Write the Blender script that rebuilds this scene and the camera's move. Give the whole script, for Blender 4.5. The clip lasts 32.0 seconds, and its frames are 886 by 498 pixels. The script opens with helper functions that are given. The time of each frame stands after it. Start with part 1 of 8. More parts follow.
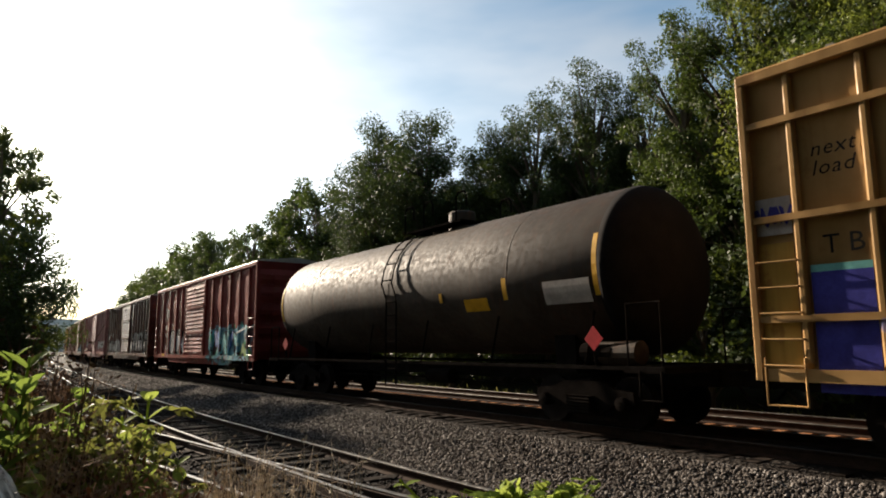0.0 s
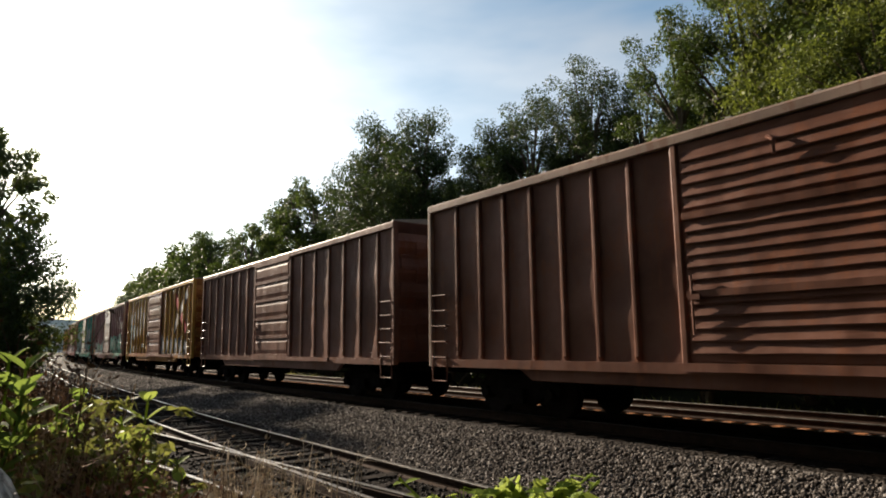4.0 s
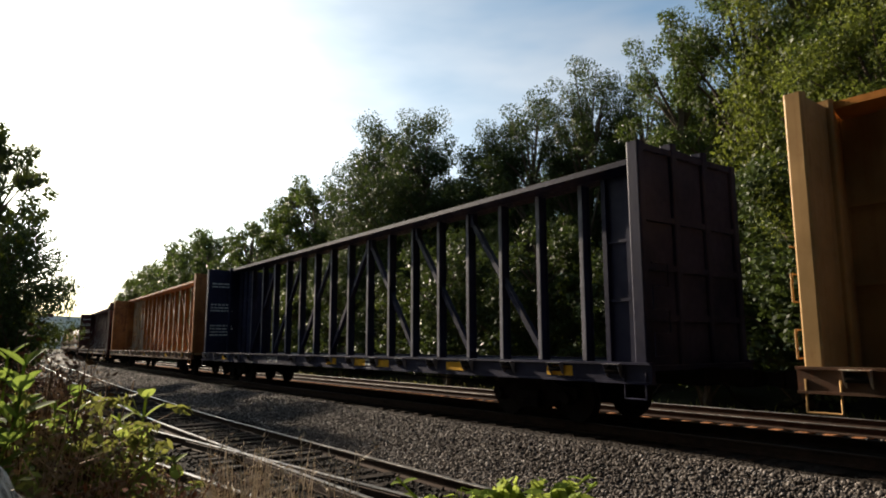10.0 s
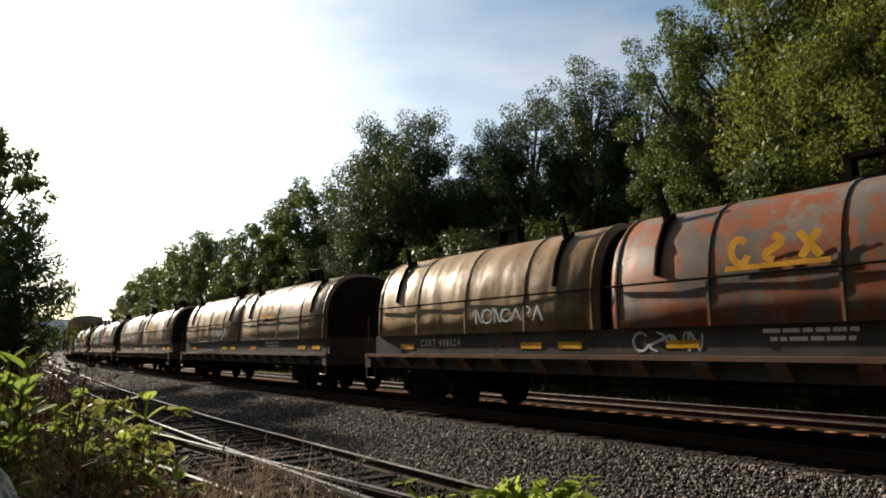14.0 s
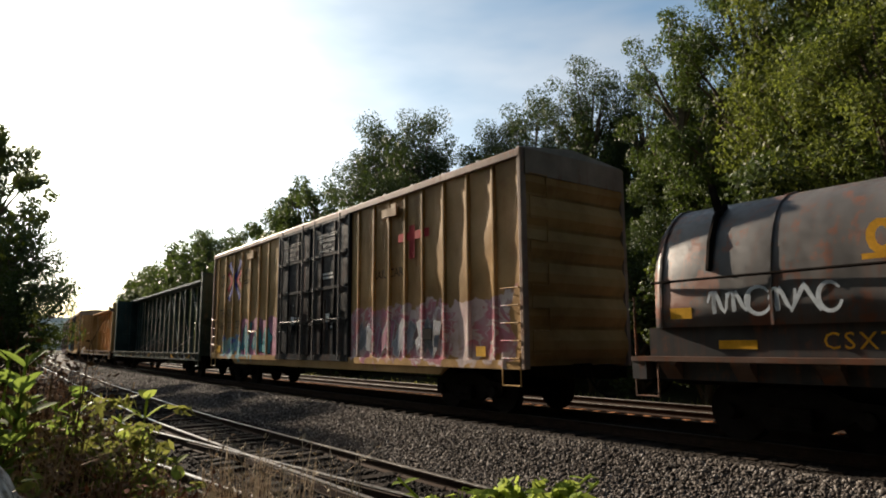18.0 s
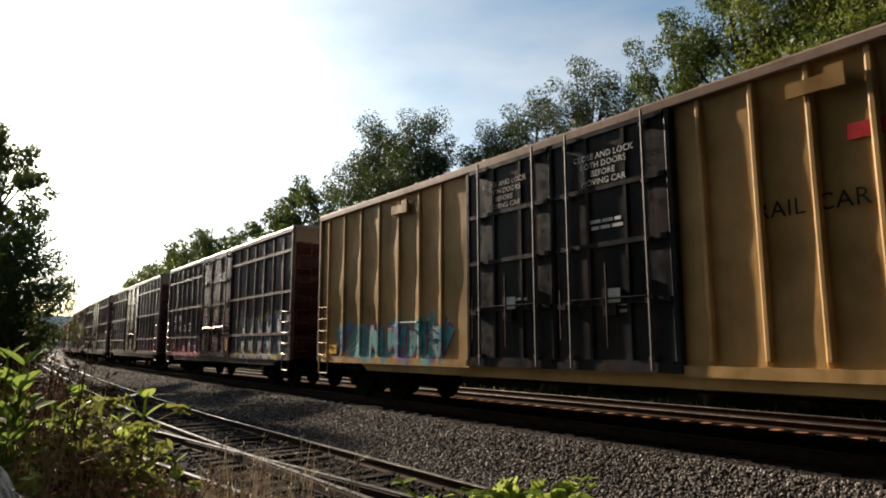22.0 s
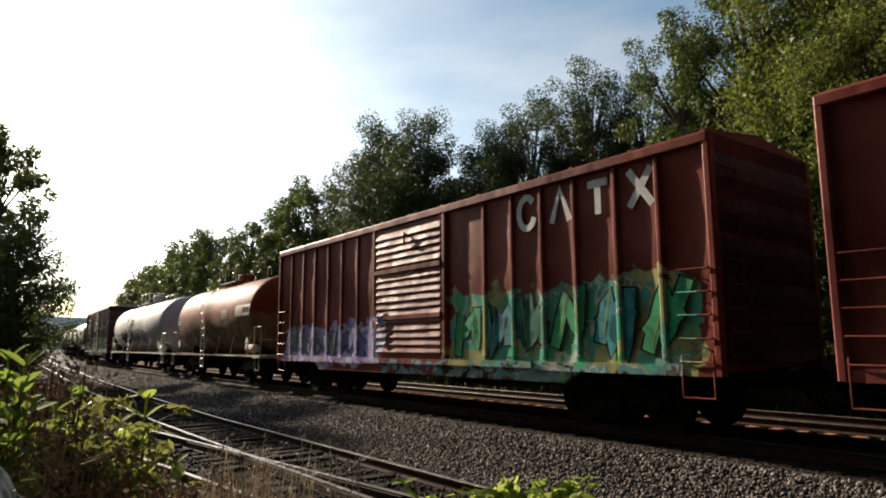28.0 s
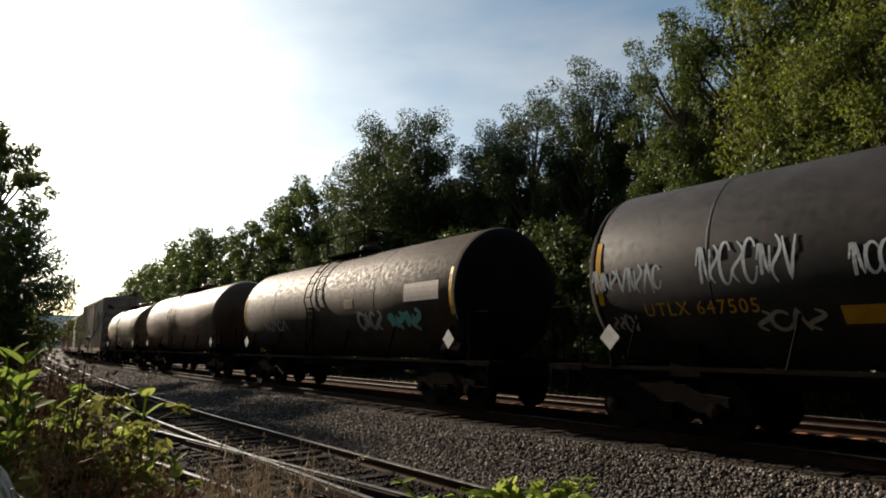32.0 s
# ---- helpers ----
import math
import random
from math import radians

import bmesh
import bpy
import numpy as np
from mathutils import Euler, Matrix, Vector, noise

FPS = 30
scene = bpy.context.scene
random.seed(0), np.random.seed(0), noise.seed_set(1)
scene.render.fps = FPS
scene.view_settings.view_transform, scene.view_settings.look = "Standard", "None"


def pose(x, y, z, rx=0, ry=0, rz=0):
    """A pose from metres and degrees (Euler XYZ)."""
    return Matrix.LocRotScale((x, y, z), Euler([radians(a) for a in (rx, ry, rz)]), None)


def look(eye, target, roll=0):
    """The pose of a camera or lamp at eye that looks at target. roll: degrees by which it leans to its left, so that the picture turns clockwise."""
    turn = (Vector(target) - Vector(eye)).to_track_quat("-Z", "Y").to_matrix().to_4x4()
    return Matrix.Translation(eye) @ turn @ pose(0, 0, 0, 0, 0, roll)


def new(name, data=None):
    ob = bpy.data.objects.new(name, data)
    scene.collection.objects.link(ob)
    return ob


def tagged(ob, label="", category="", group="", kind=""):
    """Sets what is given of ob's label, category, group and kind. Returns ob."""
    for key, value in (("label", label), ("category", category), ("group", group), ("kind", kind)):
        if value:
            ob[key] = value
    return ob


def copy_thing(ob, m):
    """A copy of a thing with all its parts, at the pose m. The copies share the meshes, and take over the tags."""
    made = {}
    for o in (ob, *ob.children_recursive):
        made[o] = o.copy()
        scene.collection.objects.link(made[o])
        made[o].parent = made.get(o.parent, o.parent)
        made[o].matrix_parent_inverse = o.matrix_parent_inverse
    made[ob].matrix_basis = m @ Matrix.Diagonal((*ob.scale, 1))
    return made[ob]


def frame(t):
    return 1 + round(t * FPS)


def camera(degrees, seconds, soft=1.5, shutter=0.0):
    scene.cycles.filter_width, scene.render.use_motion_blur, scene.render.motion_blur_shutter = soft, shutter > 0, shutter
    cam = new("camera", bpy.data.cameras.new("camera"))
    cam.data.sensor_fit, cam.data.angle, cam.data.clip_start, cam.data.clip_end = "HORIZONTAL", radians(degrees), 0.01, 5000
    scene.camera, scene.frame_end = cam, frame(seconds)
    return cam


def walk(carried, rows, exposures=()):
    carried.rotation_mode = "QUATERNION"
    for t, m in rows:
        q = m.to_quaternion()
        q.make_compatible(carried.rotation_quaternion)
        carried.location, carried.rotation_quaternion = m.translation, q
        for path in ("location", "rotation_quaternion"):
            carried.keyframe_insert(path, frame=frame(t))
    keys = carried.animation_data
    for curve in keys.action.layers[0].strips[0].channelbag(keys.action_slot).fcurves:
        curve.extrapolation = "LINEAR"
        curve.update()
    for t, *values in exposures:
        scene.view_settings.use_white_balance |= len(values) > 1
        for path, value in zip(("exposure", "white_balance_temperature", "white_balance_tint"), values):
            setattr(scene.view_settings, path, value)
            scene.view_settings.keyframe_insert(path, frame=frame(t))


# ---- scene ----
# The line of the main track: arc length s grows in the train's direction, offset o grows away from the camera.
DIST, CURVE, EASE = 10.1328, 1.06595e-3, -1.598e-6
SPEED, GAIN = 19.7388, 0.0013695
_step = 0.5
LINE_S = np.arange(-1100, 900 + _step, _step)
LINE_H = CURVE * LINE_S + 0.5 * EASE * LINE_S * np.abs(LINE_S)
_mid = (LINE_H[1:] + LINE_H[:-1]) / 2
LINE_X = np.concatenate([[0], np.cumsum(np.cos(_mid) * _step)])
LINE_Y = np.concatenate([[0], np.cumsum(np.sin(_mid) * _step)])
_i0 = int(round(1100 / _step))
LINE_X, LINE_Y = LINE_X - LINE_X[_i0], LINE_Y - LINE_Y[_i0] + DIST


def heading(s):
    return float(np.interp(s, LINE_S, LINE_H))


def spot(s, o=0.0, z=0.0):
    h = heading(s)
    return Vector((float(np.interp(s, LINE_S, LINE_X)) - o * math.sin(h), float(np.interp(s, LINE_S, LINE_Y)) + o * math.cos(h), z))


def spots(s, o):
    h = np.interp(s, LINE_S, LINE_H)
    return np.interp(s, LINE_S, LINE_X) - o * np.sin(h), np.interp(s, LINE_S, LINE_Y) + o * np.cos(h)


def on_line(s, o=0.0, z=0.0, turn=0.0):
    return Matrix.Translation(spot(s, o, z)) @ Matrix.Rotation(heading(s) + turn, 4, "Z")


# ---- camera: held almost still, with a slight sway ----
cam = camera(67.995, 32.0, soft=1.9)
EYE = Vector((0.0, 0.0, 1.3838))


def aim(yaw, pitch, roll):
    y, p = radians(yaw), radians(pitch)
    return look(EYE, EYE + Vector((math.sin(y) * math.cos(p), math.cos(y) * math.cos(p), math.sin(p))), roll)


SWAY = [(0, 3.5, 3.3, 0.0), (0.7, 0.2, 0.2, 0.0), (2, -0.5, -0.3, -0.08), (3, -0.3, -0.1, -0.24), (6, 0, -0.2, -0.5), (7, 0.2, -0.2, -0.49),
        (8, 0.2, -0.1, -0.27), (9, -0.5, 0, -0.05), (10, -0.5, 0.1, 0.15), (12, -0.6, 0.1, 0.13), (13, 0.2, 0.4, -0.17), (14, -0.2, 0.4, -0.28),
        (17, 0.4, 0, -0.45), (18, 0.2, 0, -0.06), (19, 0.5, -0.1, 0.19), (20, 0.9, -0.1, 0.27), (21, 0.7, -0.1, 0.39), (22, -0.3, 0.1, 0.19),
        (23, -0.3, 0.1, 0.14), (24, -0.5, 0, -0.04), (25, -1, 0, 0), (28, 0.2, 0, 0.02), (29, 0, -0.1, 0.22), (30, -0.7, -0.4, 0.24), (32, -0.3, -0.1, 0.29)]
PX = 57.2958 / 1162.44
walk(cam, [(t, aim(-52.603 - dx * PX, 8.3045 + dy * PX, -0.337 + r)) for t, dx, dy, r in SWAY], exposures=((0, 1.4), (28.5, 1.38), (30, 1.12), (32, 1.06)))

# ---- light: low evening sun beyond the far end of the line, thin high cloud ----
SUN_SIDE, SUN_UP = 5.5, 22.0
_a, _e = radians(SUN_SIDE), radians(SUN_UP)
TO_SUN = Vector((-math.cos(_a) * math.cos(_e), -math.sin(_a) * math.cos(_e), math.sin(_e)))
sun = new("sun", bpy.data.lights.new("sun", "SUN"))
sun.data.energy, sun.data.angle, sun.data.color = 5.0, radians(0.6), (1.0, 0.84, 0.66)
sun.matrix_world = look(TO_SUN * 200, (0, 0, 0))

world = bpy.data.worlds.new("sky")
scene.world = world
world.use_nodes = True
wn, wl = world.node_tree.nodes, world.node_tree.links
wn.clear()
sky = wn.new("ShaderNodeTexSky")
sky.sky_type, sky.sun_disc = "NISHITA", False
sky.sun_elevation, sky.sun_rotation = _e, math.atan2(TO_SUN.x, TO_SUN.y)
sky.dust_density, sky.air_density, sky.ozone_density = 1.6, 1.0, 1.5
tc = wn.new("ShaderNodeTexCoord")
mp = wn.new("ShaderNodeMapping")
mp.inputs["Scale"].default_value = (1.0, 1.0, 3.2)
mp.inputs["Rotation"].default_value = (0.25, 0.1, 0.6)
nz = wn.new("ShaderNodeTexNoise")
nz.inputs["Scale"].default_value, nz.inputs["Detail"].default_value, nz.inputs["Roughness"].default_value = 1.5, 5.0, 0.5
cr = wn.new("ShaderNodeValToRGB")
cr.color_ramp.elements[0].position, cr.color_ramp.elements[1].position = 0.38, 0.68
cr.color_ramp.elements[0].color, cr.color_ramp.elements[1].color = (0.0, 0.0, 0.0, 1), (0.88, 0.88, 0.88, 1)
# cloud takes its brightness from the sky behind it, whitened
bw = wn.new("ShaderNodeRGBToBW")
gain = wn.new("ShaderNodeMixRGB")
gain.blend_type, gain.inputs[0].default_value = "MULTIPLY", 1.0
gain.inputs[2].default_value = (2.5, 2.6, 2.7, 1)
mix = wn.new("ShaderNodeMixRGB")
bg = wn.new("ShaderNodeBackground")
bg.inputs["Strength"].default_value = 0.0415
wo = wn.new("ShaderNodeOutputWorld")
wl.new(tc.outputs["Generated"], mp.inputs["Vector"])
wl.new(mp.outputs["Vector"], nz.inputs["Vector"])
wl.new(nz.outputs["Fac"], cr.inputs["Fac"])
wl.new(sky.outputs["Color"], bw.inputs["Color"])
wl.new(bw.outputs["Val"], gain.inputs[1])
wl.new(cr.outputs["Color"], mix.inputs["Fac"])
tint = wn.new("ShaderNodeMixRGB")
tint.blend_type, tint.inputs[0].default_value = "MULTIPLY", 1.0
tint.inputs[2].default_value = (1.3, 1.46, 1.4, 1)
wl.new(sky.outputs["Color"], tint.inputs[1])
wl.new(tint.outputs["Color"], mix.inputs[1])
wl.new(gain.outputs["Color"], mix.inputs[2])
wl.new(mix.outputs["Color"], bg.inputs["Color"])
wl.new(bg.outputs["Background"], wo.inputs["Surface"])


# ---- mesh and object helpers ----
class Build:
    """Collects faces for one mesh."""

    def __init__(self):
        self.v, self.f, self.smooth = [], [], False

    def add(self, verts, faces):
        n = len(self.v)
        self.v += [tuple(p) for p in verts]
        self.f += [tuple(i + n for i in q) for q in faces]
        return self

    def box(self, x0, x1, y0, y1, z0, z1):
        return self.add([(x0, y0, z0), (x1, y0, z0), (x1, y1, z0), (x0, y1, z0), (x0, y0, z1), (x1, y0, z1), (x1, y1, z1), (x0, y1, z1)],
                        [(0, 3, 2, 1), (4, 5, 6, 7), (0, 1, 5, 4), (1, 2, 6, 5), (2, 3, 7, 6), (3, 0, 4, 7)])

    def vbox(self, x0, x1, y0, y1, z0, z1, c=0.025):
        """An upright post with rounded outer corners on its y0 side."""
        s = 1 if y1 > y0 else -1
        prof = [(x0, y1), (x0, y0 + s * c), (x0 + c * 0.35, y0 + s * c * 0.35), (x0 + c, y0), (x1 - c, y0), (x1 - c * 0.35, y0 + s * c * 0.35), (x1, y0 + s * c), (x1, y1)]
        if s < 0:
            prof.reverse()
        return self.loft([[(x, y, z) for x, y in prof] for z in (z0, z1)])

    def hexa(self, a, b):
        """A solid between two four-cornered faces."""
        return self.add(list(a) + list(b), [(0, 3, 2, 1), (4, 5, 6, 7), (0, 1, 5, 4), (1, 2, 6, 5), (2, 3, 7, 6), (3, 0, 4, 7)])

    def loft(self, rings, caps=True, closed=True):
        n, m = len(rings[0]), len(rings)
        verts = [p for r in rings for p in r]
        faces = []
        for i in range(m - 1):
            for j in range(n if closed else n - 1):
                k = (j + 1) % n
                faces.append((i * n + j, i * n + k, (i + 1) * n + k, (i + 1) * n + j))
        if caps:
            faces += [tuple(range(n - 1, -1, -1)), tuple((m - 1) * n + j for j in range(n))]
        return self.add(verts, faces)

    def rod(self, a, b, r=0.02, n=6, r2=None):
        a, b = Vector(a), Vector(b)
        d = (b - a).normalized()
        u = d.orthogonal().normalized()
        w = d.cross(u)
        rings = []
        for p, q in ((a, r), (b, r if r2 is None else r2)):
            rings.append([p + (u * math.cos(k * 2 * math.pi / n) + w * math.sin(k * 2 * math.pi / n)) * q for k in range(n)])
        return self.loft(rings)

    def path(self, pts, r=0.02, n=5):
        """One bent tube through the points."""
        pts = [Vector(p) for p in pts]
        rings = []
        u = None
        for i, p in enumerate(pts):
            a, b = pts[max(0, i - 1)], pts[min(len(pts) - 1, i + 1)]
            d0 = (p - a).normalized() if i else (b - p).normalized()
            d1 = (b - p).normalized() if i < len(pts) - 1 else d0
            d = (d0 + d1).normalized() if (d0 + d1).length > 1e-4 else d0
            u = d.orthogonal().normalized() if u is None else (u - d * u.dot(d)).normalized()
            if u.length < 0.5:
                u = d.orthogonal().normalized()
            w = d.cross(u)
            k = 1 / max(0.5, d.dot(d1))
            rings.append([p + (u * math.cos(j * 2 * math.pi / n) + w * math.sin(j * 2 * math.pi / n)) * r * (k ** 0.5) for j in range(n)])
        return self.loft(rings)

    def disc_x(self, profile, n=24, cx=0.0, cz=0.0, axis="x"):
        """A turned solid: profile of (along, radius)."""
        rings = []
        for a, r in profile:
            ring = []
            for k in range(n):
                c, s = math.cos(2 * math.pi * k / n) * r, math.sin(2 * math.pi * k / n) * r
                ring.append((a, c, cz + s) if axis == "x" else ((cx + c, a, cz + s) if axis == "y" else (cx + c, s, a)))
            rings.append(ring)
        return self.loft(rings)

    def mesh(self, name):
        me = bpy.data.meshes.new(name)
        me.from_pydata(self.v, [], self.f)
        if self.smooth:
            me.polygons.foreach_set("use_smooth", [len(q) < 5 for q in self.f])
        me.update()
        return me


def part(name, build, material, parent=None, label="", m=None):
    me = build if isinstance(build, bpy.types.Mesh) else build.mesh(name)
    if not me.materials:
        me.materials.append(material)
    ob = new(name, me)
    if parent is not None:
        ob.parent = parent
    if m is not None:
        ob.matrix_basis = m
    return tagged(ob, label)


def thing(name, label, category, m=None, group="", kind=""):
    ob = new(name)
    ob.empty_display_size = 0.3
    if m is not None:
        ob.matrix_basis = m
    return tagged(ob, label, category, group, kind)


def from_arrays(name, verts, faces, smooth=False):
    """A mesh from numpy arrays; all faces have the same number of corners."""
    me = bpy.data.meshes.new(name)
    nv, (nf, k) = len(verts), faces.shape
    me.vertices.add(nv)
    me.vertices.foreach_set("co", np.ascontiguousarray(verts, np.float32).ravel())
    me.loops.add(nf * k)
    me.loops.foreach_set("vertex_index", np.ascontiguousarray(faces, np.int32).ravel())
    me.polygons.add(nf)
    me.polygons.foreach_set("loop_start", np.arange(0, nf * k, k, dtype=np.int32))
    me.polygons.foreach_set("loop_total", np.full(nf, k, np.int32))
    if smooth:
        me.polygons.foreach_set("use_smooth", np.ones(nf, bool))
    me.update(calc_edges=True)
    me.validate()
    return me


# ---- materials ----
class Nodes:
    def __init__(self, name, rough=0.6, metal=0.0):
        self.mat = bpy.data.materials.new(name)
        self.mat.use_nodes = True
        self.t = self.mat.node_tree
        self.n, self.l = self.t.nodes, self.t.links
        self.out = self.n["Principled BSDF"]
        self.out.inputs["Roughness"].default_value, self.out.inputs["Metallic"].default_value = rough, metal
        self.co = self.n.new("ShaderNodeTexCoord")

    def scaled(self, sx, sy, sz, loc=(0, 0, 0), kind="Object"):
        m = self.n.new("ShaderNodeMapping")
        m.inputs["Scale"].default_value, m.inputs["Location"].default_value = (sx, sy, sz), loc
        self.l.new(self.co.outputs[kind], m.inputs["Vector"])
        return m.outputs["Vector"]

    def noise(self, scale, vec=None, detail=3.0, rough=0.55, distort=0.0):
        t = self.n.new("ShaderNodeTexNoise")
        t.inputs["Scale"].default_value, t.inputs["Detail"].default_value = scale, detail
        t.inputs["Roughness"].default_value, t.inputs["Distortion"].default_value = rough, distort
        self.l.new(vec if vec is not None else self.co.outputs["Object"], t.inputs["Vector"])
        return t.outputs["Fac"]

    def ramp(self, fac, *stops):
        r = self.n.new("ShaderNodeValToRGB")
        els = r.color_ramp.elements
        while len(els) < len(stops):
            els.new(0.5)
        for e, (p, c) in zip(els, stops):
            e.position = p
            e.color = (c, c, c, 1) if isinstance(c, (int, float)) else (*c, 1)
        self.l.new(fac, r.inputs["Fac"])
        return r.outputs["Color"]

    def mix(self, fac, a, b, mode="MIX"):
        m = self.n.new("ShaderNodeMixRGB")
        m.blend_type = mode
        for s, v in ((m.inputs[0], fac), (m.inputs[1], a), (m.inputs[2], b)):
            if isinstance(v, (int, float)):
                s.default_value = v if s == m.inputs[0] else (v, v, v, 1)
            elif isinstance(v, tuple):
                s.default_value = (*v, 1)
            else:
                self.l.new(v, s)
        return m.outputs["Color"]

    def math(self, op, a, b=0.0, clamp=False):
        m = self.n.new("ShaderNodeMath")
        m.operation, m.use_clamp = op, clamp
        for s, v in ((m.inputs[0], a), (m.inputs[1], b)):
            if isinstance(v, (int, float)):
                s.default_value = v
            else:
                self.l.new(v, s)
        return m.outputs["Value"]

    def xyz(self):
        s = self.n.new("ShaderNodeSeparateXYZ")
        self.l.new(self.co.outputs["Object"], s.inputs["Vector"])
        return s.outputs

    def bump(self, height, strength=0.3, distance=0.01):
        b = self.n.new("ShaderNodeBump")
        b.inputs["Strength"].default_value, b.inputs["Distance"].default_value = strength, distance
        self.l.new(height, b.inputs["Height"])
        prev = self.out.inputs["Normal"].links
        if prev:
            self.l.new(prev[0].from_socket, b.inputs["Normal"])
        self.l.new(b.outputs["Normal"], self.out.inputs["Normal"])

    def done(self, colour=None, rough=None):
        for v, s in ((colour, "Base Color"), (rough, "Roughness")):
            if isinstance(v, tuple):
                self.out.inputs[s].default_value = (*v, 1)
            elif v is not None:
                self.l.new(v, self.out.inputs[s])
        return self.mat


def paint(name, colour, rust=(0.16, 0.06, 0.03), wear=0.45, rough=0.45, dents=0.5, grime=0.55, tags=(), streak=0.6, gloss=0.06):
    """Weathered car paint: stains, rust streaks that run down, buckled sheet. tags: sprayed areas
    (x0, x1, z0, z1, fills, line, letters), painted over whatever the sheet carries."""
    k = Nodes(name, rough)
    k.out.inputs["Specular IOR Level"].default_value = gloss
    big = k.noise(0.55, detail=5, rough=0.6)
    fine = k.noise(9.0, detail=4)
    run = k.noise(1.0, k.scaled(7.0, 7.0, 0.35), detail=4, rough=0.6)
    colour = tuple(c * 0.9 for c in colour)
    dull = tuple(c * grime for c in colour)
    light = tuple(min(1, c * 1.12 + 0.02) for c in colour)
    col = k.mix(k.ramp(big, (0.35, 0.0), (0.7, 1.0)), dull, light)
    col = k.mix(k.ramp(run, (0.5, 0.0), (0.78, streak)), col, tuple(c * 0.4 + r * 0.5 for c, r in zip(colour, rust)))
    patch = k.math("MULTIPLY", k.noise(1.7, detail=6, rough=0.68), k.math("ADD", k.math("MULTIPLY", run, 0.6), 0.7))
    col = k.mix(k.ramp(patch, (0.62 - 0.2 * wear, 0.0), (0.68 - 0.16 * wear, min(1, wear * 1.3))), col, rust)
    shine = k.ramp(fine, (0.3, max(0.1, rough - 0.12)), (0.75, min(1, rough + 0.22)))
    x, y, z = k.xyz()
    for n, (x0, x1, z0, z1, fills, line, letters) in enumerate(tags):
        wob = k.noise(2.2, k.scaled(1, 0.02, 1, (7.3 * n, 0, 3.1 * n)), detail=2)
        wob = k.math("MULTIPLY", k.math("SUBTRACT", wob, 0.5), 1.1)
        # letters: vertical bodies of varying lean, set side by side, with an outline between them
        vor = k.n.new("ShaderNodeTexVoronoi")
        vor.feature = "DISTANCE_TO_EDGE"
        vor.inputs["Scale"].default_value, vor.inputs["Randomness"].default_value = 1.0, 0.85
        pitch = letters / (x1 - x0)
        warp = k.n.new("ShaderNodeCombineXYZ")
        bend = k.math("MULTIPLY", k.noise(1.3, k.scaled(1, 0.02, 1.3, (2.9 * n, 0, 5 * n)), detail=2, distort=1.5), 1.6)
        k.l.new(k.math("ADD", k.math("MULTIPLY", x, pitch), bend), warp.inputs[0])
        k.l.new(k.math("ADD", k.math("MULTIPLY", z, 0.62 / max(0.5, z1 - z0)), k.math("MULTIPLY", bend, 0.5)), warp.inputs[2])
        k.l.new(warp.outputs[0], vor.inputs["Vector"])
        edge = vor.outputs["Distance"]
        vc = k.n.new("ShaderNodeTexVoronoi")
        vc.inputs["Scale"].default_value, vc.inputs["Randomness"].default_value = 1.0, 0.85
        k.l.new(warp.outputs[0], vc.inputs["Vector"])
        pick = k.math("ADD", k.math("MULTIPLY", k.noise(1.1, k.scaled(1, 0.02, 1.4, (9 * n, 0, n)), detail=1), 0.75),
                      k.math("MULTIPLY", vc.outputs["Distance"], 0.25))
        m = len(fills)
        fill = k.ramp(pick, *[(0.28 + 0.4 * i / max(1, m - 1), c) for i, c in enumerate(fills)])
        fill = k.mix(k.ramp(edge, (0.035, 1.0), (0.06, 0.0)), fill, line)
        fill = k.mix(k.ramp(k.math("ABSOLUTE", k.math("SUBTRACT", edge, 0.17)), (0.012, 0.75), (0.022, 0.0)), fill, tuple(0.5 + 0.4 * c for c in fills[-1]))
        def inside(v, a, b):
            p = k.math("MULTIPLY", k.math("SUBTRACT", k.math("ADD", v, wob), a), 22.0, True)
            q = k.math("MULTIPLY", k.math("SUBTRACT", b, k.math("ADD", v, wob)), 22.0, True)
            return k.math("MULTIPLY", p, q)
        mask = k.math("MULTIPLY", inside(x, x0, x1), inside(z, z0, z1))
        mask = k.math("MULTIPLY", mask, k.ramp(patch, (0.5, 1.0), (0.7, 0.45)))
        col = k.mix(mask, col, k.mix(0.25, fill, dull))
    if dents:
        sheet = k.noise(1.15, k.scaled(1.3, 0.3, 0.55), detail=1.5)
        k.bump(sheet, 0.5 * dents, 0.16)
    k.bump(fine, 0.1, 0.007)
    return k.done(col, shine)


def plain(name, colour, rough=0.6, metal=0.0, vary=0.35, scale=3.0, bump=0.2, depth=0.01, gloss=0.1):
    k = Nodes(name, rough, metal)
    k.out.inputs["Specular IOR Level"].default_value = gloss
    a = k.noise(scale, detail=5, rough=0.65)
    b = k.noise(scale * 9, detail=3)
    col = k.mix(k.ramp(a, (0.3, 0.0), (0.75, 1.0)), tuple(c * (1 - vary) for c in colour), tuple(min(1, c * (1 + vary)) for c in colour))
    col = k.mix(k.ramp(b, (0.35, 0.35), (0.7, 0.0)), col, tuple(c * 0.6 for c in colour))
    k.bump(b, bump, depth)
    return k.done(col, k.ramp(a, (0.3, max(0.05, rough - 0.1)), (0.8, min(1, rough + 0.15))))


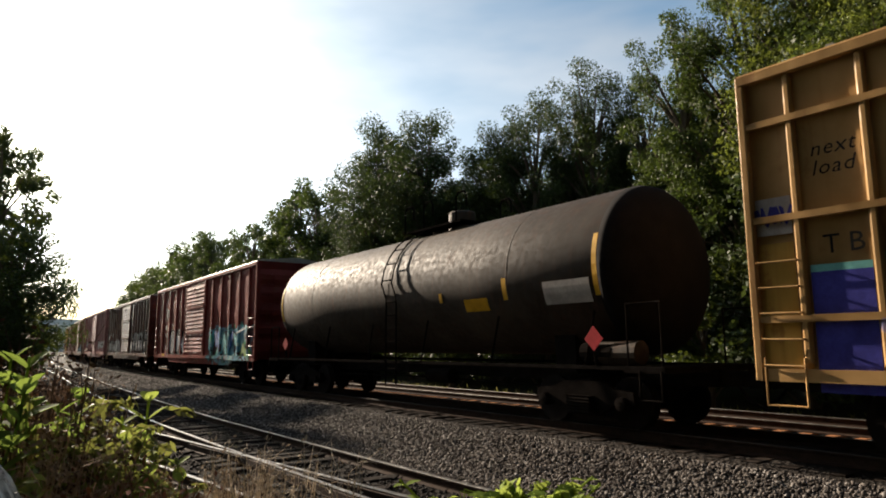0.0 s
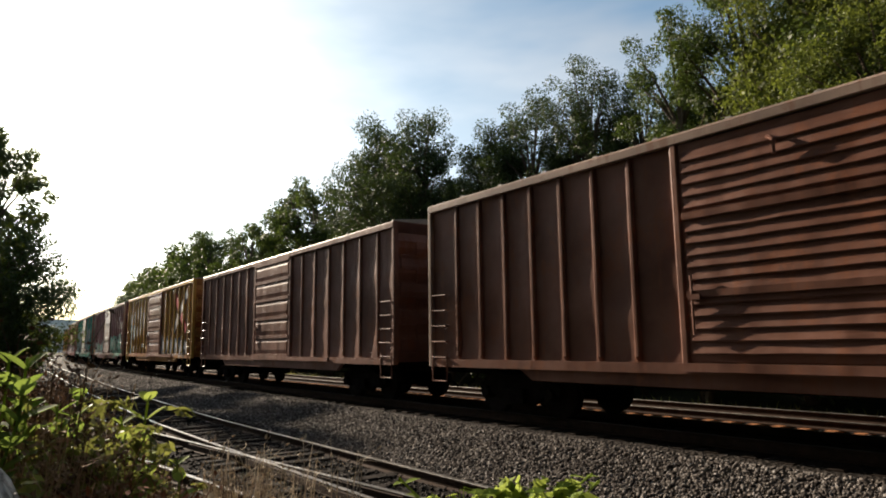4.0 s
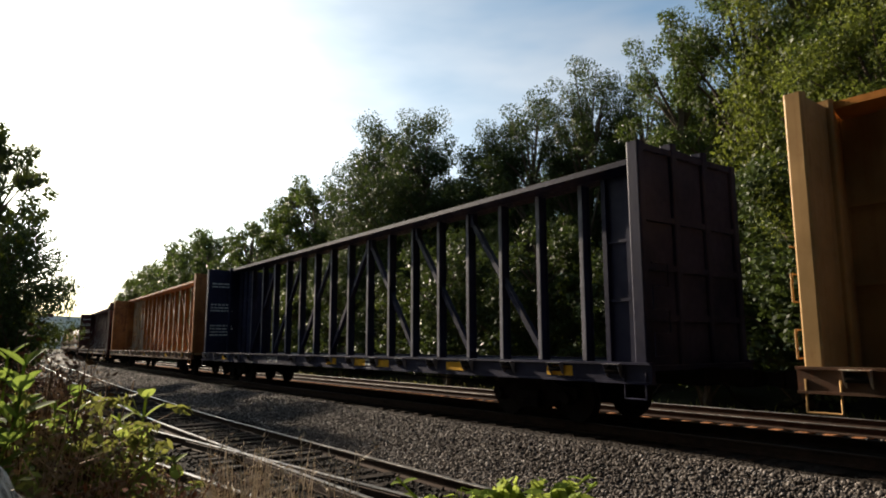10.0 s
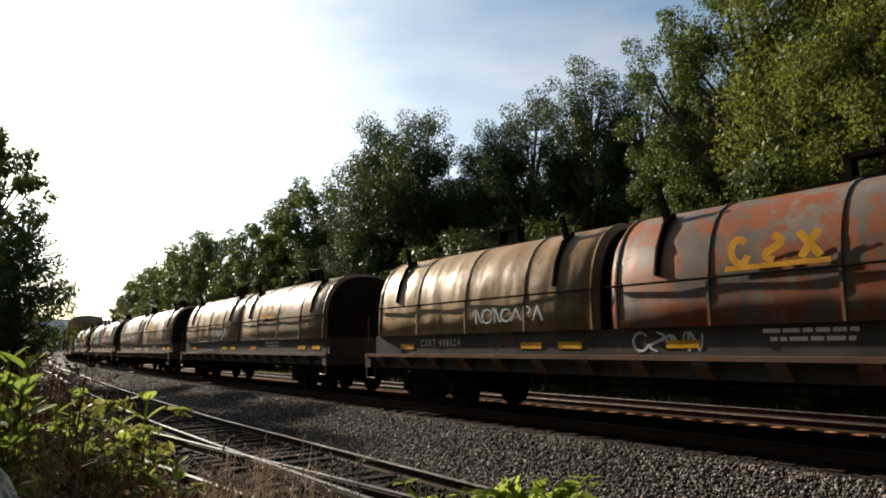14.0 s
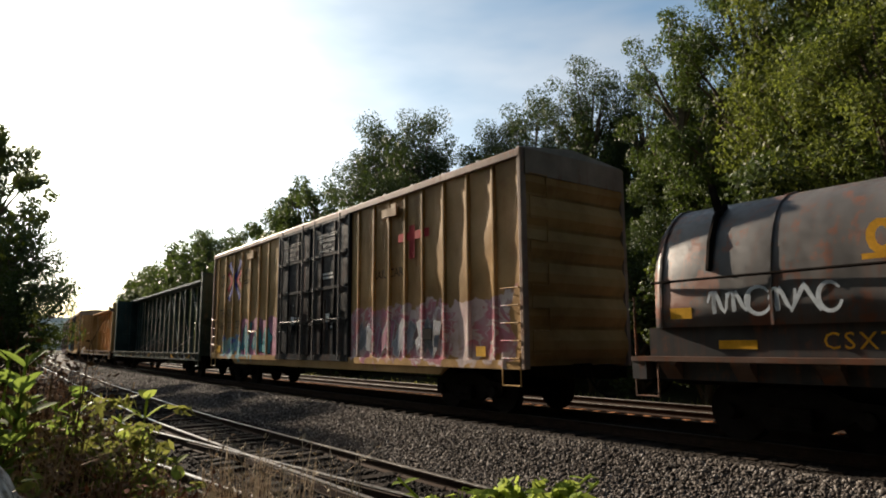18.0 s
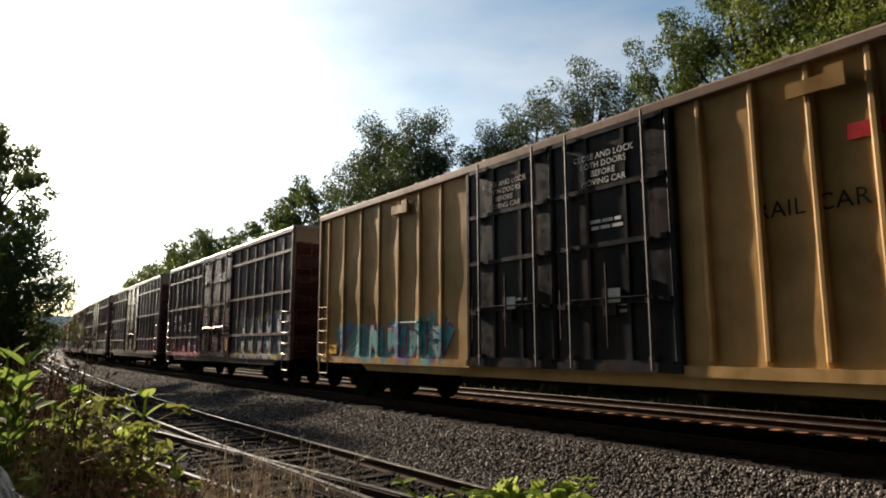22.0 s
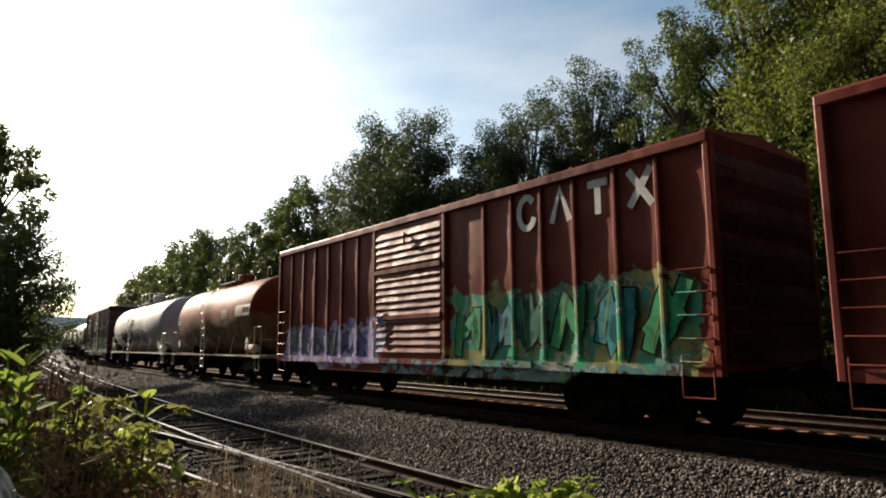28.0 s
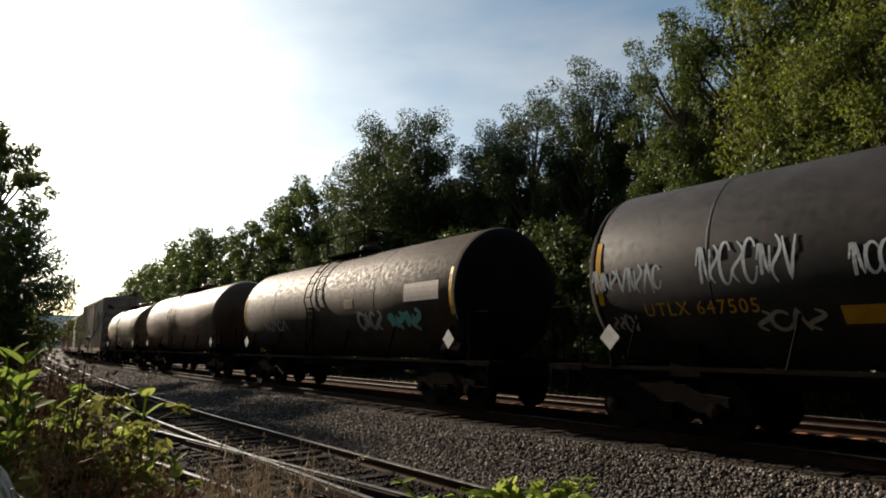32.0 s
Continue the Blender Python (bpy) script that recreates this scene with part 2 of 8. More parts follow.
def foliage(name, dark, light, rough=0.5, through_leaf=0.42, shine_through=(0.16, 0.2, 0.02), gleam=0.12):
    k = Nodes(name, rough)
    k.out.inputs["Specular IOR Level"].default_value = gleam
    geo = k.n.new("ShaderNodeNewGeometry")
    info = k.n.new("ShaderNodeObjectInfo")
    isl = k.ramp(geo.outputs["Random Per Island"], (0.0, dark), (0.55, tuple((a + b) / 2 for a, b in zip(dark, light))), (1.0, light))
    big = k.noise(0.5, detail=2)
    col = k.mix(k.ramp(big, (0.35, 0.0), (0.7, 0.55)), isl, tuple(c * 0.75 for c in dark))
    col = k.mix(k.math("MULTIPLY", info.outputs["Random"], 0.25), col, k.mix(0.5, col, (0.10, 0.10, 0.025)))
    k.done(col)
    leaf = k.n.new("ShaderNodeBsdfTranslucent")
    k.l.new(k.mix(0.5, col, shine_through), leaf.inputs["Color"])
    add = k.n.new("ShaderNodeMixShader")
    add.inputs[0].default_value = through_leaf
    k.l.new(k.out.outputs["BSDF"], add.inputs[1])
    k.l.new(leaf.outputs["BSDF"], add.inputs[2])
    k.l.new(add.outputs["Shader"], k.n["Material Output"].inputs["Surface"])
    return k.mat


STEEL = plain("dark_steel", (0.013, 0.011, 0.01), 0.95, 0.0, 0.5, 4.0, gloss=0.0)
WHEEL = plain("wheel_steel", (0.016, 0.013, 0.012), 0.8, 0.0, 0.4, 5.0, gloss=0.03)
RAILHEAD = plain("worn_rail", (0.3, 0.275, 0.25), 0.38, 1.0, 0.25, 6.0, 0.1)
# main line's rail head, darkened for the shade under the train
MAINHEAD = plain("dull_rail_head", (0.05, 0.042, 0.038), 0.75, 0.2, 0.3, 6.0, 0.1)
RAILRUST = plain("rusty_rail", (0.036, 0.023, 0.017), 0.85, 0.0, 0.45, 6.0, gloss=0.05)
SIDING_WOOD = plain("sooty_tie_wood", (0.022, 0.0175, 0.0145), 0.9, 0.0, 0.5, 5.0, 0.5, 0.02, gloss=0.03)
# sunlight on the far ties put into a lighter, redder wood
FAR_WOOD = plain("rust_stained_tie_wood", (0.27, 0.12, 0.055), 0.9, 0.0, 0.5, 5.0, 0.5, 0.02, gloss=0.03)
# main line's ties, their wood darkened to carry the train's shade
TIMBER = plain("old_tie_wood", (0.03, 0.023, 0.019), 0.9, 0.0, 0.5, 5.0, 0.5, 0.02, gloss=0.03)
STONE = None
WHITE = plain("stencil_white", (0.6, 0.6, 0.58), 0.6, 0.0, 0.25, 5.0)
SAFETY = plain("reflective_yellow", (0.55, 0.3, 0.02), 0.45, 0.0, 0.3, 4.0)
BLACKP = plain("stencil_black", (0.012, 0.012, 0.012), 0.8, 0.0, 0.3, 5.0, gloss=0.02)
GALV = plain("galvanised_roof", (0.3, 0.285, 0.26), 0.6, 0.3, 0.4, 1.5)
ROD = plain("dull_lock_rods", (0.1, 0.095, 0.095), 0.6, 0.0, 0.3, 5.0, gloss=0.1)
CABLE = plain("steel_cable", (0.2, 0.19, 0.18), 0.5, 0.5, 0.2, 5.0)
# near-black that puts the shade on hood and tank ends into colour
SHADE_CAP = plain("sooty_black_end", (0.012, 0.011, 0.011), 0.85, 0.0, 0.4, 3.0, gloss=0.04)
BARK = plain("bark", (0.09, 0.07, 0.05), 0.9, 0.0, 0.4, 6.0, 0.6, 0.03)


def ballast_material(name="ballast", dark=(0.05, 0.045, 0.04), light=(0.16, 0.145, 0.13), dirt=(0.12, 0.09, 0.07), share=0.4):
    k = Nodes(name, 0.9)
    k.out.inputs["Specular IOR Level"].default_value = 0.03
    a = k.noise(0.35, detail=4)
    vor = k.n.new("ShaderNodeTexVoronoi")
    vor.inputs["Scale"].default_value = 16.0
    k.l.new(k.co.outputs["Object"], vor.inputs["Vector"])
    per = k.ramp(k.noise(1.0, vor.outputs["Color"], detail=0), (0.3, dark), (0.7, light))
    col = k.mix(k.ramp(a, (0.35, 0.0), (0.7, share)), per, dirt)
    k.bump(vor.outputs["Distance"], 1.0, 0.05)
    return k.done(col)


def soil_material():
    k = Nodes("weedy_soil", 0.95)
    k.out.inputs["Specular IOR Level"].default_value = 0.03
    a = k.noise(0.25, detail=5, rough=0.6)
    b = k.noise(5.0, detail=5, rough=0.7)
    col = k.mix(k.ramp(a, (0.35, 0.0), (0.65, 1.0)), (0.05, 0.04, 0.028), (0.035, 0.045, 0.015))
    col = k.mix(k.ramp(b, (0.35, 0.6), (0.7, 0.0)), col, (0.03, 0.028, 0.02))
    k.bump(b, 0.8, 0.08)
    return k.done(col)


def stone_material(name="crushed_stone", tone=1.0):
    k = Nodes(name, 0.85)
    k.out.inputs["Specular IOR Level"].default_value = 0.06
    geo = k.n.new("ShaderNodeNewGeometry")
    col = k.ramp(geo.outputs["Random Per Island"], (0.0, (0.04, 0.034, 0.03)), (0.45, (0.12, 0.106, 0.096)), (0.8, (0.25, 0.225, 0.2)), (1.0, (0.48, 0.45, 0.42)))
    n = k.noise(30.0, detail=3)
    col = k.mix(k.ramp(n, (0.35, 0.4), (0.65, 0.0)), col, (0.09, 0.075, 0.062))
    col = k.mix(1.0, col, (tone, tone * 0.99, tone * 1.0), "MULTIPLY")
    k.bump(n, 0.3, 0.01)
    return k.done(col)


BALLAST, SOIL, STONE = ballast_material("ballast", (0.033, 0.031, 0.029), (0.117, 0.11, 0.103), (0.08, 0.066, 0.056)), soil_material(), stone_material(tone=0.52)
# sunlight on the far bed put into a lighter, warmer brown
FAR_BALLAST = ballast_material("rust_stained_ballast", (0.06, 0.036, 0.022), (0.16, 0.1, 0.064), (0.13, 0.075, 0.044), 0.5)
# shade under the train and between far rails put into dark ballast
SHADE_BALLAST = ballast_material("oily_ballast", (0.009, 0.008, 0.0072), (0.034, 0.03, 0.027), (0.022, 0.018, 0.015), 0.5)
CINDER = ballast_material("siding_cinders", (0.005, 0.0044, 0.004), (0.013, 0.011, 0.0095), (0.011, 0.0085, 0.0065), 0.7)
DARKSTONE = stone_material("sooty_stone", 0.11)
LEAF_WOOD = foliage("woodland_leaves", (0.016, 0.03, 0.009), (0.085, 0.122, 0.032), 0.5, 0.3, (0.1, 0.14, 0.015))
LEAF_DEEP = foliage("deep_green_leaves", (0.013, 0.024, 0.009), (0.06, 0.088, 0.03), 0.5, 0.25, (0.07, 0.1, 0.014))
LEAF_BUSH = foliage("bush_leaves", (0.03, 0.046, 0.012), (0.17, 0.2, 0.045), 0.5, 0.4, (0.16, 0.19, 0.02))
LEAF_WEED = foliage("weed_leaves", (0.06, 0.08, 0.018), (0.19, 0.21, 0.055), 0.6, 0.4, (0.3, 0.3, 0.07))
LEAF_MILK = foliage("milkweed_leaves", (0.06, 0.11, 0.025), (0.15, 0.23, 0.05), 0.7, 0.45, (0.28, 0.36, 0.06), gleam=0.04)
LEAF_BRIGHT = foliage("young_leaves", (0.13, 0.2, 0.03), (0.28, 0.35, 0.075), 0.7, 0.45, (0.42, 0.48, 0.1), gleam=0.05)
# backlit shade put into a darker leaf colour
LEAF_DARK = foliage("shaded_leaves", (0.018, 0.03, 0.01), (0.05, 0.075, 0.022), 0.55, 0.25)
DARK_DRY = plain("dark_dry_stalks", (0.1, 0.06, 0.04), 0.95, 0.0, 0.4, 8.0, gloss=0.1)
DRY = plain("dry_stalks", (0.3, 0.2, 0.125), 0.95, 0.0, 0.5, 8.0, gloss=0.1)
PALE_DRY = plain("pale_dry_stalks", (0.48, 0.4, 0.3), 0.95, 0.0, 0.3, 8.0, gloss=0.1)
DRYRED = plain("dry_red_grass", (0.26, 0.1, 0.055), 0.9, 0.0, 0.4, 6.0)
GRASS = foliage("grass_blades", (0.08, 0.09, 0.025), (0.26, 0.26, 0.08), 0.7, 0.5, (0.4, 0.38, 0.1))


# ---- ground and tracks ----
PROFILE = ((-900, -3.0), (-200, -2.0), (-45, -1.1), (-16, -0.6), (-10, -0.45), (-8.6, -0.52), (-7.6, -0.63), (-7.0, -0.632), (-4.2, -0.634), (-3.7, -0.62), (-3.1, -0.58), (-1.95, -0.26),
           (-1.4, -0.2), (-0.7, -0.2), (0.7, -0.2), (1.5, -0.21), (2.4, -0.3), (3.0, -0.36), (5.8, -0.36), (6.4, -0.45), (7.4, -0.85), (8.6, -0.8), (11, -0.35), (16, 0.7),
           (26, 3.0), (60, 8.0), (140, 12.0), (500, 16.0))


def ground_z(o):
    return float(np.interp(o, [p[0] for p in PROFILE], [p[1] for p in PROFILE]))


def make_ground():
    ss = np.concatenate([np.arange(-1090, -240, 25), np.arange(-240, -60, 6), np.arange(-60, 40, 1.0), np.arange(40, 890, 25)])
    oo = np.array(sorted({p[0] for p in PROFILE} | set(np.arange(-12, 12, 0.5).tolist())))
    zz = np.array([ground_z(o) for o in oo])
    S, O = np.meshgrid(ss, oo, indexing="ij")
    X, Y = spots(S, O)
    Z = np.tile(zz, (len(ss), 1))
    rng = np.random.default_rng(4)
    soft = np.where((O < -7.7) | (O > 6.5), 0.07, 0.012)
    Z = Z + rng.normal(0, 1, Z.shape) * soft
    v = np.stack([X, Y, Z], -1).reshape(-1, 3)
    n = len(oo)
    i, j = np.meshgrid(np.arange(len(ss) - 1), np.arange(n - 1), indexing="ij")
    a = (i * n + j).ravel()
    f = np.stack([a, a + n, a + n + 1, a + 1], -1)
    me = from_arrays("ground", v, f, True)
    me.materials.append(SOIL)
    me.materials.append(BALLAST)
    me.materials.append(CINDER)
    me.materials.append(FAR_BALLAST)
    me.materials.append(SHADE_BALLAST)
    mid = (oo[:-1] + oo[1:]) / 2
    # far bed takes the sunlit tone, beds between rails the shaded one
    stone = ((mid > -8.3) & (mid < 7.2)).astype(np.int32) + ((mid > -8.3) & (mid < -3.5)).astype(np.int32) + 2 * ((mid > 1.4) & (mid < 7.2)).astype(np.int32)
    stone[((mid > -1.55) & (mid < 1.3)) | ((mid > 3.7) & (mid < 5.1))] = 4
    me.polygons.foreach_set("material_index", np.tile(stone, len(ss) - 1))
    ob = new("ground", me)
    return tagged(ob, "grey ballast bed and weedy brown trackside soil", "ground", kind="structure")


make_ground()


def siding(s):
    """The offset of the middle of the siding."""
    return -5.04 + (0.0297 * min(37.0, max(0.0, -18.0 - s)))


def sweep(build, s0, s1, step, offset, z, shape):
    """A shape of (sideways, up) corners carried along the line."""
    n = max(2, int(abs(s1 - s0) / step) + 1)
    rings = []
    for s in np.linspace(s0, s1, n):
        o = offset(s) if callable(offset) else offset
        h = heading(s)
        c = spot(s, o)
        rings.append([(c.x - a * math.sin(h), c.y + a * math.cos(h), z + b) for a, b in shape])
    return build.loft(rings)


RAIL_BODY = ((-0.07, -0.172), (0.07, -0.172), (0.07, -0.158), (0.012, -0.135), (0.012, -0.045), (0.034, -0.03), (0.034, -0.012), (-0.034, -0.012), (-0.034, -0.03), (-0.012, -0.045), (-0.012, -0.135), (-0.07, -0.158))
RAIL_TOP = ((-0.036, -0.0125), (0.036, -0.0125), (0.033, -0.002), (0.02, 0.0), (-0.02, 0.0), (-0.033, -0.002))


def rail_pair(root, s0, s1, offset, z, sides=(-0.7525, 0.7525), head=RAILHEAD):
    for side in sides:
        off = (lambda s, d=side: offset(s) + d) if callable(offset) else offset + side
        b = Build()
        near, far = max(s0, -70), min(s1, 40)
        cuts = [c for c in (s0, near, far, s1)]
        for a, e, st in ((s0, near, 6), (near, far, 1.5), (far, s1, 6)):
            if e - a > 0.5:
                sweep(b, a, e, st, off, z, RAIL_BODY)
        r = part("rail", b, RAILRUST, root)
        t = Build()
        for a, e, st in ((s0, near, 6), (near, far, 1.5), (far, s1, 6)):
            if e - a > 0.5:
                sweep(t, a, e, st, off, z, RAIL_TOP)
        part("rail_head", t, head, r, "worn bright running surface")


def tie_mesh(seed, length):
    rng = random.Random(seed)
    b = Build()
    c = 0.015
    ring = lambda x: [(x, -0.11 + c, -0.16), (x, 0.11 - c, -0.16), (x, 0.115, -0.02), (x, 0.11 - c, rng.uniform(-0.006, 0.004)), (x, -0.11 + c, rng.uniform(-0.006, 0.004)), (x, -0.115, -0.02)]
    xs = [-length / 2, -length / 4, 0, length / 4, length / 2]
    b.loft([[(p[0] + rng.uniform(-.01, .01), p[1], p[2]) for p in ring(x)] for x in xs])
    return b.mesh("tie")


TIES, SIDE_TIES, FAR_TIES = [[tie_mesh(i + 4 * j, 2.6) for i in range(4)] for j in range(3)]
for _m, _n, _f in zip(TIES, SIDE_TIES, FAR_TIES):
    _f.materials.append(FAR_WOOD)
    _m.materials.append(TIMBER)
    _n.materials.append(SIDING_WOOD)


def lay_ties(root, s0, s1, offset, z, pitch=0.52, seed=1, meshes=TIES, sink=lambda s: 0.0):
    rng = random.Random(seed)
    s = s0
    while s < s1:
        o = offset(s) if callable(offset) else offset
        ob = new("tie", meshes[rng.randrange(4)])
        ob.parent = root
        ob.matrix_basis = on_line(s, o, z + rng.uniform(-0.012, 0.008) - sink(s), math.pi / 2 + rng.uniform(-0.02, 0.02))
        s += pitch + rng.uniform(-0.03, 0.03)


main_track = thing("main_track", "main railway track with rusty rails on dark wooden ties", "track", kind="structure")
rail_pair(main_track, -1000, 820, 0.0, 0.0, head=MAINHEAD)
far_track = thing("second_main_track", "second main track with polished rails and sunlit rusty-brown ties", "track", kind="structure")
rail_pair(far_track, -1000, 820, 4.4, -0.153)
side_track = thing("siding_track", "old siding with worn rails on weathered ties", "track", kind="structure")
rail_pair(side_track, -420, 300, siding, -0.455)
turnout = thing("turnout_track", "turnout rails branching from the siding into the weeds", "track", kind="structure")
_r3 = lambda s: -4.62 + 0.1 * s - 0.0005 * s * s
rail_pair(turnout, -34, 2.6, lambda s: _r3(s) - 0.7175, -0.452, (-0.7175, 0.7175))
_g = Build()
sweep(_g, -12.5, -6.0, 0.5, lambda s: -5.79 - 0.11, -0.46, ((-0.02, -0.1), (0.02, -0.1), (0.02, -0.005), (-0.02, -0.005)))
sweep(_g, -13.5, -7.0, 0.5, lambda s: _r3(s) - 0.11, -0.46, ((-0.02, -0.1), (0.02, -0.1), (0.02, -0.005), (-0.02, -0.005)))
part("guard_rail", _g, RAILRUST, turnout, "short guard rails beside the frog")


# ---- the cars ----
def truck_meshes():
    side = Build()
    out = [(-1.12, 0.42), (-1.1, 0.62), (-0.7, 0.66), (-0.42, 0.78), (0.42, 0.78), (0.7, 0.66), (1.1, 0.62), (1.12, 0.42), (0.72, 0.4), (0.36, 0.2), (-0.36, 0.2), (-0.72, 0.4)]
    side.loft([[(x, y, z) for x, z in out] for y in (-0.06, 0.06)])
    spring = Build()
    spring.loft([[(x * w, y * w, 0.25 + 0.028 * i) for x, y in ((-0.28, -0.09), (0.28, -0.09), (0.28, 0.09), (-0.28, 0.09))] for i in range(11) for w in ((1.0, 0.85)[i % 2],)])
    cap = Build().disc_x([(-0.16, 0.03), (-0.15, 0.11), (0.02, 0.13), (0.1, 0.13)], 12, axis="y")
    cap.smooth = False
    wheel = Build().disc_x([(-0.07, 0.12), (-0.07, 0.33), (-0.075, 0.4), (-0.075, 0.425), (0.045, 0.43), (0.055, 0.455), (0.075, 0.455), (0.075, 0.4), (0.03, 0.34), (0.04, 0.15), (0.09, 0.12)], 28, axis="y")
    axle = Build().disc_x([(-1.0, 0.075), (-0.72, 0.09), (0, 0.08), (0.72, 0.09), (1.0, 0.075)], 10, axis="y")
    bolster = Build().box(-0.2, 0.2, -1.0, 1.0, 0.5, 0.82)
    return [b.mesh(n) for b, n in ((side, "side_frame"), (spring, "spring_nest"), (cap, "bearing_cap"), (wheel, "wheel"), (axle, "axle"), (bolster, "bolster"))]


SIDE_FRAME, SPRINGS, CAP, WHEELM, AXLE, BOLSTER = truck_meshes()


def truck(car, x):
    root = part("truck", BOLSTER, STEEL, car, "", pose(x, 0, 0))
    for y in (-1.0, 1.0):
        part("side_frame", SIDE_FRAME, STEEL, root, "", pose(0, y, 0))
        part("spring_nest", SPRINGS, STEEL, root, "", pose(0, y - (0.1 if y < 0 else -0.1), 0))
        for dx in (-0.89, 0.89):
            part("bearing_cap", CAP, STEEL, root, "", pose(dx, y, 0.43) if y < 0 else pose(dx, y, 0.43, 0, 0, 180))
    for dx in (-0.89, 0.89):
        part("axle", AXLE, STEEL, root, "", pose(dx, 0, 0.43))
        for y in (-0.7525, 0.7525):
            part("wheel", WHEELM, WHEEL, root, "", pose(dx, y, 0.43) if y < 0 else pose(dx, y, 0.43, 0, 0, 180))


def coupler_mesh():
    b = Build().box(-0.7, 0.0, -0.09, 0.09, 0.74, 0.98)
    b.hexa([(0, -0.17, 0.72), (0, 0.17, 0.72), (0, 0.17, 1.0), (0, -0.17, 1.0)], [(0.32, -0.2, 0.74), (0.32, 0.06, 0.74), (0.32, 0.06, 0.98), (0.32, -0.2, 0.98)])
    b.box(0.2, 0.42, 0.07, 0.16, 0.76, 0.96)
    b.path([(-0.1, -0.3, 0.78), (0.1, -0.32, 0.55), (0.35, -0.3, 0.42), (0.5, -0.28, 0.45)], 0.025)
    return b.mesh("coupler")


COUPLER = coupler_mesh()


def running_gear(car, L, reach, gap=0.95):
    """Trucks, couplers and the gear under the floor."""
    truck(car, -reach)
    truck(car, reach)
    part("coupler", COUPLER, STEEL, car, "", pose(L / 2 + gap - 0.37, 0, 0))
    part("coupler", COUPLER, STEEL, car, "", pose(-L / 2 - gap + 0.37, 0, 0, 0, 0, 180))
    b = Build().box(-L / 2 - 0.1, L / 2 + 0.1, -0.22, 0.22, 0.72, 1.0)
    part("centre_sill", b, STEEL, car)
    b = Build().disc_x([(-0.5, 0.05), (-0.48, 0.17), (0.4, 0.17), (0.42, 0.05)], 14, cz=0.72)
    b.v = [(x + 1.2, y - 0.75, z) for x, y, z in b.v]
    part("brake_cylinder", b, STEEL, car)
    b = Build().path([(-reach + 1.3, -0.4, 0.6), (0.4, -0.55, 0.66), (reach - 1.3, -0.4, 0.6)], 0.02)
    part("brake_rod", b, STEEL, car)


def lettering(text, size, material, car, x, z, y=-1.462, lean=0.0, name="lettering", spread=1.0, squash=1.0, arc=None):
    """Words painted on the side that faces the camera."""
    cu = bpy.data.curves.new("lettering", "FONT")
    cu.body, cu.size, cu.align_x, cu.shear, cu.space_character, cu.resolution_u = text, size, "CENTER", lean, spread, 2
    tmp = bpy.data.objects.new("lettering", cu)
    me = bpy.data.meshes.new_from_object(tmp)
    bpy.data.objects.remove(tmp)
    me.materials.clear()
    me.materials.append(material)
    if arc:
        for v in me.vertices:
            dz = z + v.co.y - arc[1]
            v.co.z = math.sqrt(max(0.01, (arc[0] + 0.006) ** 2 - dz * dz))
        y = 0.0
    ob = new(name, me)
    ob.parent = car
    ob.matrix_basis = pose(x, y, z, 90, 0, 0) @ Matrix.Diagonal((squash, 1, 1, 1))
    return ob


def stencil(car, rows, material=WHITE, y=-1.46, name="stencil_bars", seed=1):
    """Small unreadable writing as plain bars: rows of (x, z, width, lines)."""
    rng = random.Random(seed)
    b = Build()
    for x, z, w, n in rows:
        for i in range(n):
            a = x - w / 2 + rng.uniform(0, 0.12) * w
            while a < x + w / 2 - 0.05:
                e = min(x + w / 2, a + rng.uniform(0.08, 0.26))
                b.box(a, e, y - 0.004, y, z - i * 0.11, z - i * 0.11 + 0.055)
                a = e + 0.035
    return part(name, b, material, car)


def end_writing(car, x, rows):
    """Unreadable lines as bars on the inner face of a bulkhead: rows of (z, width, lines)."""
    rng = random.Random(5)
    for z, w, n in rows:
        for i in range(n):
            y = -0.95 - w / 2 + rng.uniform(0, 0.1)
            while y < -0.95 + w / 2:
                e = y + rng.uniform(0.08, 0.24)
                part("stencil_bar", Build().box(x, x + 0.004, y, e, z - i * 0.13, z - i * 0.13 + 0.06), WHITE, car)
                y = e + 0.04


def patch(car, x0, x1, z0, z1, material, name="panel", y=-1.462, label="", thick=0.006):
    return part(name, Build().box(x0, x1, y - thick, y, z0, z1), material, car, label)


def stroke(car, pts, w, material, name, y=-1.505, label=""):
    """A broad painted line through points (x, z)."""
    b = Build()
    ring = []
    n = len(pts)
    for i, p in enumerate(pts):
        p0, p1 = Vector(pts[max(0, i - 1)]), Vector(pts[min(n - 1, i + 1)])
        d = (p1 - p0).normalized()
        q = Vector((-d.y, d.x)) * w / 2
        ring.append([(p[0] + q.x, y, p[1] + q.y), (p[0] - q.x, y, p[1] - q.y), (p[0] - q.x, y - 0.004, p[1] - q.y), (p[0] + q.x, y - 0.004, p[1] + q.y)])
    b.loft(ring)
    return part(name, b, material, car, label)


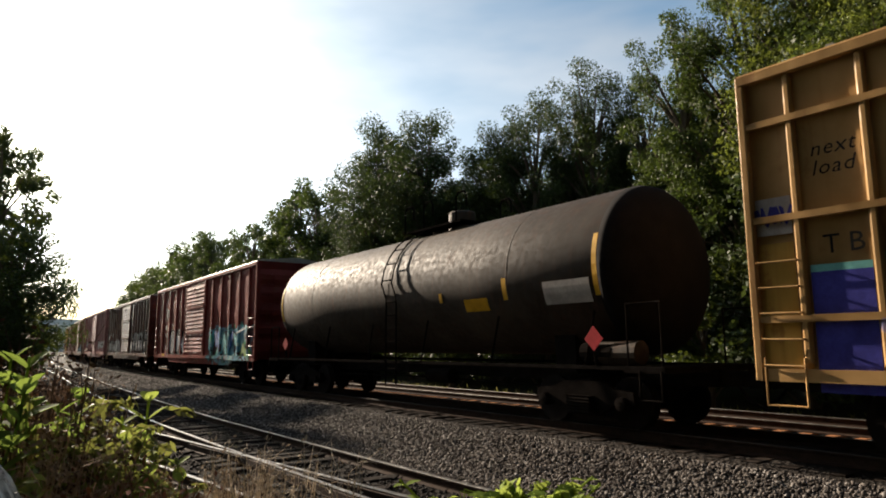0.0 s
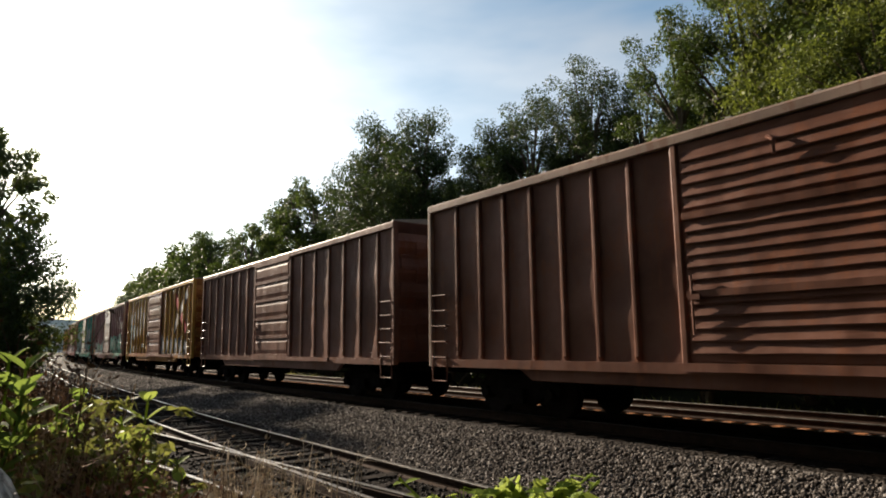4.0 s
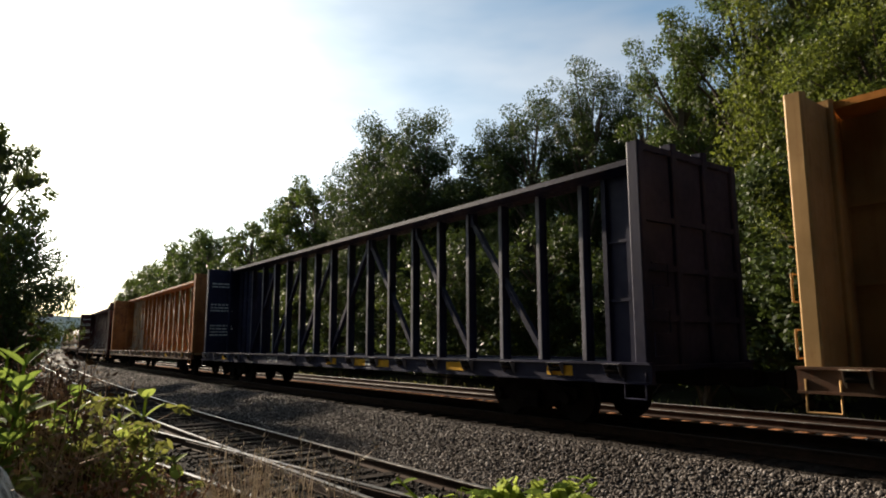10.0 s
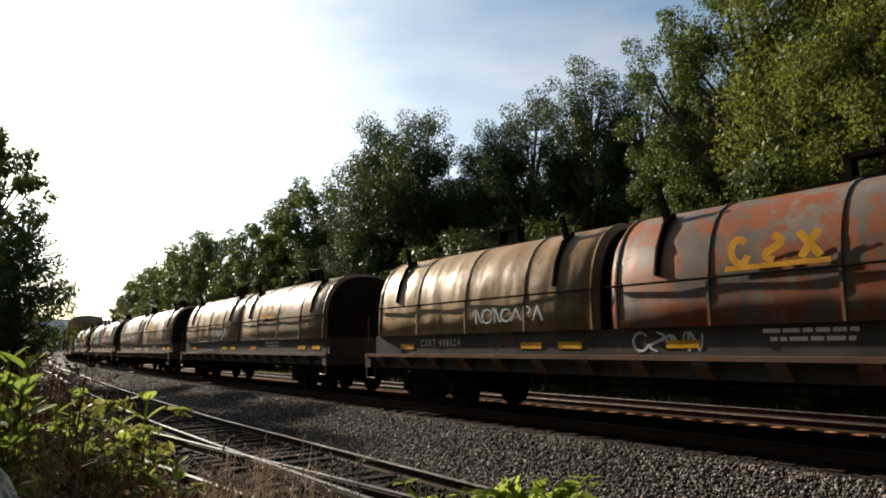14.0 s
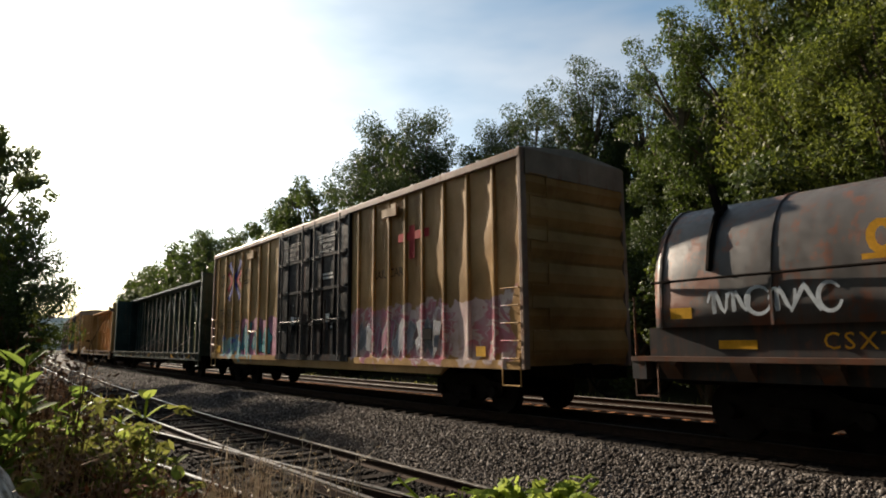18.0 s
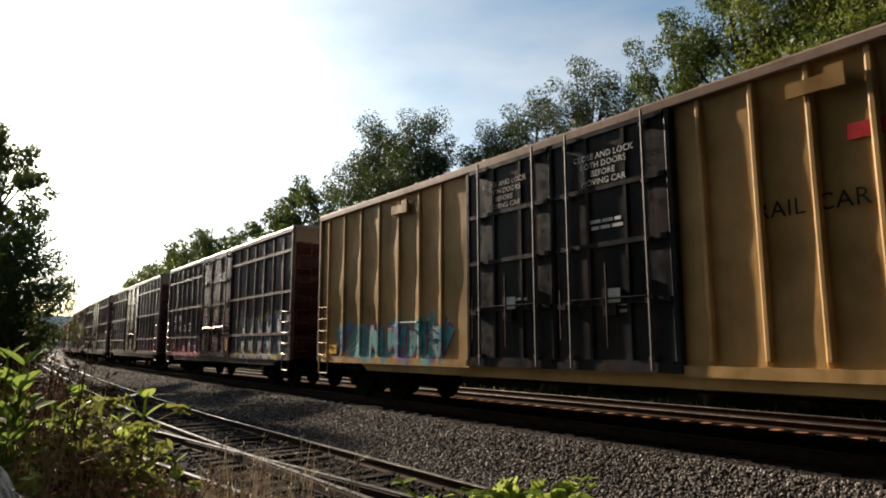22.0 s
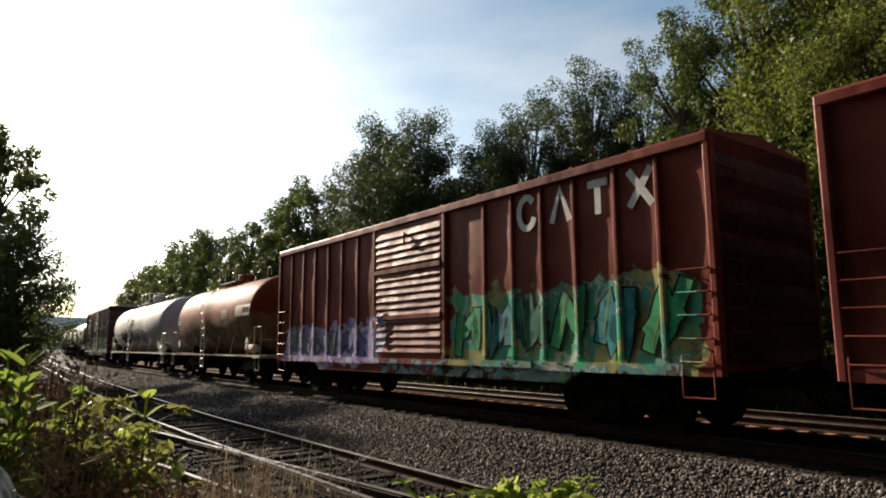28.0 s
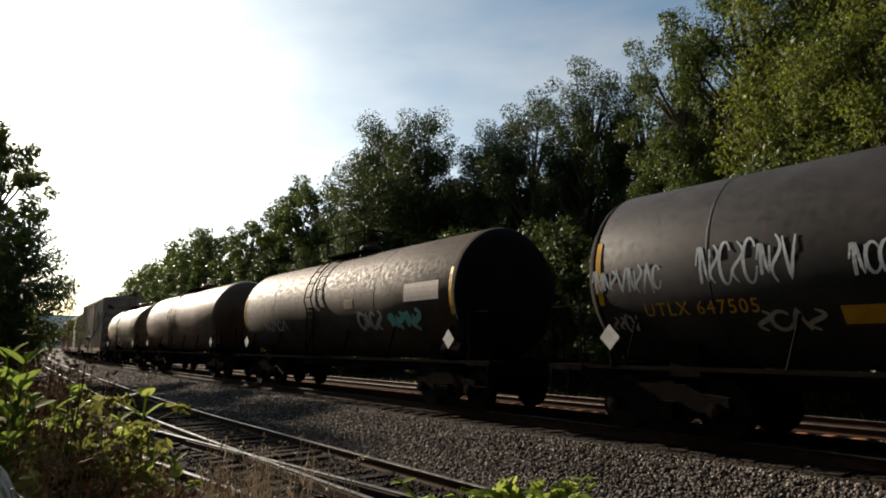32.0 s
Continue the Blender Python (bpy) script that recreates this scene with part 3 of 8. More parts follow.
def scribble(car, x0, x1, z0, z1, material, seed, name="spray_writing", y=-1.505, w=0.06, n=5, arc=None):
    """Sprayed hand writing that cannot be read: loops and slashes. arc: (radius, middle height) of a tank."""
    rng = random.Random(seed)
    b = Build()
    step = (x1 - x0) / n

    def at(x, z, lift=0.0):
        if arc:
            r, cz = arc[0] + 0.006 + lift, arc[1]
            dz = max(-r * 0.98, min(r * 0.98, z - cz))
            return Vector((x, -math.sqrt(max(0.01, r * r - dz * dz)), z))
        return Vector((x, y - lift, z))
    for i in range(n):
        cx, cz = x0 + step * (i + 0.5), (z0 + z1) / 2
        h, ww = (z1 - z0) / 2 * rng.uniform(0.7, 1.05), step * rng.uniform(0.42, 0.62)
        kind = rng.randrange(4)
        t = np.linspace(0, 1, 15)
        if kind == 0:
            pts = [(cx + ww * math.cos(a * 5.4 + 0.6), cz + h * math.sin(a * 5.4 + 0.6)) for a in t]
        elif kind == 1:
            pts = [(cx + ww * (2 * a - 1) + 0.3 * ww * math.sin(9 * a), cz + h * math.sin(14 * a) * (1 - 0.3 * a)) for a in t]
        elif kind == 2:
            pts = [(cx + ww * math.sin(6.3 * a) * 0.8, cz + h * (1 - 2 * a)) for a in t]
        else:
            pts = [(cx - ww + 2 * ww * a, cz + h * (abs(4 * a - 2) - 1) * (1 if i % 2 else -1)) for a in t]
        ring = []
        for j, p in enumerate(pts):
            a, e = pts[max(0, j - 1)], pts[min(len(pts) - 1, j + 1)]
            d = Vector((e[0] - a[0], e[1] - a[1]))
            d = d.normalized() if d.length > 1e-6 else Vector((1, 0))
            q = Vector((-d.y, d.x)) * w / 2 * (0.6 + 0.6 * math.sin(math.pi * j / 14))
            ring.append([at(p[0] + q.x, p[1] + q.y), at(p[0] - q.x, p[1] - q.y), at(p[0] - q.x, p[1] - q.y, 0.004), at(p[0] + q.x, p[1] + q.y, 0.004)])
        b.loft(ring)
    return part(name, b, material, car)


def rib(b, x, z0, z1, w, d, y=-1.41):
    """A pressed post on the side sheet."""
    s = -1 if y < 0 else 1
    prof = ((-0.5, 0.0), (-0.43, 0.62), (-0.34, 0.86), (-0.18, 1.0), (0.18, 1.0), (0.34, 0.86), (0.43, 0.62), (0.5, 0.0))
    pts = lambda z, dd: [(x + w * a, y + s * dd * q, z) for a, q in prof]
    return b.loft([pts(z0, 0.01), pts(z0 + 0.12, d), pts(z1 - 0.02, d), pts(z1, d * 0.6)])


def ladder(car, x, z0, z1, mat, rungs=5, w=0.42, y=-1.5, stiles=False, name="ladder"):
    b = Build().path([(x - w / 2, y - 0.02, z0 + 0.1), (x - w / 2, y - 0.02, 0.62), (x + w / 2, y - 0.02, 0.62), (x + w / 2, y - 0.02, z0 + 0.1)], 0.016, 5)
    root = part(name, b, mat, car)
    for i in range(rungs):
        z = z0 + (z1 - z0) * i / (rungs - 1)
        part("rung", Build().path([(x - w / 2, y + 0.05, z), (x - w / 2, y - 0.05, z), (x + w / 2, y - 0.05, z), (x + w / 2, y + 0.05, z)], 0.014, 5), mat, root)
    return root


def end_wall(car, x, side, zt, mat, cap_mat=None, ribs=5):
    """A corrugated end."""
    b = Build()
    prof = [(0.0, 1.0)]
    span = (zt - 0.25 - 1.05) / ribs
    for i in range(ribs):
        z = 1.05 + i * span
        prof += [(0.0, z + 0.04), (0.075, z + span * 0.35), (0.075, z + span * 0.62), (0.0, z + span * 0.95)]
    prof += [(0.0, zt)]
    for (d0, z0), (d1, z1) in zip(prof, prof[1:]):
        y0, y1 = -1.42, 1.42
        b.add([(x + side * d0, y0, z0), (x + side * d0, y1, z0), (x + side * d1, y1, z1), (x + side * d1, y0, z1)], [(0, 1, 2, 3) if side > 0 else (3, 2, 1, 0)])
    e = part("end_wall", b, mat, car)
    if cap_mat:
        part("end_panel", Build().box(x + (0.07 if side > 0 else -0.1), x + (0.1 if side > 0 else -0.07), -1.45, 1.45, zt - 0.52, zt - 0.02), cap_mat, e, "pale panel across the top of the end")
    return e


def buckled(h, z0, z1, seed, posts):
    """The thin side sheet, pressed in between its posts by years of loads."""
    edges = np.array(sorted({-h, h} | set(posts)))
    nx, nz_ = int(2 * h / 0.1), 22
    b = Build()
    b.smooth = True
    for i in range(nx + 1):
        x = -h + 2 * h * i / nx
        k = max(0, min(len(edges) - 2, int(np.searchsorted(edges, x) - 1)))
        u = (x - edges[k]) / max(0.05, edges[k + 1] - edges[k])
        for j in range(nz_ + 1):
            z = z0 + (z1 - z0) * j / nz_
            q = 0.55 + 0.75 * noise.noise(Vector((k * 3.7 + seed, z * 0.95, seed * 1.7))) + 0.3 * noise.noise(Vector((k * 1.9, z * 2.6, seed + 9.0)))
            skew = 0.5 + 0.22 * noise.noise(Vector((k * 5.1, z * 1.1, seed + 4.0)))
            fade = min(1.0, (j + 0.3) / 3) * min(1.0, (nz_ - j + 0.3) / 4)
            dip = math.sin(math.pi * max(0.0, min(1.0, u)) ** (math.log(0.5) / math.log(skew)))
            b.v.append((x, -1.455 + 0.055 * max(0.0, min(1.0, q)) * fade * dip, z))
    m = nz_ + 1
    for i in range(nx):
        for j in range(nz_):
            a = i * m + j
            b.f.append((a, a + m, a + m + 1, a + 1))
    return b


def boxcar(label, L, zt, mat, posts, doors, trim=None, roof=GALV, hi=False, grid=False, ladders=(True, True), door_mat=None, cap=None, post_w=0.13, sill=(-5.2, 5.2, 0.72), end_mat=None, full_ladder=False, post_mat=None, rod_mat=None):
    """doors: list of (x0, x1, style). posts: x of the side posts."""
    car = thing("boxcar", label, "boxcar", group="freight train")
    trim, door_mat, end_mat, post_mat = trim or mat, door_mat or mat, end_mat or mat, post_mat or mat
    h = L / 2
    z0 = 0.98
    b = Build()
    b.box(-h, h, -1.4, 1.43, z0, zt - 0.02)
    part("body", b, mat, car)
    part("side_sheet", buckled(h, z0, zt - 0.1, len(label) + int(L * 7), posts), mat, car)
    b = Build()
    n = max(6, int(L / 1.2))
    rings = []
    for i in range(n):
        xa, xb = -h + L * i / n, -h + L * (i + 1) / n
        for x, up in ((xa, 0.0), (xb - 0.1, 0.0), (xb - 0.09, 0.035), (xb - 0.01, 0.035)):
            rings.append([(x, -1.5, zt + up), (x, 0, zt + 0.17 + up), (x, 1.5, zt + up), (x, 1.5, zt - 0.03), (x, -1.5, zt - 0.03)])
    b.loft(rings)
    part("roof", b, roof, car)
    for y in (-1, 1):
        b = Build()
        b.loft([[(x, y * a, zt + q) for a, q in ((1.4, -0.17), (1.53, -0.17), (1.545, -0.155), (1.545, -0.035), (1.53, -0.008), (1.5, 0.004), (1.4, 0.004))] for x in (-h - 0.02, h + 0.02)])
        part("top_rail", b, trim, car)
        b = Build()
        b.box(-h, h, min(y * 1.46, y * 1.52), max(y * 1.46, y * 1.52), z0 - 0.06, z0 + 0.1)
        a, e, low = sill
        if low < z0:
            b.hexa([(a, y * 1.38, z0 + 0.02), (e, y * 1.38, z0 + 0.02), (e, y * 1.47, z0 + 0.02), (a, y * 1.47, z0 + 0.02)],
                   [(a + 0.45, y * 1.38, low), (e - 0.45, y * 1.38, low), (e - 0.45, y * 1.47, low), (a + 0.45, y * 1.47, low)])
        part("side_sill", b, mat, car)
    for x in posts:
        part("post", rib(Build(), x, z0 + 0.06, zt - 0.16, post_w, 0.1), post_mat, car)
        part("post", rib(Build(), -x, z0 + 0.06, zt - 0.16, post_w, 0.085, 1.45), post_mat, car)
    for sx in (-1, 1):
        for sy in (-1, 1):
            b = Build().vbox(sx * h - 0.06, sx * h + 0.06, sy * 1.535, sy * 1.41, z0 - 0.05, zt - 0.03)
            part("corner_post", b, trim, car)
        end_wall(car, sx * h, sx, zt, end_mat, cap, 6 if hi else 5)
    if grid:
        for z in ((1.76, 3.1, 4.42) if grid is True else grid):
            if z < zt - 0.3:
                spans = [(-h, doors[0][0]), (doors[-1][1], h)]
                for a, e in spans:
                    part("side_rail", Build().box(a + 0.05, e - 0.05, -1.52, -1.41, z - 0.045, z + 0.045), post_mat, car)
    for x0, x1, style in doors:
        door(car, x0, x1, z0, zt, style, door_mat, post_mat if door_mat is mat else door_mat, rod_mat)
    for on, sx in zip(ladders, (-1, 1)):
        if on:
            ladder(car, sx * (h - 0.33), 1.12, zt - 0.4 if full_ladder else 2.45, post_mat, 10 if full_ladder else 5, 0.5)
            pts = []
            for i in range(9):
                z = 1.2 + i * (zt - 1.7) / 8
                pts += [(sx * (h + 0.1), y, z) for y in ((-1.35, -0.9) if i % 2 else (-0.9, -1.35))]
            part("end_ladder", Build().path(pts, 0.014, 5), post_mat, car)
    running_gear(car, L, L / 2 - 2.25)
    return car


def door(car, x0, x1, z0, zt, style, mat, post_mat, rod_mat=None):
    rod_mat = rod_mat or post_mat
    lo, hi = z0 + 0.12, zt - 0.2
    y = -1.5
    root = part("door", Build().vbox(x0, x1, y, y + 0.09, lo, hi), mat, car)
    if style == "slat":
        n = 17
        rng = random.Random(int(x1 * 1000) + int(zt * 10))
        d = (hi - lo - 0.2) / n
        xs = np.linspace(x0 + 0.08, x1 - 0.08, 7)
        for i in range(n):
            z = lo + 0.1 + d * i
            bend = [rng.uniform(-0.008, 0.008) for _ in xs]
            sag = [rng.uniform(-0.006, 0.006) for _ in xs]
            b = Build().loft([[(x, y, z + e), (x, y - 0.03 - w, z + d * 0.02 + e), (x, y - 0.036 - w, z + d * 0.12 + e), (x, y - 0.018 - w * 0.6, z + d * 0.5 + e), (x, y, z + d * 0.97 + e)] for x, w, e in zip(xs, bend, sag)])
            part("slat", b, mat, root)
        for f in (0.3, 0.66):
            z = lo + (hi - lo) * f
            part("door_rail", Build().box(x0 + 0.05, x1 - 0.05, y - 0.06, y, z - 0.05, z + 0.05), mat, root)
        part("door_hook", Build().path([((x0 + x1) / 2 - 0.1, y - 0.03, hi - 0.2), ((x0 + x1) / 2, y - 0.08, hi - 0.28), ((x0 + x1) / 2, y - 0.08, hi - 0.48)], 0.025, 5), post_mat, root)
    elif style == "panel":
        n = 5
        for i in range(n + 1):
            z = lo + (hi - lo) * i / n
            part("door_rail", Build().box(x0 + 0.02, x1 - 0.02, y - 0.05, y, z - 0.05, z + 0.05), mat, root)
        for i in range(n):
            z = lo + (hi - lo) * (i + 0.5) / n
            part("pressed_panel", Build().loft([[(x, y, z - 0.25), (x, y - 0.03, z - 0.12), (x, y - 0.035, z + 0.12), (x, y, z + 0.25)] for x in (x0 + 0.12, x1 - 0.12)]), mat, root)
    else:
        # plug door: frames, two lock rods with brackets, operating gear
        for i in range(5):
            z = lo + (hi - lo) * i / 4
            part("door_rail", Build().box(x0 + 0.03, x1 - 0.03, y - 0.045, y, z - 0.04, z + 0.04), post_mat, root)
        for i in range(1, 3):
            x = x0 + (x1 - x0) * i / 3
            part("door_post", Build().box(x - 0.03, x + 0.03, y - 0.04, y, lo, hi), post_mat, root)
        for x in (x0 + 0.38 * min(1, (x1 - x0) / 2.4), x1 - 0.38 * min(1, (x1 - x0) / 2.4)):
            b = Build().rod((x, y - 0.09, lo - 0.1), (x, y - 0.09, hi + 0.12), 0.022)
            for i in range(5):
                z = lo + (hi - lo) * (i + 0.05) / 4.2
                b.box(x - 0.05, x + 0.05, y - 0.1, y, z, z + 0.06)
            part("lock_rod", b, rod_mat, root)
        xm = (x0 + x1) / 2
        b = Build().box(xm - 0.1, xm + 0.16, y - 0.08, y, lo + 0.75, lo + 1.2)
        b.rod((xm, y - 0.1, lo + 0.25), (xm, y - 0.1, lo + 1.6), 0.018)
        b.rod((x0 + 0.4, y - 0.1, lo + 1.02), (x1 - 0.4, y - 0.1, lo + 1.02), 0.016)
        part("door_gear", b, post_mat, root)
        part("data_plate", Build().box(xm + 0.0, xm + 0.26, y - 0.086, y - 0.08, lo + 0.95, lo + 1.18), WHITE, root)
    for x in (x0 - 0.05, x1 + 0.05):
        part("door_post", Build().vbox(x - 0.07, x + 0.07, -1.535, -1.41, z0, zt - 0.15, 0.035), post_mat, car)
    far = x0 - (x1 - x0) * 0.0
    part("door_track", Build().box(x0 - 0.1, min(x1 + (x1 - x0) * 0.95, x1 + 3.2) if style != "plug" else x1 + 0.1, -1.56, -1.46, z0 - 0.02, z0 + 0.1), post_mat, car)
    b = Build().rod((x0 + 0.15, y - 0.08, z0 + 0.5), (x0 + 0.15, y - 0.08, z0 + 1.35), 0.02)
    b.box(x0 + 0.1, x0 + 0.28, y - 0.1, y, z0 + 1.0, z0 + 1.08)
    part("door_handle", b, post_mat, car)
    return root


def piece(car, x0, x1, z0, z1, n, fills, line, shine, seed, y=-1.46, halo=None, arc=None, thick=0.24):
    """A sprayed piece: interlocking fat strokes with outlines and glints, like letters that spell nothing."""
    rng = random.Random(seed)
    step = (x1 - x0) / n

    def at(x, z, lift):
        if arc:
            r = arc[0] + 0.008 + lift
            dz = max(-r * 0.98, min(r * 0.98, z - arc[1]))
            return Vector((x, -math.sqrt(max(0.01, r * r - dz * dz)), z))
        return Vector((x, y - lift, z))

    def ribbon(pts, w, lift):
        fine = []
        for a, b in zip(pts, pts[1:]):
            for u in (0, 0.25, 0.5, 0.75):
                fine.append((a[0] + (b[0] - a[0]) * u, a[1] + (b[1] - a[1]) * u))
        fine.append(pts[-1])
        rings, m = [], len(fine)
        for i, q in enumerate(fine):
            a, b = fine[max(0, i - 1)], fine[min(m - 1, i + 1)]
            d = Vector((b[0] - a[0], b[1] - a[1]))
            d = d.normalized() if d.length > 1e-6 else Vector((1, 0))
            k = Vector((-d.y, d.x)) * w / 2
            end = d * (w * 0.35 if i == m - 1 else (-w * 0.35 if i == 0 else 0))
            rings.append([at(q[0] + end.x + e * k.x, q[1] + end.y + e * k.y, lift + dd) for e, dd in ((1, 0), (-1, 0), (-1, 0.0005), (1, 0.0005))])
        return Build().loft(rings)
    if halo:
        mid, half = (z0 + z1) / 2, (z1 - z0) / 2
        ring = [(f, sg) for sg in (1, -1) for f in (np.linspace(0, 1, 15) if sg > 0 else np.linspace(1, 0, 15))]
        part("graffiti_halo", Build().loft([[at(x0 - 0.2 + (x1 - x0 + 0.4) * f, mid + sg * half * (1.14 + 0.12 * math.sin(f * 17 + seed)), -0.001 + dd) for f, sg in ring] for dd in (0, 0.0005)]), halo, car)
    for i in range(n):
        w, hgt = step * rng.uniform(0.78, 0.98), (z1 - z0) * rng.uniform(0.84, 1.0)
        lean, fat = rng.uniform(-0.1, 0.28), min(step, z1 - z0) * thick
        bx, bz = x0 + step * i + fat * 0.4, z0 + rng.uniform(0, 0.06) + fat * 0.3
        lift = 0.001 + 0.004 * (i % 2)
        strokes = []
        m = rng.choice((4, 5, 5, 6))
        high = rng.random() < 0.5
        body = []
        for j in range(m):
            up = (j % 2 == 0) == high
            body.append((min(1.0, max(0.0, j / (m - 1) + rng.uniform(-0.22, 0.22))), rng.uniform(0.72, 1.0) if up else rng.uniform(0.0, 0.3)))
        cross = [(rng.uniform(-0.1, 0.2), rng.uniform(0.25, 0.5)), (rng.uniform(0.4, 0.6), rng.uniform(0.4, 0.75)), (rng.uniform(0.85, 1.1), rng.uniform(0.3, 0.6))]
        for s_ in (body, cross) if rng.random() < 0.6 else (body,):
            strokes.append([(bx + px * (w - fat * 0.8) + lean * pz * hgt * 0.5 + rng.uniform(-0.03, 0.03), bz + pz * (hgt - fat * 0.6) + rng.uniform(-0.03, 0.03)) for px, pz in s_])
        let = part("graffiti_letter", ribbon(strokes[0], fat, lift + 0.002), fills[rng.randrange(len(fills))], car)
        part("letter_outline", ribbon(strokes[0], fat + 0.075, lift), line, let)
        for s_ in strokes[1:]:
            part("letter_outline", ribbon(s_, fat * 0.8 + 0.075, lift + 0.0006), line, let)
            part("letter_bar", ribbon(s_, fat * 0.8, lift + 0.0026), let.data.materials[0], let)
        g = [(a + fat * 0.25, b + fat * 0.12) for a, b in strokes[0][:2]]
        part("letter_glint", ribbon(g, 0.025, lift + 0.0034), shine, let)


def tankcar(label, L, top, r, mat, steel=STEEL, rail_mat=None, bands=(-0.28, 0.0, 0.28), rails_high=False, placard=WHITE, step_mat=None, edge=None, dome=0.3, lx=-0.7, hoops=False, head=None):
    car = thing("tank_car", label, "tank car", group="freight train")
    h, cz = L / 2, top - r
    hl = h - 0.55
    rail_mat, step_mat = rail_mat or steel, step_mat or steel
    prof = [(-hl, 0.02)]
    for i in range(1, 8):
        a = math.pi / 2 * i / 7
        prof.append((-hl + 0.62 * (1 - math.cos(a)), r * math.sin(a)))
    prof += [(x, rr) for x, rr in ((-(hl - 0.8) * 0.5, r), (0, r))]
    prof += [(-x, rr) for x, rr in reversed(prof[:-1])]
    b = Build().disc_x(prof, 56, cz=cz)
    b.smooth = True
    part("tank_shell", b, mat, car)
    # heads get their own near-black colour for the shade on the ends
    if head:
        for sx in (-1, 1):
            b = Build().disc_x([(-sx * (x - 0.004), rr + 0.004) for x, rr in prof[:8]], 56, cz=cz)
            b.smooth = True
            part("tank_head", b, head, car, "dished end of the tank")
    for f in bands:
        b = Build().disc_x([(f * L - 0.02, r), (f * L - 0.012, r + 0.005), (f * L + 0.012, r + 0.005), (f * L + 0.02, r)], 56, cz=cz)
        part("weld_band", b, mat, car)
    for sx in (-1, 1):
        b = Build()
        x = sx * (h - 2.4)
        ring = lambda xx: [(xx, -1.0, 0.9), (xx, 1.0, 0.9)] + [(xx, (r + 0.02) * math.cos(a), cz - (r + 0.02) * math.sin(a)) for a in np.linspace(0.85, math.pi - 0.85, 9)]
        b.loft([ring(x - 0.25), ring(x + 0.25)])
        part("saddle", b, steel, car)
        b = Build().box(min(sx * (h - 0.75), sx * h), max(sx * (h - 0.75), sx * h), -1.45, 1.45, 0.96, 1.06)
        part("end_platform", b, rail_mat, car)
        xx = sx * (h - 0.06)
        part("end_handrail", Build().path([(xx, 1.4, 1.06), (xx, 1.4, 2.05), (sx * (h - 0.7), 1.4, 2.05), (sx * (h - 0.7), 1.4, 1.06)], 0.018), rail_mat, car)
        b = Build().path([(xx, -1.4, 1.06), (xx, -1.4, 2.05), (sx * (h - 0.7), -1.4, 2.05), (sx * (h - 0.7), -1.4, 1.06)], 0.018)
        if rails_high:
            b.path([(xx, -1.4, 1.6), (xx, -0.5, 1.6), (xx, -0.5, 2.0)], 0.018)
        b.path([(xx, -1.45, 1.0), (xx, -1.45, 0.55), (sx * (h - 0.45), -1.45, 0.55), (sx * (h - 0.45), -1.45, 1.0)], 0.016)
        part("end_handrail", b, rail_mat, car)
    b = Build().box(-h + 0.7, h - 0.7, -1.42, -1.36, 1.0, 1.06)
    b.box(-h + 0.7, h - 0.7, 1.36, 1.42, 1.0, 1.06)
    for i in range(6):
        x = -h + 1.6 + (L - 3.2) * i / 5
        b.path([(x, -1.39, 1.05), (x + 0.18, -r * 0.86, cz - r * 0.5)], 0.022)
    part("side_rail", b, rail_mat, car, "long side rail on short struts")
    # ladder up the middle, platform and valve housing
    px = lx + 0.7
    b = Build()
    rise = lambda a: (-(r + 0.12) * math.cos(a), cz + (r + 0.12) * math.sin(a))
    for x in (lx - 0.23, lx + 0.23):
        pts = [(x, -1.5, 0.5), (x, -1.5, cz - 0.2)] + [(x, *rise(a)) for a in np.linspace(0.1, 1.25, 6)]
        b.path(pts, 0.02)
    for i in range(7):
        z = 0.55 + i * 0.32
        if z < cz:
            b.rod((lx - 0.23, -1.5, z), (lx + 0.23, -1.5, z), 0.015)
    for a in np.linspace(0.15, 1.2, 5):
        y, z = rise(a)
        b.rod((lx - 0.23, y, z), (lx + 0.23, y, z), 0.015)
    part("ladder", b, step_mat, car)
    b = Build()
    zt = top + 0.06
    b.box(px - 1.15, px + 1.15, -0.75, -0.35, zt - 0.05, zt)
    b.box(px - 1.15, px + 1.15, 0.35, 0.75, zt - 0.05, zt)
    b.box(px - 1.15, px - 0.85, -0.75, 0.75, zt - 0.05, zt)
    b.box(px + 0.85, px + 1.15, -0.75, 0.75, zt - 0.05, zt)
    part("top_platform", b, rail_mat, car)
    b = Build()
    hh = 0.55
    for y in (() if hoops else (-0.75, 0.75)):
        b.path([(px - 1.15, y, zt), (px - 1.15, y, zt + hh), (px + 1.15, y, zt + hh), (px + 1.15, y, zt)], 0.02)
        b.rod((px, y, zt), (px, y, zt + hh), 0.016)
    if hoops:
        for x, y in ((px - 1.1, -0.7), (px - 0.25, -0.7), (px + 1.1, -0.7), (px + 1.1, 0.7), (px - 1.1, 0.7)):
            part("handrail_hoop", Build().path([(x - 0.2, y, zt), (x - 0.2, y, zt + 0.55), (x - 0.12, y, zt + 0.66), (x + 0.12, y, zt + 0.66), (x + 0.2, y, zt + 0.55), (x + 0.2, y, zt + 0.3)], 0.022), rail_mat, car)
    else:
        b.path([(px + 1.15, -0.75, zt + hh), (px + 1.15, 0.75, zt + hh)], 0.018)
    if not hoops:
        part("platform_railing", b, rail_mat, car)
    b = Build().disc_x([(top - 0.1, 0.34), (top + dome - 0.04, 0.34), (top + dome, 0.3), (top + dome + 0.03, 0.1)], 20, cx=px + 0.25, axis="z")
    part("valve_dome", b, mat, car)
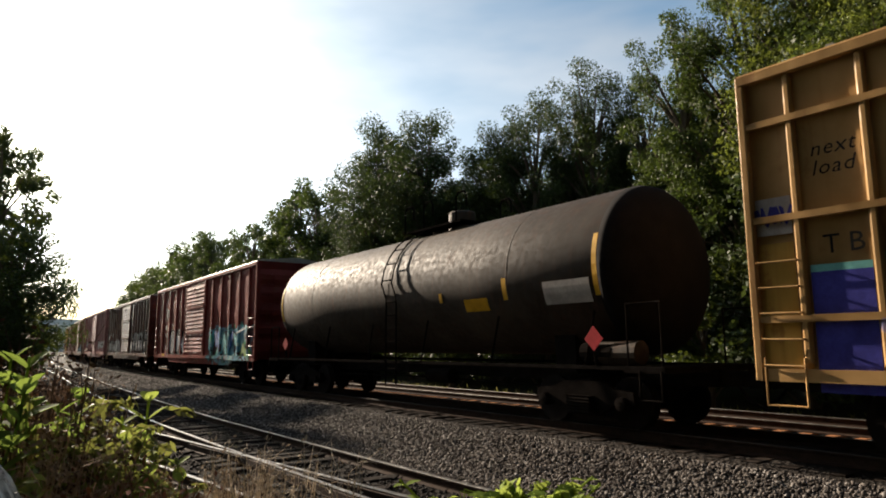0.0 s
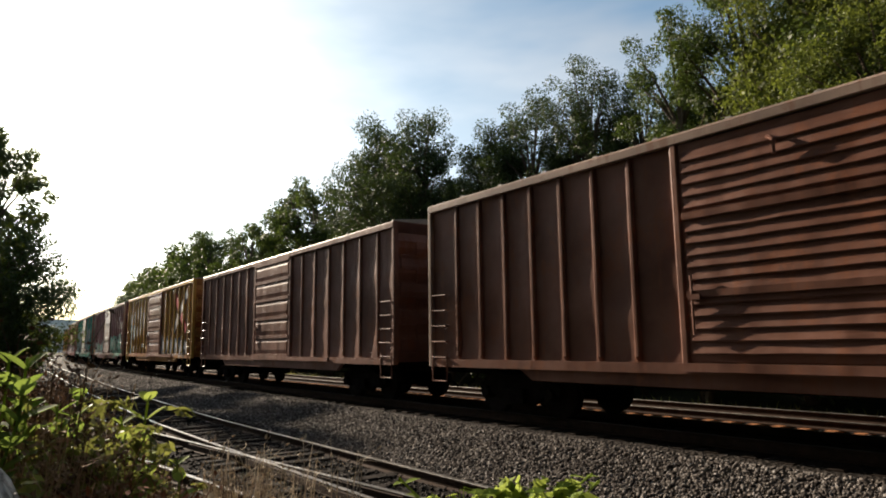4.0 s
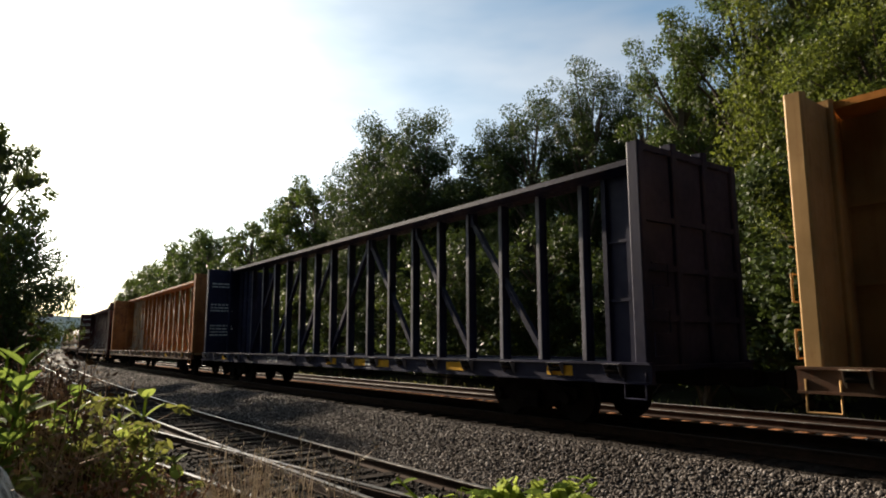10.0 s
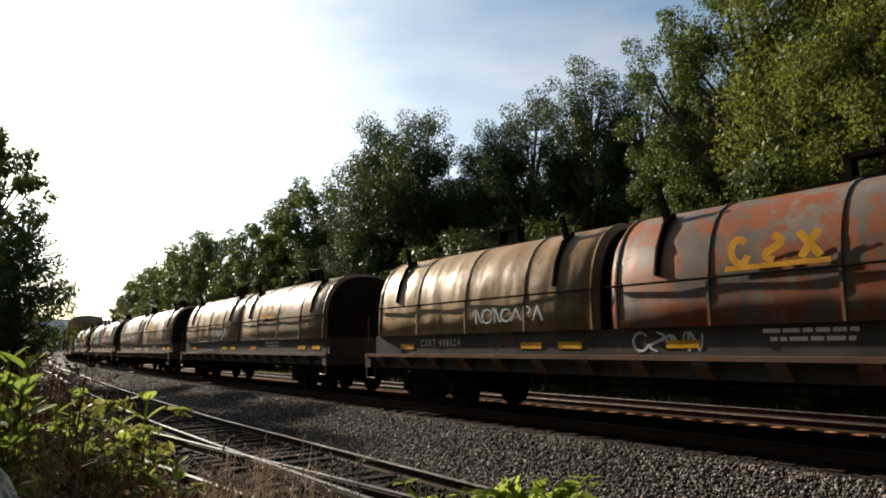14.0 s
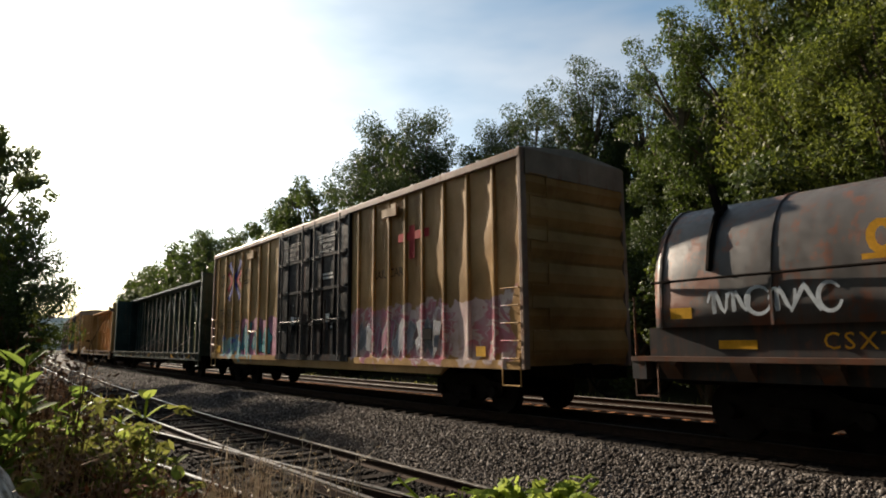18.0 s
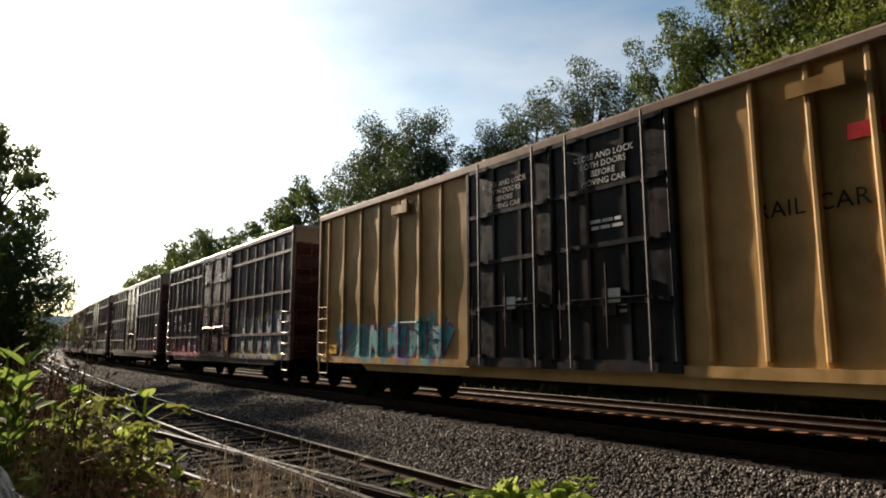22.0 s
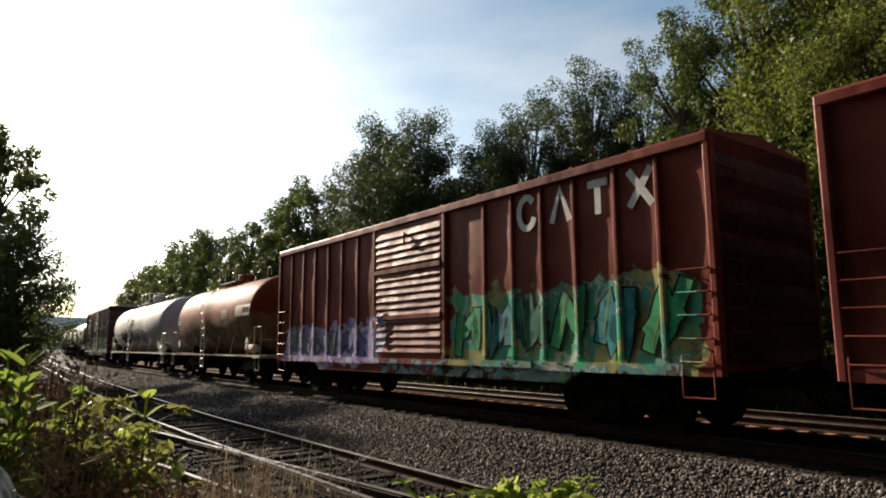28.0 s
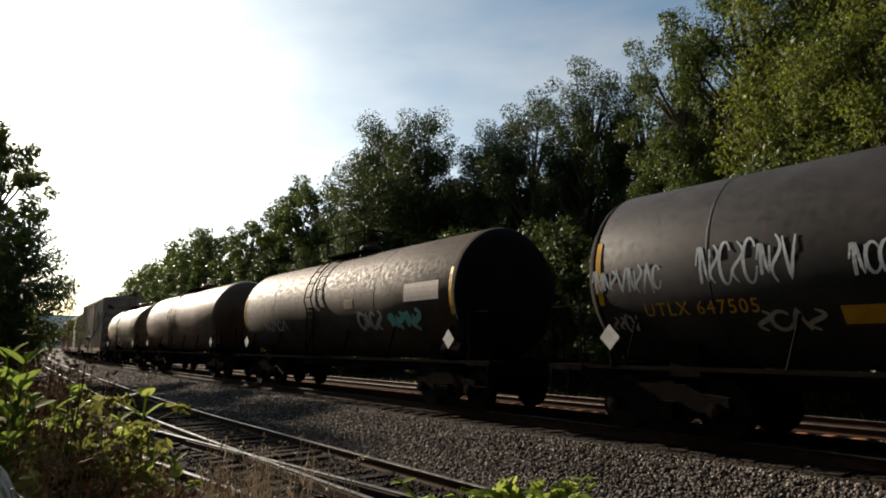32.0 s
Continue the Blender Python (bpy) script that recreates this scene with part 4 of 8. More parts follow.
    b = Build().disc_x([(top - 0.1, 0.28), (top + 0.12, 0.28), (top + 0.13, 0.31), (top + 0.17, 0.31), (top + 0.2, 0.2)], 18, cx=px - 0.55, axis="z")
    part("manway", b, steel, car)
    # placard in a holder near each end
    for sx in (-1, 1):
        x = sx * (h - 1.35)
        b = Build().path([(x, -1.4, 1.05), (x, -1.42, 1.3)], 0.03)
        part("placard_bracket", b, rail_mat, car)
        q = 0.2
        b = Build().loft([[(x, y, 1.3), (x + q, y, 1.5), (x, y, 1.72), (x - q, y, 1.5)] for y in (-1.45, -1.44)])
        part("placard", b, placard, car, "diamond hazard placard")
    b = Build().disc_x([(h - 1.3 - 0.4, 0.05), (h - 1.3 - 0.36, 0.16), (h - 1.3 + 0.3, 0.16), (h - 1.3 + 0.34, 0.05)], 14, cz=1.28)
    b.v = [(x - 0.1, y - 1.2, z) for x, y, z in b.v]
    part("brake_reservoir", b, rail_mat, car)
    if edge:
        for sx in (-1, 1):
            b = Build()
            x = sx * (hl - 0.66)
            ring = []
            for a in np.linspace(-0.35, 0.35, 7):
                y0, z0 = -(r + 0.003) * math.cos(a), cz + (r + 0.003) * math.sin(a)
                y1, z1 = -(r + 0.009) * math.cos(a), cz + (r + 0.009) * math.sin(a)
                ring.append([(x - 0.05, y0, z0), (x + 0.05, y0, z0), (x + 0.05, y1, z1), (x - 0.05, y1, z1)])
            b.loft(ring)
            part("reflector_strip", b, edge, car, "yellow reflective strip round the head")
    running_gear(car, L, h - 2.0)
    return car


def curved_patch(car, x0, x1, a0, a1, r, cz, material, name="decal", label="", lift=0.006, lines=0):
    """A sheet that follows the tank's side between two angles above the waist (degrees)."""
    b = Build()
    ring = []
    for a in np.linspace(radians(a0), radians(a1), 5):
        f = lambda rr: (-rr * math.cos(a), cz + rr * math.sin(a))
        (y0, z0), (y1, z1) = f(r + lift * 0.3), f(r + lift)
        ring.append([(x0, y0, z0), (x1, y0, z0), (x1, y1, z1), (x0, y1, z1)])
    b.loft(ring)
    return part(name, b, material, car, label)


def coilcar(label, L, top, hood_mats, body_mat, sill_mat, strip=SAFETY, band=None):
    car = thing("coil_car", label, "coil car", group="freight train")
    h = L / 2
    b = Build().box(-h + 0.2, h - 0.2, -1.3, 1.3, 0.85, 1.62)
    part("trough_body", b, body_mat, car)
    for y in (-1, 1):
        b = Build().box(-h, h, min(y * 1.3, y * 1.52), max(y * 1.3, y * 1.52), 1.12, 1.19)
        part("walkway", b, sill_mat, car)
        n = 14
        for i in range(n):
            x = -h + 0.5 + (L - 1.0) * i / (n - 1)
            bb = Build().hexa([(x - 0.02, y * 1.3, 0.86), (x + 0.25, y * 1.3, 0.86), (x + 0.25, y * 1.3, 1.12), (x - 0.02, y * 1.3, 1.12)],
                              [(x - 0.02, y * 1.49, 1.06), (x + 0.25, y * 1.49, 1.06), (x + 0.25, y * 1.49, 1.12), (x - 0.02, y * 1.49, 1.12)])
            part("walkway_bracket", bb, sill_mat, car) if y < 0 else None
    for i, (sx, hm) in enumerate(zip((-1, 1), hood_mats)):
        x0, x1 = (-h + 0.35, -0.12) if sx < 0 else (0.12, h - 0.35)
        arch = []
        for a in np.linspace(0, math.pi, 17):
            c, s = math.cos(a), math.sin(a)
            arch.append((-math.copysign(abs(c) ** 0.72, c) * 1.38, 1.98 + abs(s) ** 0.85 * (top - 1.98)))
        arch = [(-1.38, 1.62)] + arch + [(1.38, 1.62)]
        b = Build()
        xs = [x0, x0 + 0.12, x0 + (x1 - x0) * 0.25, x0 + (x1 - x0) * 0.5, x0 + (x1 - x0) * 0.75, x1 - 0.12, x1]
        sc = [0.96, 1.0, 1.0, 1.0, 1.0, 1.0, 0.96]
        b.loft([[(x, y * q, 1.62 + (z - 1.62) * q) for y, z in arch] for x, q in zip(xs, sc)])
        b.smooth = True
        hood = part("hood", b, hm, car, "removable arched steel hood")
        for fx in (0.02, 0.25, 0.5, 0.75, 0.98):
            x = x0 + (x1 - x0) * fx
            bb = Build()
            for (ya, za), (yb, zb) in zip(arch, arch[1:]):
                k = 1.012
                bb.hexa([(x - 0.02, ya, za), (x + 0.02, ya, za), (x + 0.02, yb, zb), (x - 0.02, yb, zb)],
                        [(x - 0.02, ya * k, 1.62 + (za - 1.62) * k), (x + 0.02, ya * k, 1.62 + (za - 1.62) * k), (x + 0.02, yb * k, 1.62 + (zb - 1.62) * k), (x - 0.02, yb * k, 1.62 + (zb - 1.62) * k)])
            part("hood_seam", bb, hm, hood)
        if band and sx < 0:
            part("end_band", Build().loft([[(x, y * q, 1.62 + (z - 1.62) * q) for y, z in arch] for x, q in ((x0 - 0.004, 0.968), (x0 + 0.12, 1.006), (x0 + 0.62, 1.006))], caps=False, closed=False), band, hood, "orange-yellow band round the end of the hood")
        # sheet added only at the end away from the sun, coloured as shade
        part("hood_end", Build().loft([[(x, y * 0.955, 1.62 + (z - 1.62) * 0.955) for y, z in arch] for x in (x1 + 0.002, x1 + 0.02)]), SHADE_CAP, hood, "end sheet of the hood, darkened as shade")
        part("hood_rail", Build().path([(x, -1.41 - 0.02 * (i % 2), 2.3) for i, x in enumerate(np.linspace(x0, x1, 9))], 0.02, 5), STEEL, hood, "thin tie rod along the hood")
        for fx in (0.13, 0.86):
            x = x0 + (x1 - x0) * fx
            for sy in (-1, 1):
                # a bar that lies down the curve, with an upright horn at its head
                bb = Build().path([(x, sy * 1.36, 2.42), (x, sy * 1.27, 2.85), (x, sy * 1.06, top - 0.3), (x, sy * 0.8, top - 0.12)], 0.05, 6)
                bb.hexa([(x - 0.05, sy * 0.95 - 0.05, top - 0.3), (x + 0.05, sy * 0.95 - 0.05, top - 0.3), (x + 0.05, sy * 0.95 + 0.05, top - 0.3), (x - 0.05, sy * 0.95 + 0.05, top - 0.3)],
                        [(x - 0.12, sy * 1.0 - 0.04, top + 0.2), (x - 0.04, sy * 1.0 - 0.04, top + 0.2), (x - 0.04, sy * 1.0 + 0.04, top + 0.2), (x - 0.12, sy * 1.0 + 0.04, top + 0.2)])
                part("stacking_bracket", bb, STEEL, hood)
        xm = (x0 + x1) / 2
        bb = Build()
        for d in (-0.28, 0.28):
            bb.box(xm + d - 0.05, xm + d + 0.05, -0.12, 0.12, top - 0.08, top + 0.42)
        bb.box(xm - 0.33, xm + 0.33, -0.12, 0.12, top + 0.38, top + 0.46)
        bb.box(xm - 0.7, xm + 0.7, -0.4, 0.4, top - 0.1, top + 0.04)
        part("lifting_bail", bb, STEEL, hood)
        for x in (x0 + 1.0, xm + 1.6, x1 - 1.0):
            part("reflector", Build().box(x, x + 0.55, -1.312, -1.3, 1.3, 1.42), strip, car)
    for sx in (-1, 1):
        b = Build()
        xx = sx * (h - 0.05)
        b.path([(xx, -1.48, 1.19), (xx, -1.48, 0.6), (xx - sx * 0.4, -1.48, 0.6), (xx - sx * 0.4, -1.48, 1.19)], 0.018)
        b.path([(xx, -1.45, 1.19), (xx, -1.45, 2.1)], 0.018)
        part("step", b, sill_mat, car)
        part("end_sill", Build().box(min(sx * (h - 0.25), sx * h), max(sx * (h - 0.25), sx * h), -1.5, 1.5, 0.85, 1.15), body_mat, car)
    running_gear(car, L, h - 2.2)
    return car


def centerbeam(label, L, top, mat, deck_mat, plate=1.9, plate_mat=None, cables=True, vee=2, strip=SAFETY, end_mat=None, cable_seed=1, flip=False, sill_mat=None, col_face=None, clear=(99, 99)):
    car = thing("centerbeam_car", label, "centerbeam car", group="freight train")
    plate_mat, end_mat = plate_mat or mat, end_mat or mat
    h = L / 2
    part("deck", Build().box(-h, h, -1.42, 1.42, 0.98, 1.06), deck_mat, car)
    for y in (-1, 1):
        sill = part("side_sill", Build().box(-h, h, min(y * 1.36, y * 1.45), max(y * 1.36, y * 1.45), 0.8, 1.07), sill_mat or deck_mat, car)
        for za, zb, out in ((1.07, 1.105, 1.5), (0.775, 0.81, 1.485)):
            part("sill_flange", Build().box(-h, h, min(y * 1.34, y * out), max(y * 1.34, y * out), za, zb), sill_mat or deck_mat, sill)
    n = 18
    # winch plates share the paler flange tone for their light edges
    face = col_face or deck_mat
    for i in range(n):
        x = -h + 0.7 + (L - 1.4) * i / (n - 1)
        if clear[0] < x < clear[1]:
            continue
        w = part("winch", Build().path([(x - 0.13, -1.5, 0.97), (x + 0.13, -1.5, 0.97)], 0.042, 8), STEEL, car)
        for sx in (-0.14, 0.14):
            part("winch_plate", Build().hexa([(x + sx - 0.008, -1.45, 0.86), (x + sx + 0.008, -1.45, 0.86), (x + sx + 0.008, -1.45, 1.07), (x + sx - 0.008, -1.45, 1.07)],
                                             [(x + sx - 0.008, -1.5, 0.9), (x + sx + 0.008, -1.5, 0.9), (x + sx + 0.008, -1.57, 1.07), (x + sx - 0.008, -1.57, 1.07)]), face, w)
        part("winch_lip", Build().box(x - 0.17, x + 0.17, -1.575, -1.5, 1.07, 1.082), face, w)
    for x in (-h + 2.6, -h + 6.4, 0.4, h - 5.2, h - 2.2):
        if clear[0] - 0.6 < x < clear[1]:
            continue
        part("reflector", Build().box(x, x + 0.6, -1.458, -1.45, 0.86, 1.03), strip, car)
    # bulkheads at both ends
    for sx in (-1, 1):
        x = sx * (h - 0.2)
        bk = part("bulkhead", Build().box(x - 0.05, x + 0.05, -1.38, 1.38, 1.06, top - 0.1), end_mat, car)
        for y in (-1.36, -0.45, 0.45, 1.36):
            part("bulkhead_post", Build().vbox(x - 0.12, x + 0.12, y - 0.07, y + 0.07, 1.06, top - (0.1 if abs(y) > 1 else 0.0), 0.03), end_mat, bk)
        for z in (1.8, 2.6, 3.4, top - 0.18):
            part("bulkhead_rail", Build().box(x + sx * 0.05 - 0.05, x + sx * 0.05 + 0.05, -1.38, 1.38, z - 0.05, z + 0.05), end_mat, bk)
        b = Build().path([(sx * (h + 0.02), y, 1.2 + i * 0.36) for i in range(5) for y in ((-1.35, -0.95) if i % 2 else (-0.95, -1.35))], 0.014)
        part("end_ladder", b, end_mat, bk)
        b = Build().path([(sx * (h - 0.1), -1.46, 0.95), (sx * (h - 0.1), -1.46, 0.55), (sx * (h - 0.5), -1.46, 0.55), (sx * (h - 0.5), -1.46, 0.95)], 0.016)
        part("step", b, end_mat, bk)
        # solid sheet of the centre wall next to the bulkhead
        xa, xb = sorted((sx * (h - 0.25), sx * (h - plate)))
        pl = part("centre_sheet", Build().box(xa, xb, -0.06, 0.06, 1.06, top - 0.15), plate_mat, car)
        for f in ((0.2, 0.4, 0.6, 0.8, 1.0) if plate > 3 else (0.33, 0.66, 1.0)):
            xx = sx * (h - 0.25) + sx * (-1) * (plate - 0.25) * f
            part("sheet_post", Build().box(xx - 0.05, xx + 0.05, -0.13, 0.13, 1.06, top - 0.15), P_PEEL if plate > 3 else plate_mat, pl)
        for z in (2.2, 3.3):
            part("sheet_rail", Build().box(xa, xb, -0.1, 0.1, z - 0.03, z + 0.03), plate_mat, pl)
    # top chord, with turned-down edges
    b = Build()
    prof = [(-0.44, top - 0.13), (-0.44, top - 0.03), (-0.3, top), (0.3, top), (0.44, top - 0.03), (0.44, top - 0.13), (0.42, top - 0.13), (0.18, top - 0.2), (-0.18, top - 0.2), (-0.42, top - 0.13)]
    b.loft([[(x, y, z) for y, z in prof] for x in (-h + 0.3, h - 0.3)])
    part("top_chord", b, mat, car)
    pitch = 1.21
    cols = [x for x in (-h + 1.95 + pitch * i for i in range(16)) if abs(x) < h - plate + 0.1]
    for x in cols:
        b = Build()
        b.loft([[(x - 0.06, -0.095, z), (x - 0.05, -0.107, z), (x + 0.05, -0.107, z), (x + 0.06, -0.095, z), (x + 0.06, -0.08, z), (x + 0.03, -0.07, z), (x + 0.03, 0.07, z), (x + 0.06, 0.08, z), (x + 0.06, 0.107, z),
                 (x - 0.06, 0.107, z), (x - 0.06, 0.08, z), (x - 0.03, 0.07, z), (x - 0.03, -0.07, z), (x - 0.06, -0.08, z)] for z in (1.06, 1.2, top - 0.1)])
        col = part("column", b, mat, car)
        # light on the flange put into its colour, with peeling paint for P_PEEL
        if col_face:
            part("column_flange", Build().vbox(x - 0.052, x + 0.052, -0.12, -0.108, 1.08, top - 0.2, 0.008), col_face, col, "flange in a paler tone that stands for light")
    xs = cols
    for i in range(0, len(xs) - 2, vee):
        a, e = xs[i], xs[i + 2]
        left = (xs[i] + xs[i + 2]) / 2 < 0
        up = (a, e) if not left else (e, a)
        b = Build()
        p, q = Vector((up[0], 0, top - 0.25)), Vector((up[1], 0, 1.2))
        d = (q - p).normalized()
        w = Vector((d.z, 0, -d.x)) * 0.06
        b.hexa([p - w + Vector((0, -0.06, 0)), p + w + Vector((0, -0.06, 0)), p + w + Vector((0, 0.06, 0)), p - w + Vector((0, 0.06, 0))],
               [q - w + Vector((0, -0.06, 0)), q + w + Vector((0, -0.06, 0)), q + w + Vector((0, 0.06, 0)), q - w + Vector((0, 0.06, 0))])
        part("diagonal_brace", b, mat, car)
        g = Build().loft([[(up[0] - 0.16, y, top - 0.1), (up[0] + 0.16, y, top - 0.1), (up[0] + 0.1 + 0.1 * (1 if up[1] > up[0] else -1), y, top - 0.5), (up[0] - 0.1 + 0.1 * (1 if up[1] > up[0] else -1), y, top - 0.5)] for y in (-0.07, 0.07)])
        part("gusset", g, mat, car)
    if cables:
        rng = random.Random(cable_seed)
        for i, x in enumerate(cols):
            if rng.random() < 0.72:
                z = rng.choice((2.5, 2.55, 2.6)) + rng.uniform(-0.1, 0.1)
                e = min(h - 0.5, x + pitch * 1.9)
                pts = [Vector((x, -0.22, z)).lerp(Vector((e, -1.38, 1.1)), u) - Vector((0, 0, 0.12 * math.sin(math.pi * u))) for u in (0, 0.25, 0.5, 0.75, 1)]
                part("tie_down_cable", Build().path(pts, 0.009, 4), CABLE, car, "slack steel tie-down cable")
    running_gear(car, L, h - 3.0)
    return car


# ---- paints ----
BROWN_RUST = (0.17, 0.07, 0.04)
TEAL_G, BLUE_G, WHITE_G, GREEN_G = (0.05, 0.30, 0.33), (0.06, 0.14, 0.42), (0.55, 0.56, 0.55), (0.05, 0.42, 0.16)
BLACK_G, RED_G, PINK_G, PURPLE_G, YELLOW_G = (0.015, 0.015, 0.018), (0.42, 0.03, 0.04), (0.5, 0.16, 0.24), (0.22, 0.18, 0.48), (0.5, 0.42, 0.06)
P_TBOX_A = paint("buff_boxcar_paint", (0.42, 0.245, 0.09), wear=0.2, streak=0.35, tags=((-7.6, -1.5, 1.0, 2.75, (TEAL_G, (0.03, 0.07, 0.28), BLUE_G, (0.02, 0.04, 0.15)), BLACK_G, 4),))
P_RED_TAG = paint("red_oxide_paint", (0.22, 0.03, 0.022), wear=0.25, tags=((2.0, 7.3, 0.75, 2.25, (BLUE_G, TEAL_G, (0.25, 0.5, 0.6), GREEN_G), BLACK_G, 5),))
P_DARK_TAG = paint("dark_oxide_paint", (0.075, 0.027, 0.021), wear=0.35, tags=((1.6, 7.2, 1.25, 2.35, (WHITE_G, (0.3, 0.3, 0.3), (0.6, 0.6, 0.58)), BLACK_G, 6), (-7.2, -2.2, 1.1, 1.95, (WHITE_G, (0.22, 0.2, 0.2)), BLACK_G, 4)))
P_MAROON = paint("maroon_paint", (0.276, 0.1104, 0.108), wear=0.22, tags=((3.0, 7.0, 1.4, 1.9, (WHITE_G, (0.4, 0.4, 0.4)), BLACK_G, 4), (-6.8, -5.0, 1.5, 2.1, ((0.2, 0.2, 0.22), WHITE_G), BLACK_G, 2)))
P_BROWN_B = paint("brown_paint", (0.17, 0.075, 0.05), wear=0.4, tags=((1.6, 6.5, 0.95, 1.7, (TEAL_G, (0.3, 0.45, 0.5), WHITE_G), BLACK_G, 5),))
P_BROWN_C = paint("faded_brown_paint", (0.2, 0.1, 0.075), wear=0.35)
P_RAIL_Y = paint("faded_yellow_paint", (0.36, 0.16, 0.04), wear=0.62, tags=((1.0, 7.0, 1.0, 1.9, (WHITE_G, (0.3, 0.28, 0.26)), BLACK_G, 6),))
P_BKTY_G = paint("purple_brown_paint", (0.2, 0.075, 0.085), wear=0.25, tags=((1.8, 7.2, 0.85, 2.3, ((0.04, 0.25, 0.18), (0.06, 0.36, 0.27), (0.35, 0.5, 0.45)), BLACK_G, 5), (-7.3, -2.0, 1.0, 1.85, ((0.05, 0.3, 0.24), WHITE_G, (0.1, 0.3, 0.25)), BLACK_G, 5)))
# end wall paints darkened for the shade on ends facing away from the sun
P_SHADE_END = paint("sooty_oxide_end", (0.045, 0.013, 0.013), wear=0.1, dents=0.2)
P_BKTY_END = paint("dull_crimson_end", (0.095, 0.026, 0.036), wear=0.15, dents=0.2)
P_TEAL = paint("teal_paint", (0.035, 0.24, 0.2), rust=(0.2, 0.1, 0.07), wear=0.5, tags=((-7.4, 5.6, 1.0, 3.2, ((0.03, 0.2, 0.17), (0.2, 0.22, 0.26), (0.27, 0.28, 0.32), (0.14, 0.18, 0.2)), (0.14, 0.16, 0.17), 9),))
P_ROSE = paint("faded_maroon_paint", (0.2835, 0.1283, 0.1215), wear=0.3, tags=((-7.3, 5.2, 1.0, 1.85, ((0.2, 0.1, 0.1), (0.28, 0.24, 0.25), (0.3, 0.2, 0.19)), (0.36, 0.33, 0.33), 11),))
P_SILL_DK = paint("grimy_sill_paint", (0.085, 0.045, 0.026), wear=0.3, dents=0.0)
P_CB_ORANGE = paint("orange_buff_paint", (0.58, 0.23, 0.045), wear=0.22, dents=0.0)
P_CB_BUFF = paint("buff_sheet_paint", (0.47, 0.29, 0.12), wear=0.15, dents=0.3)
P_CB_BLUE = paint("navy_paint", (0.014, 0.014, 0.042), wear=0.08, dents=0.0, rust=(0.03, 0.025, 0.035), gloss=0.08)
P_CB_RUSTY = paint("rust_orange_paint", (0.36, 0.145, 0.045), wear=0.5, dents=0.0)
P_CB_RED = paint("dark_red_paint", (0.05, 0.014, 0.015), wear=0.2, dents=0.0, rust=(0.06, 0.03, 0.026), gloss=0.08)
P_CB_GREEN = paint("dark_green_paint", (0.016, 0.036, 0.03), wear=0.2, dents=0.0, rust=(0.09, 0.06, 0.04))
# pale copies of the car paints, standing for light on the columns
P_LIT_BLUE = paint("dusty_navy_paint", (0.22, 0.215, 0.245), wear=0.3, dents=0.0, rust=(0.06, 0.05, 0.06))
P_LIT_GREEN = paint("dusty_green_paint", (0.21, 0.21, 0.16), wear=0.35, dents=0.0, rust=(0.05, 0.06, 0.045))
P_PEEL = paint("peeling_pale_paint", (0.55, 0.47, 0.38), rust=(0.3, 0.12, 0.05), wear=0.55, dents=0.0, rough=0.6)
P_LIT_RED = paint("dusty_red_paint", (0.2, 0.17, 0.16), wear=0.3, dents=0.0, rust=(0.06, 0.04, 0.035))
P_CB_SHEET = paint("yellow_buff_sheet_paint", (0.72, 0.49, 0.19), wear=0.2, dents=0.3, rust=(0.3, 0.16, 0.06))
P_CB_YEL = paint("yellow_buff_paint", (0.5, 0.25, 0.06), wear=0.25, dents=0.0)
P_HOOD_A = paint("silver_rusty_hood", (0.25, 0.19, 0.115), gloss=0.08, rust=(0.17, 0.075, 0.04), wear=0.45, dents=0.5, rough=0.38)
P_HOOD_B = paint("grey_rusty_hood", (0.1368, 0.1224, 0.108), gloss=0.08, rust=(0.17, 0.065, 0.035), wear=0.8, dents=0.3, rough=0.4)
P_HOOD_C = paint("buff_hood", (0.29, 0.2, 0.11), gloss=0.08, rust=(0.2, 0.1, 0.05), wear=0.35, dents=1.0, rough=0.35)
P_HOOD_D = paint("slate_hood", (0.09, 0.0863, 0.0863), gloss=0.18, rust=(0.15, 0.055, 0.03), wear=0.48, dents=0.4, rough=0.4)
P_COIL = paint("coil_car_slate", (0.05, 0.05, 0.052), wear=0.25, dents=0.0)
P_COIL_SILL = paint("coil_car_sill", (0.13, 0.08, 0.06), wear=0.4, dents=0.0)
P_TBOX_B = paint("buff_boxcar_side", (0.43, 0.26, 0.1), wear=0.14, streak=0.3, tags=((2.2, 9.0, 1.0, 2.35, ((0.5, 0.4, 0.38), (0.35, 0.25, 0.32), PINK_G, (0.45, 0.4, 0.42)), (0.6, 0.5, 0.5), 6), (-8.2, -4.6, 1.0, 1.75, (TEAL_G, (0.25, 0.5, 0.55)), BLUE_G, 3)))
P_TBOX_C = paint("buff_boxcar_side_tagged", (0.44, 0.27, 0.105), wear=0.12, streak=0.3, tags=((-8.3, -3.2, 1.0, 1.95, ((0.06, 0.36, 0.35), TEAL_G, BLUE_G), (0.15, 0.1, 0.3), 4),))
P_PLUG_BLK = paint("black_plug_door", (0.012, 0.013, 0.016), wear=0.06, dents=0.25, rough=0.35, gloss=0.04)
P_PLUM_DOOR = paint("wine_black_door", (0.055, 0.03, 0.033), rust=(0.075, 0.014, 0.016), wear=0.4, dents=0.3, rough=0.3, gloss=0.16)
P_DOOR_BR = paint("dull_brown_door", (0.13, 0.065, 0.05), rust=(0.2, 0.1, 0.06), wear=0.5)
P_TEAL_DOOR = paint("rusty_teal_door", (0.05, 0.15, 0.12), rust=(0.15, 0.09, 0.065), wear=0.85, dents=0.2)
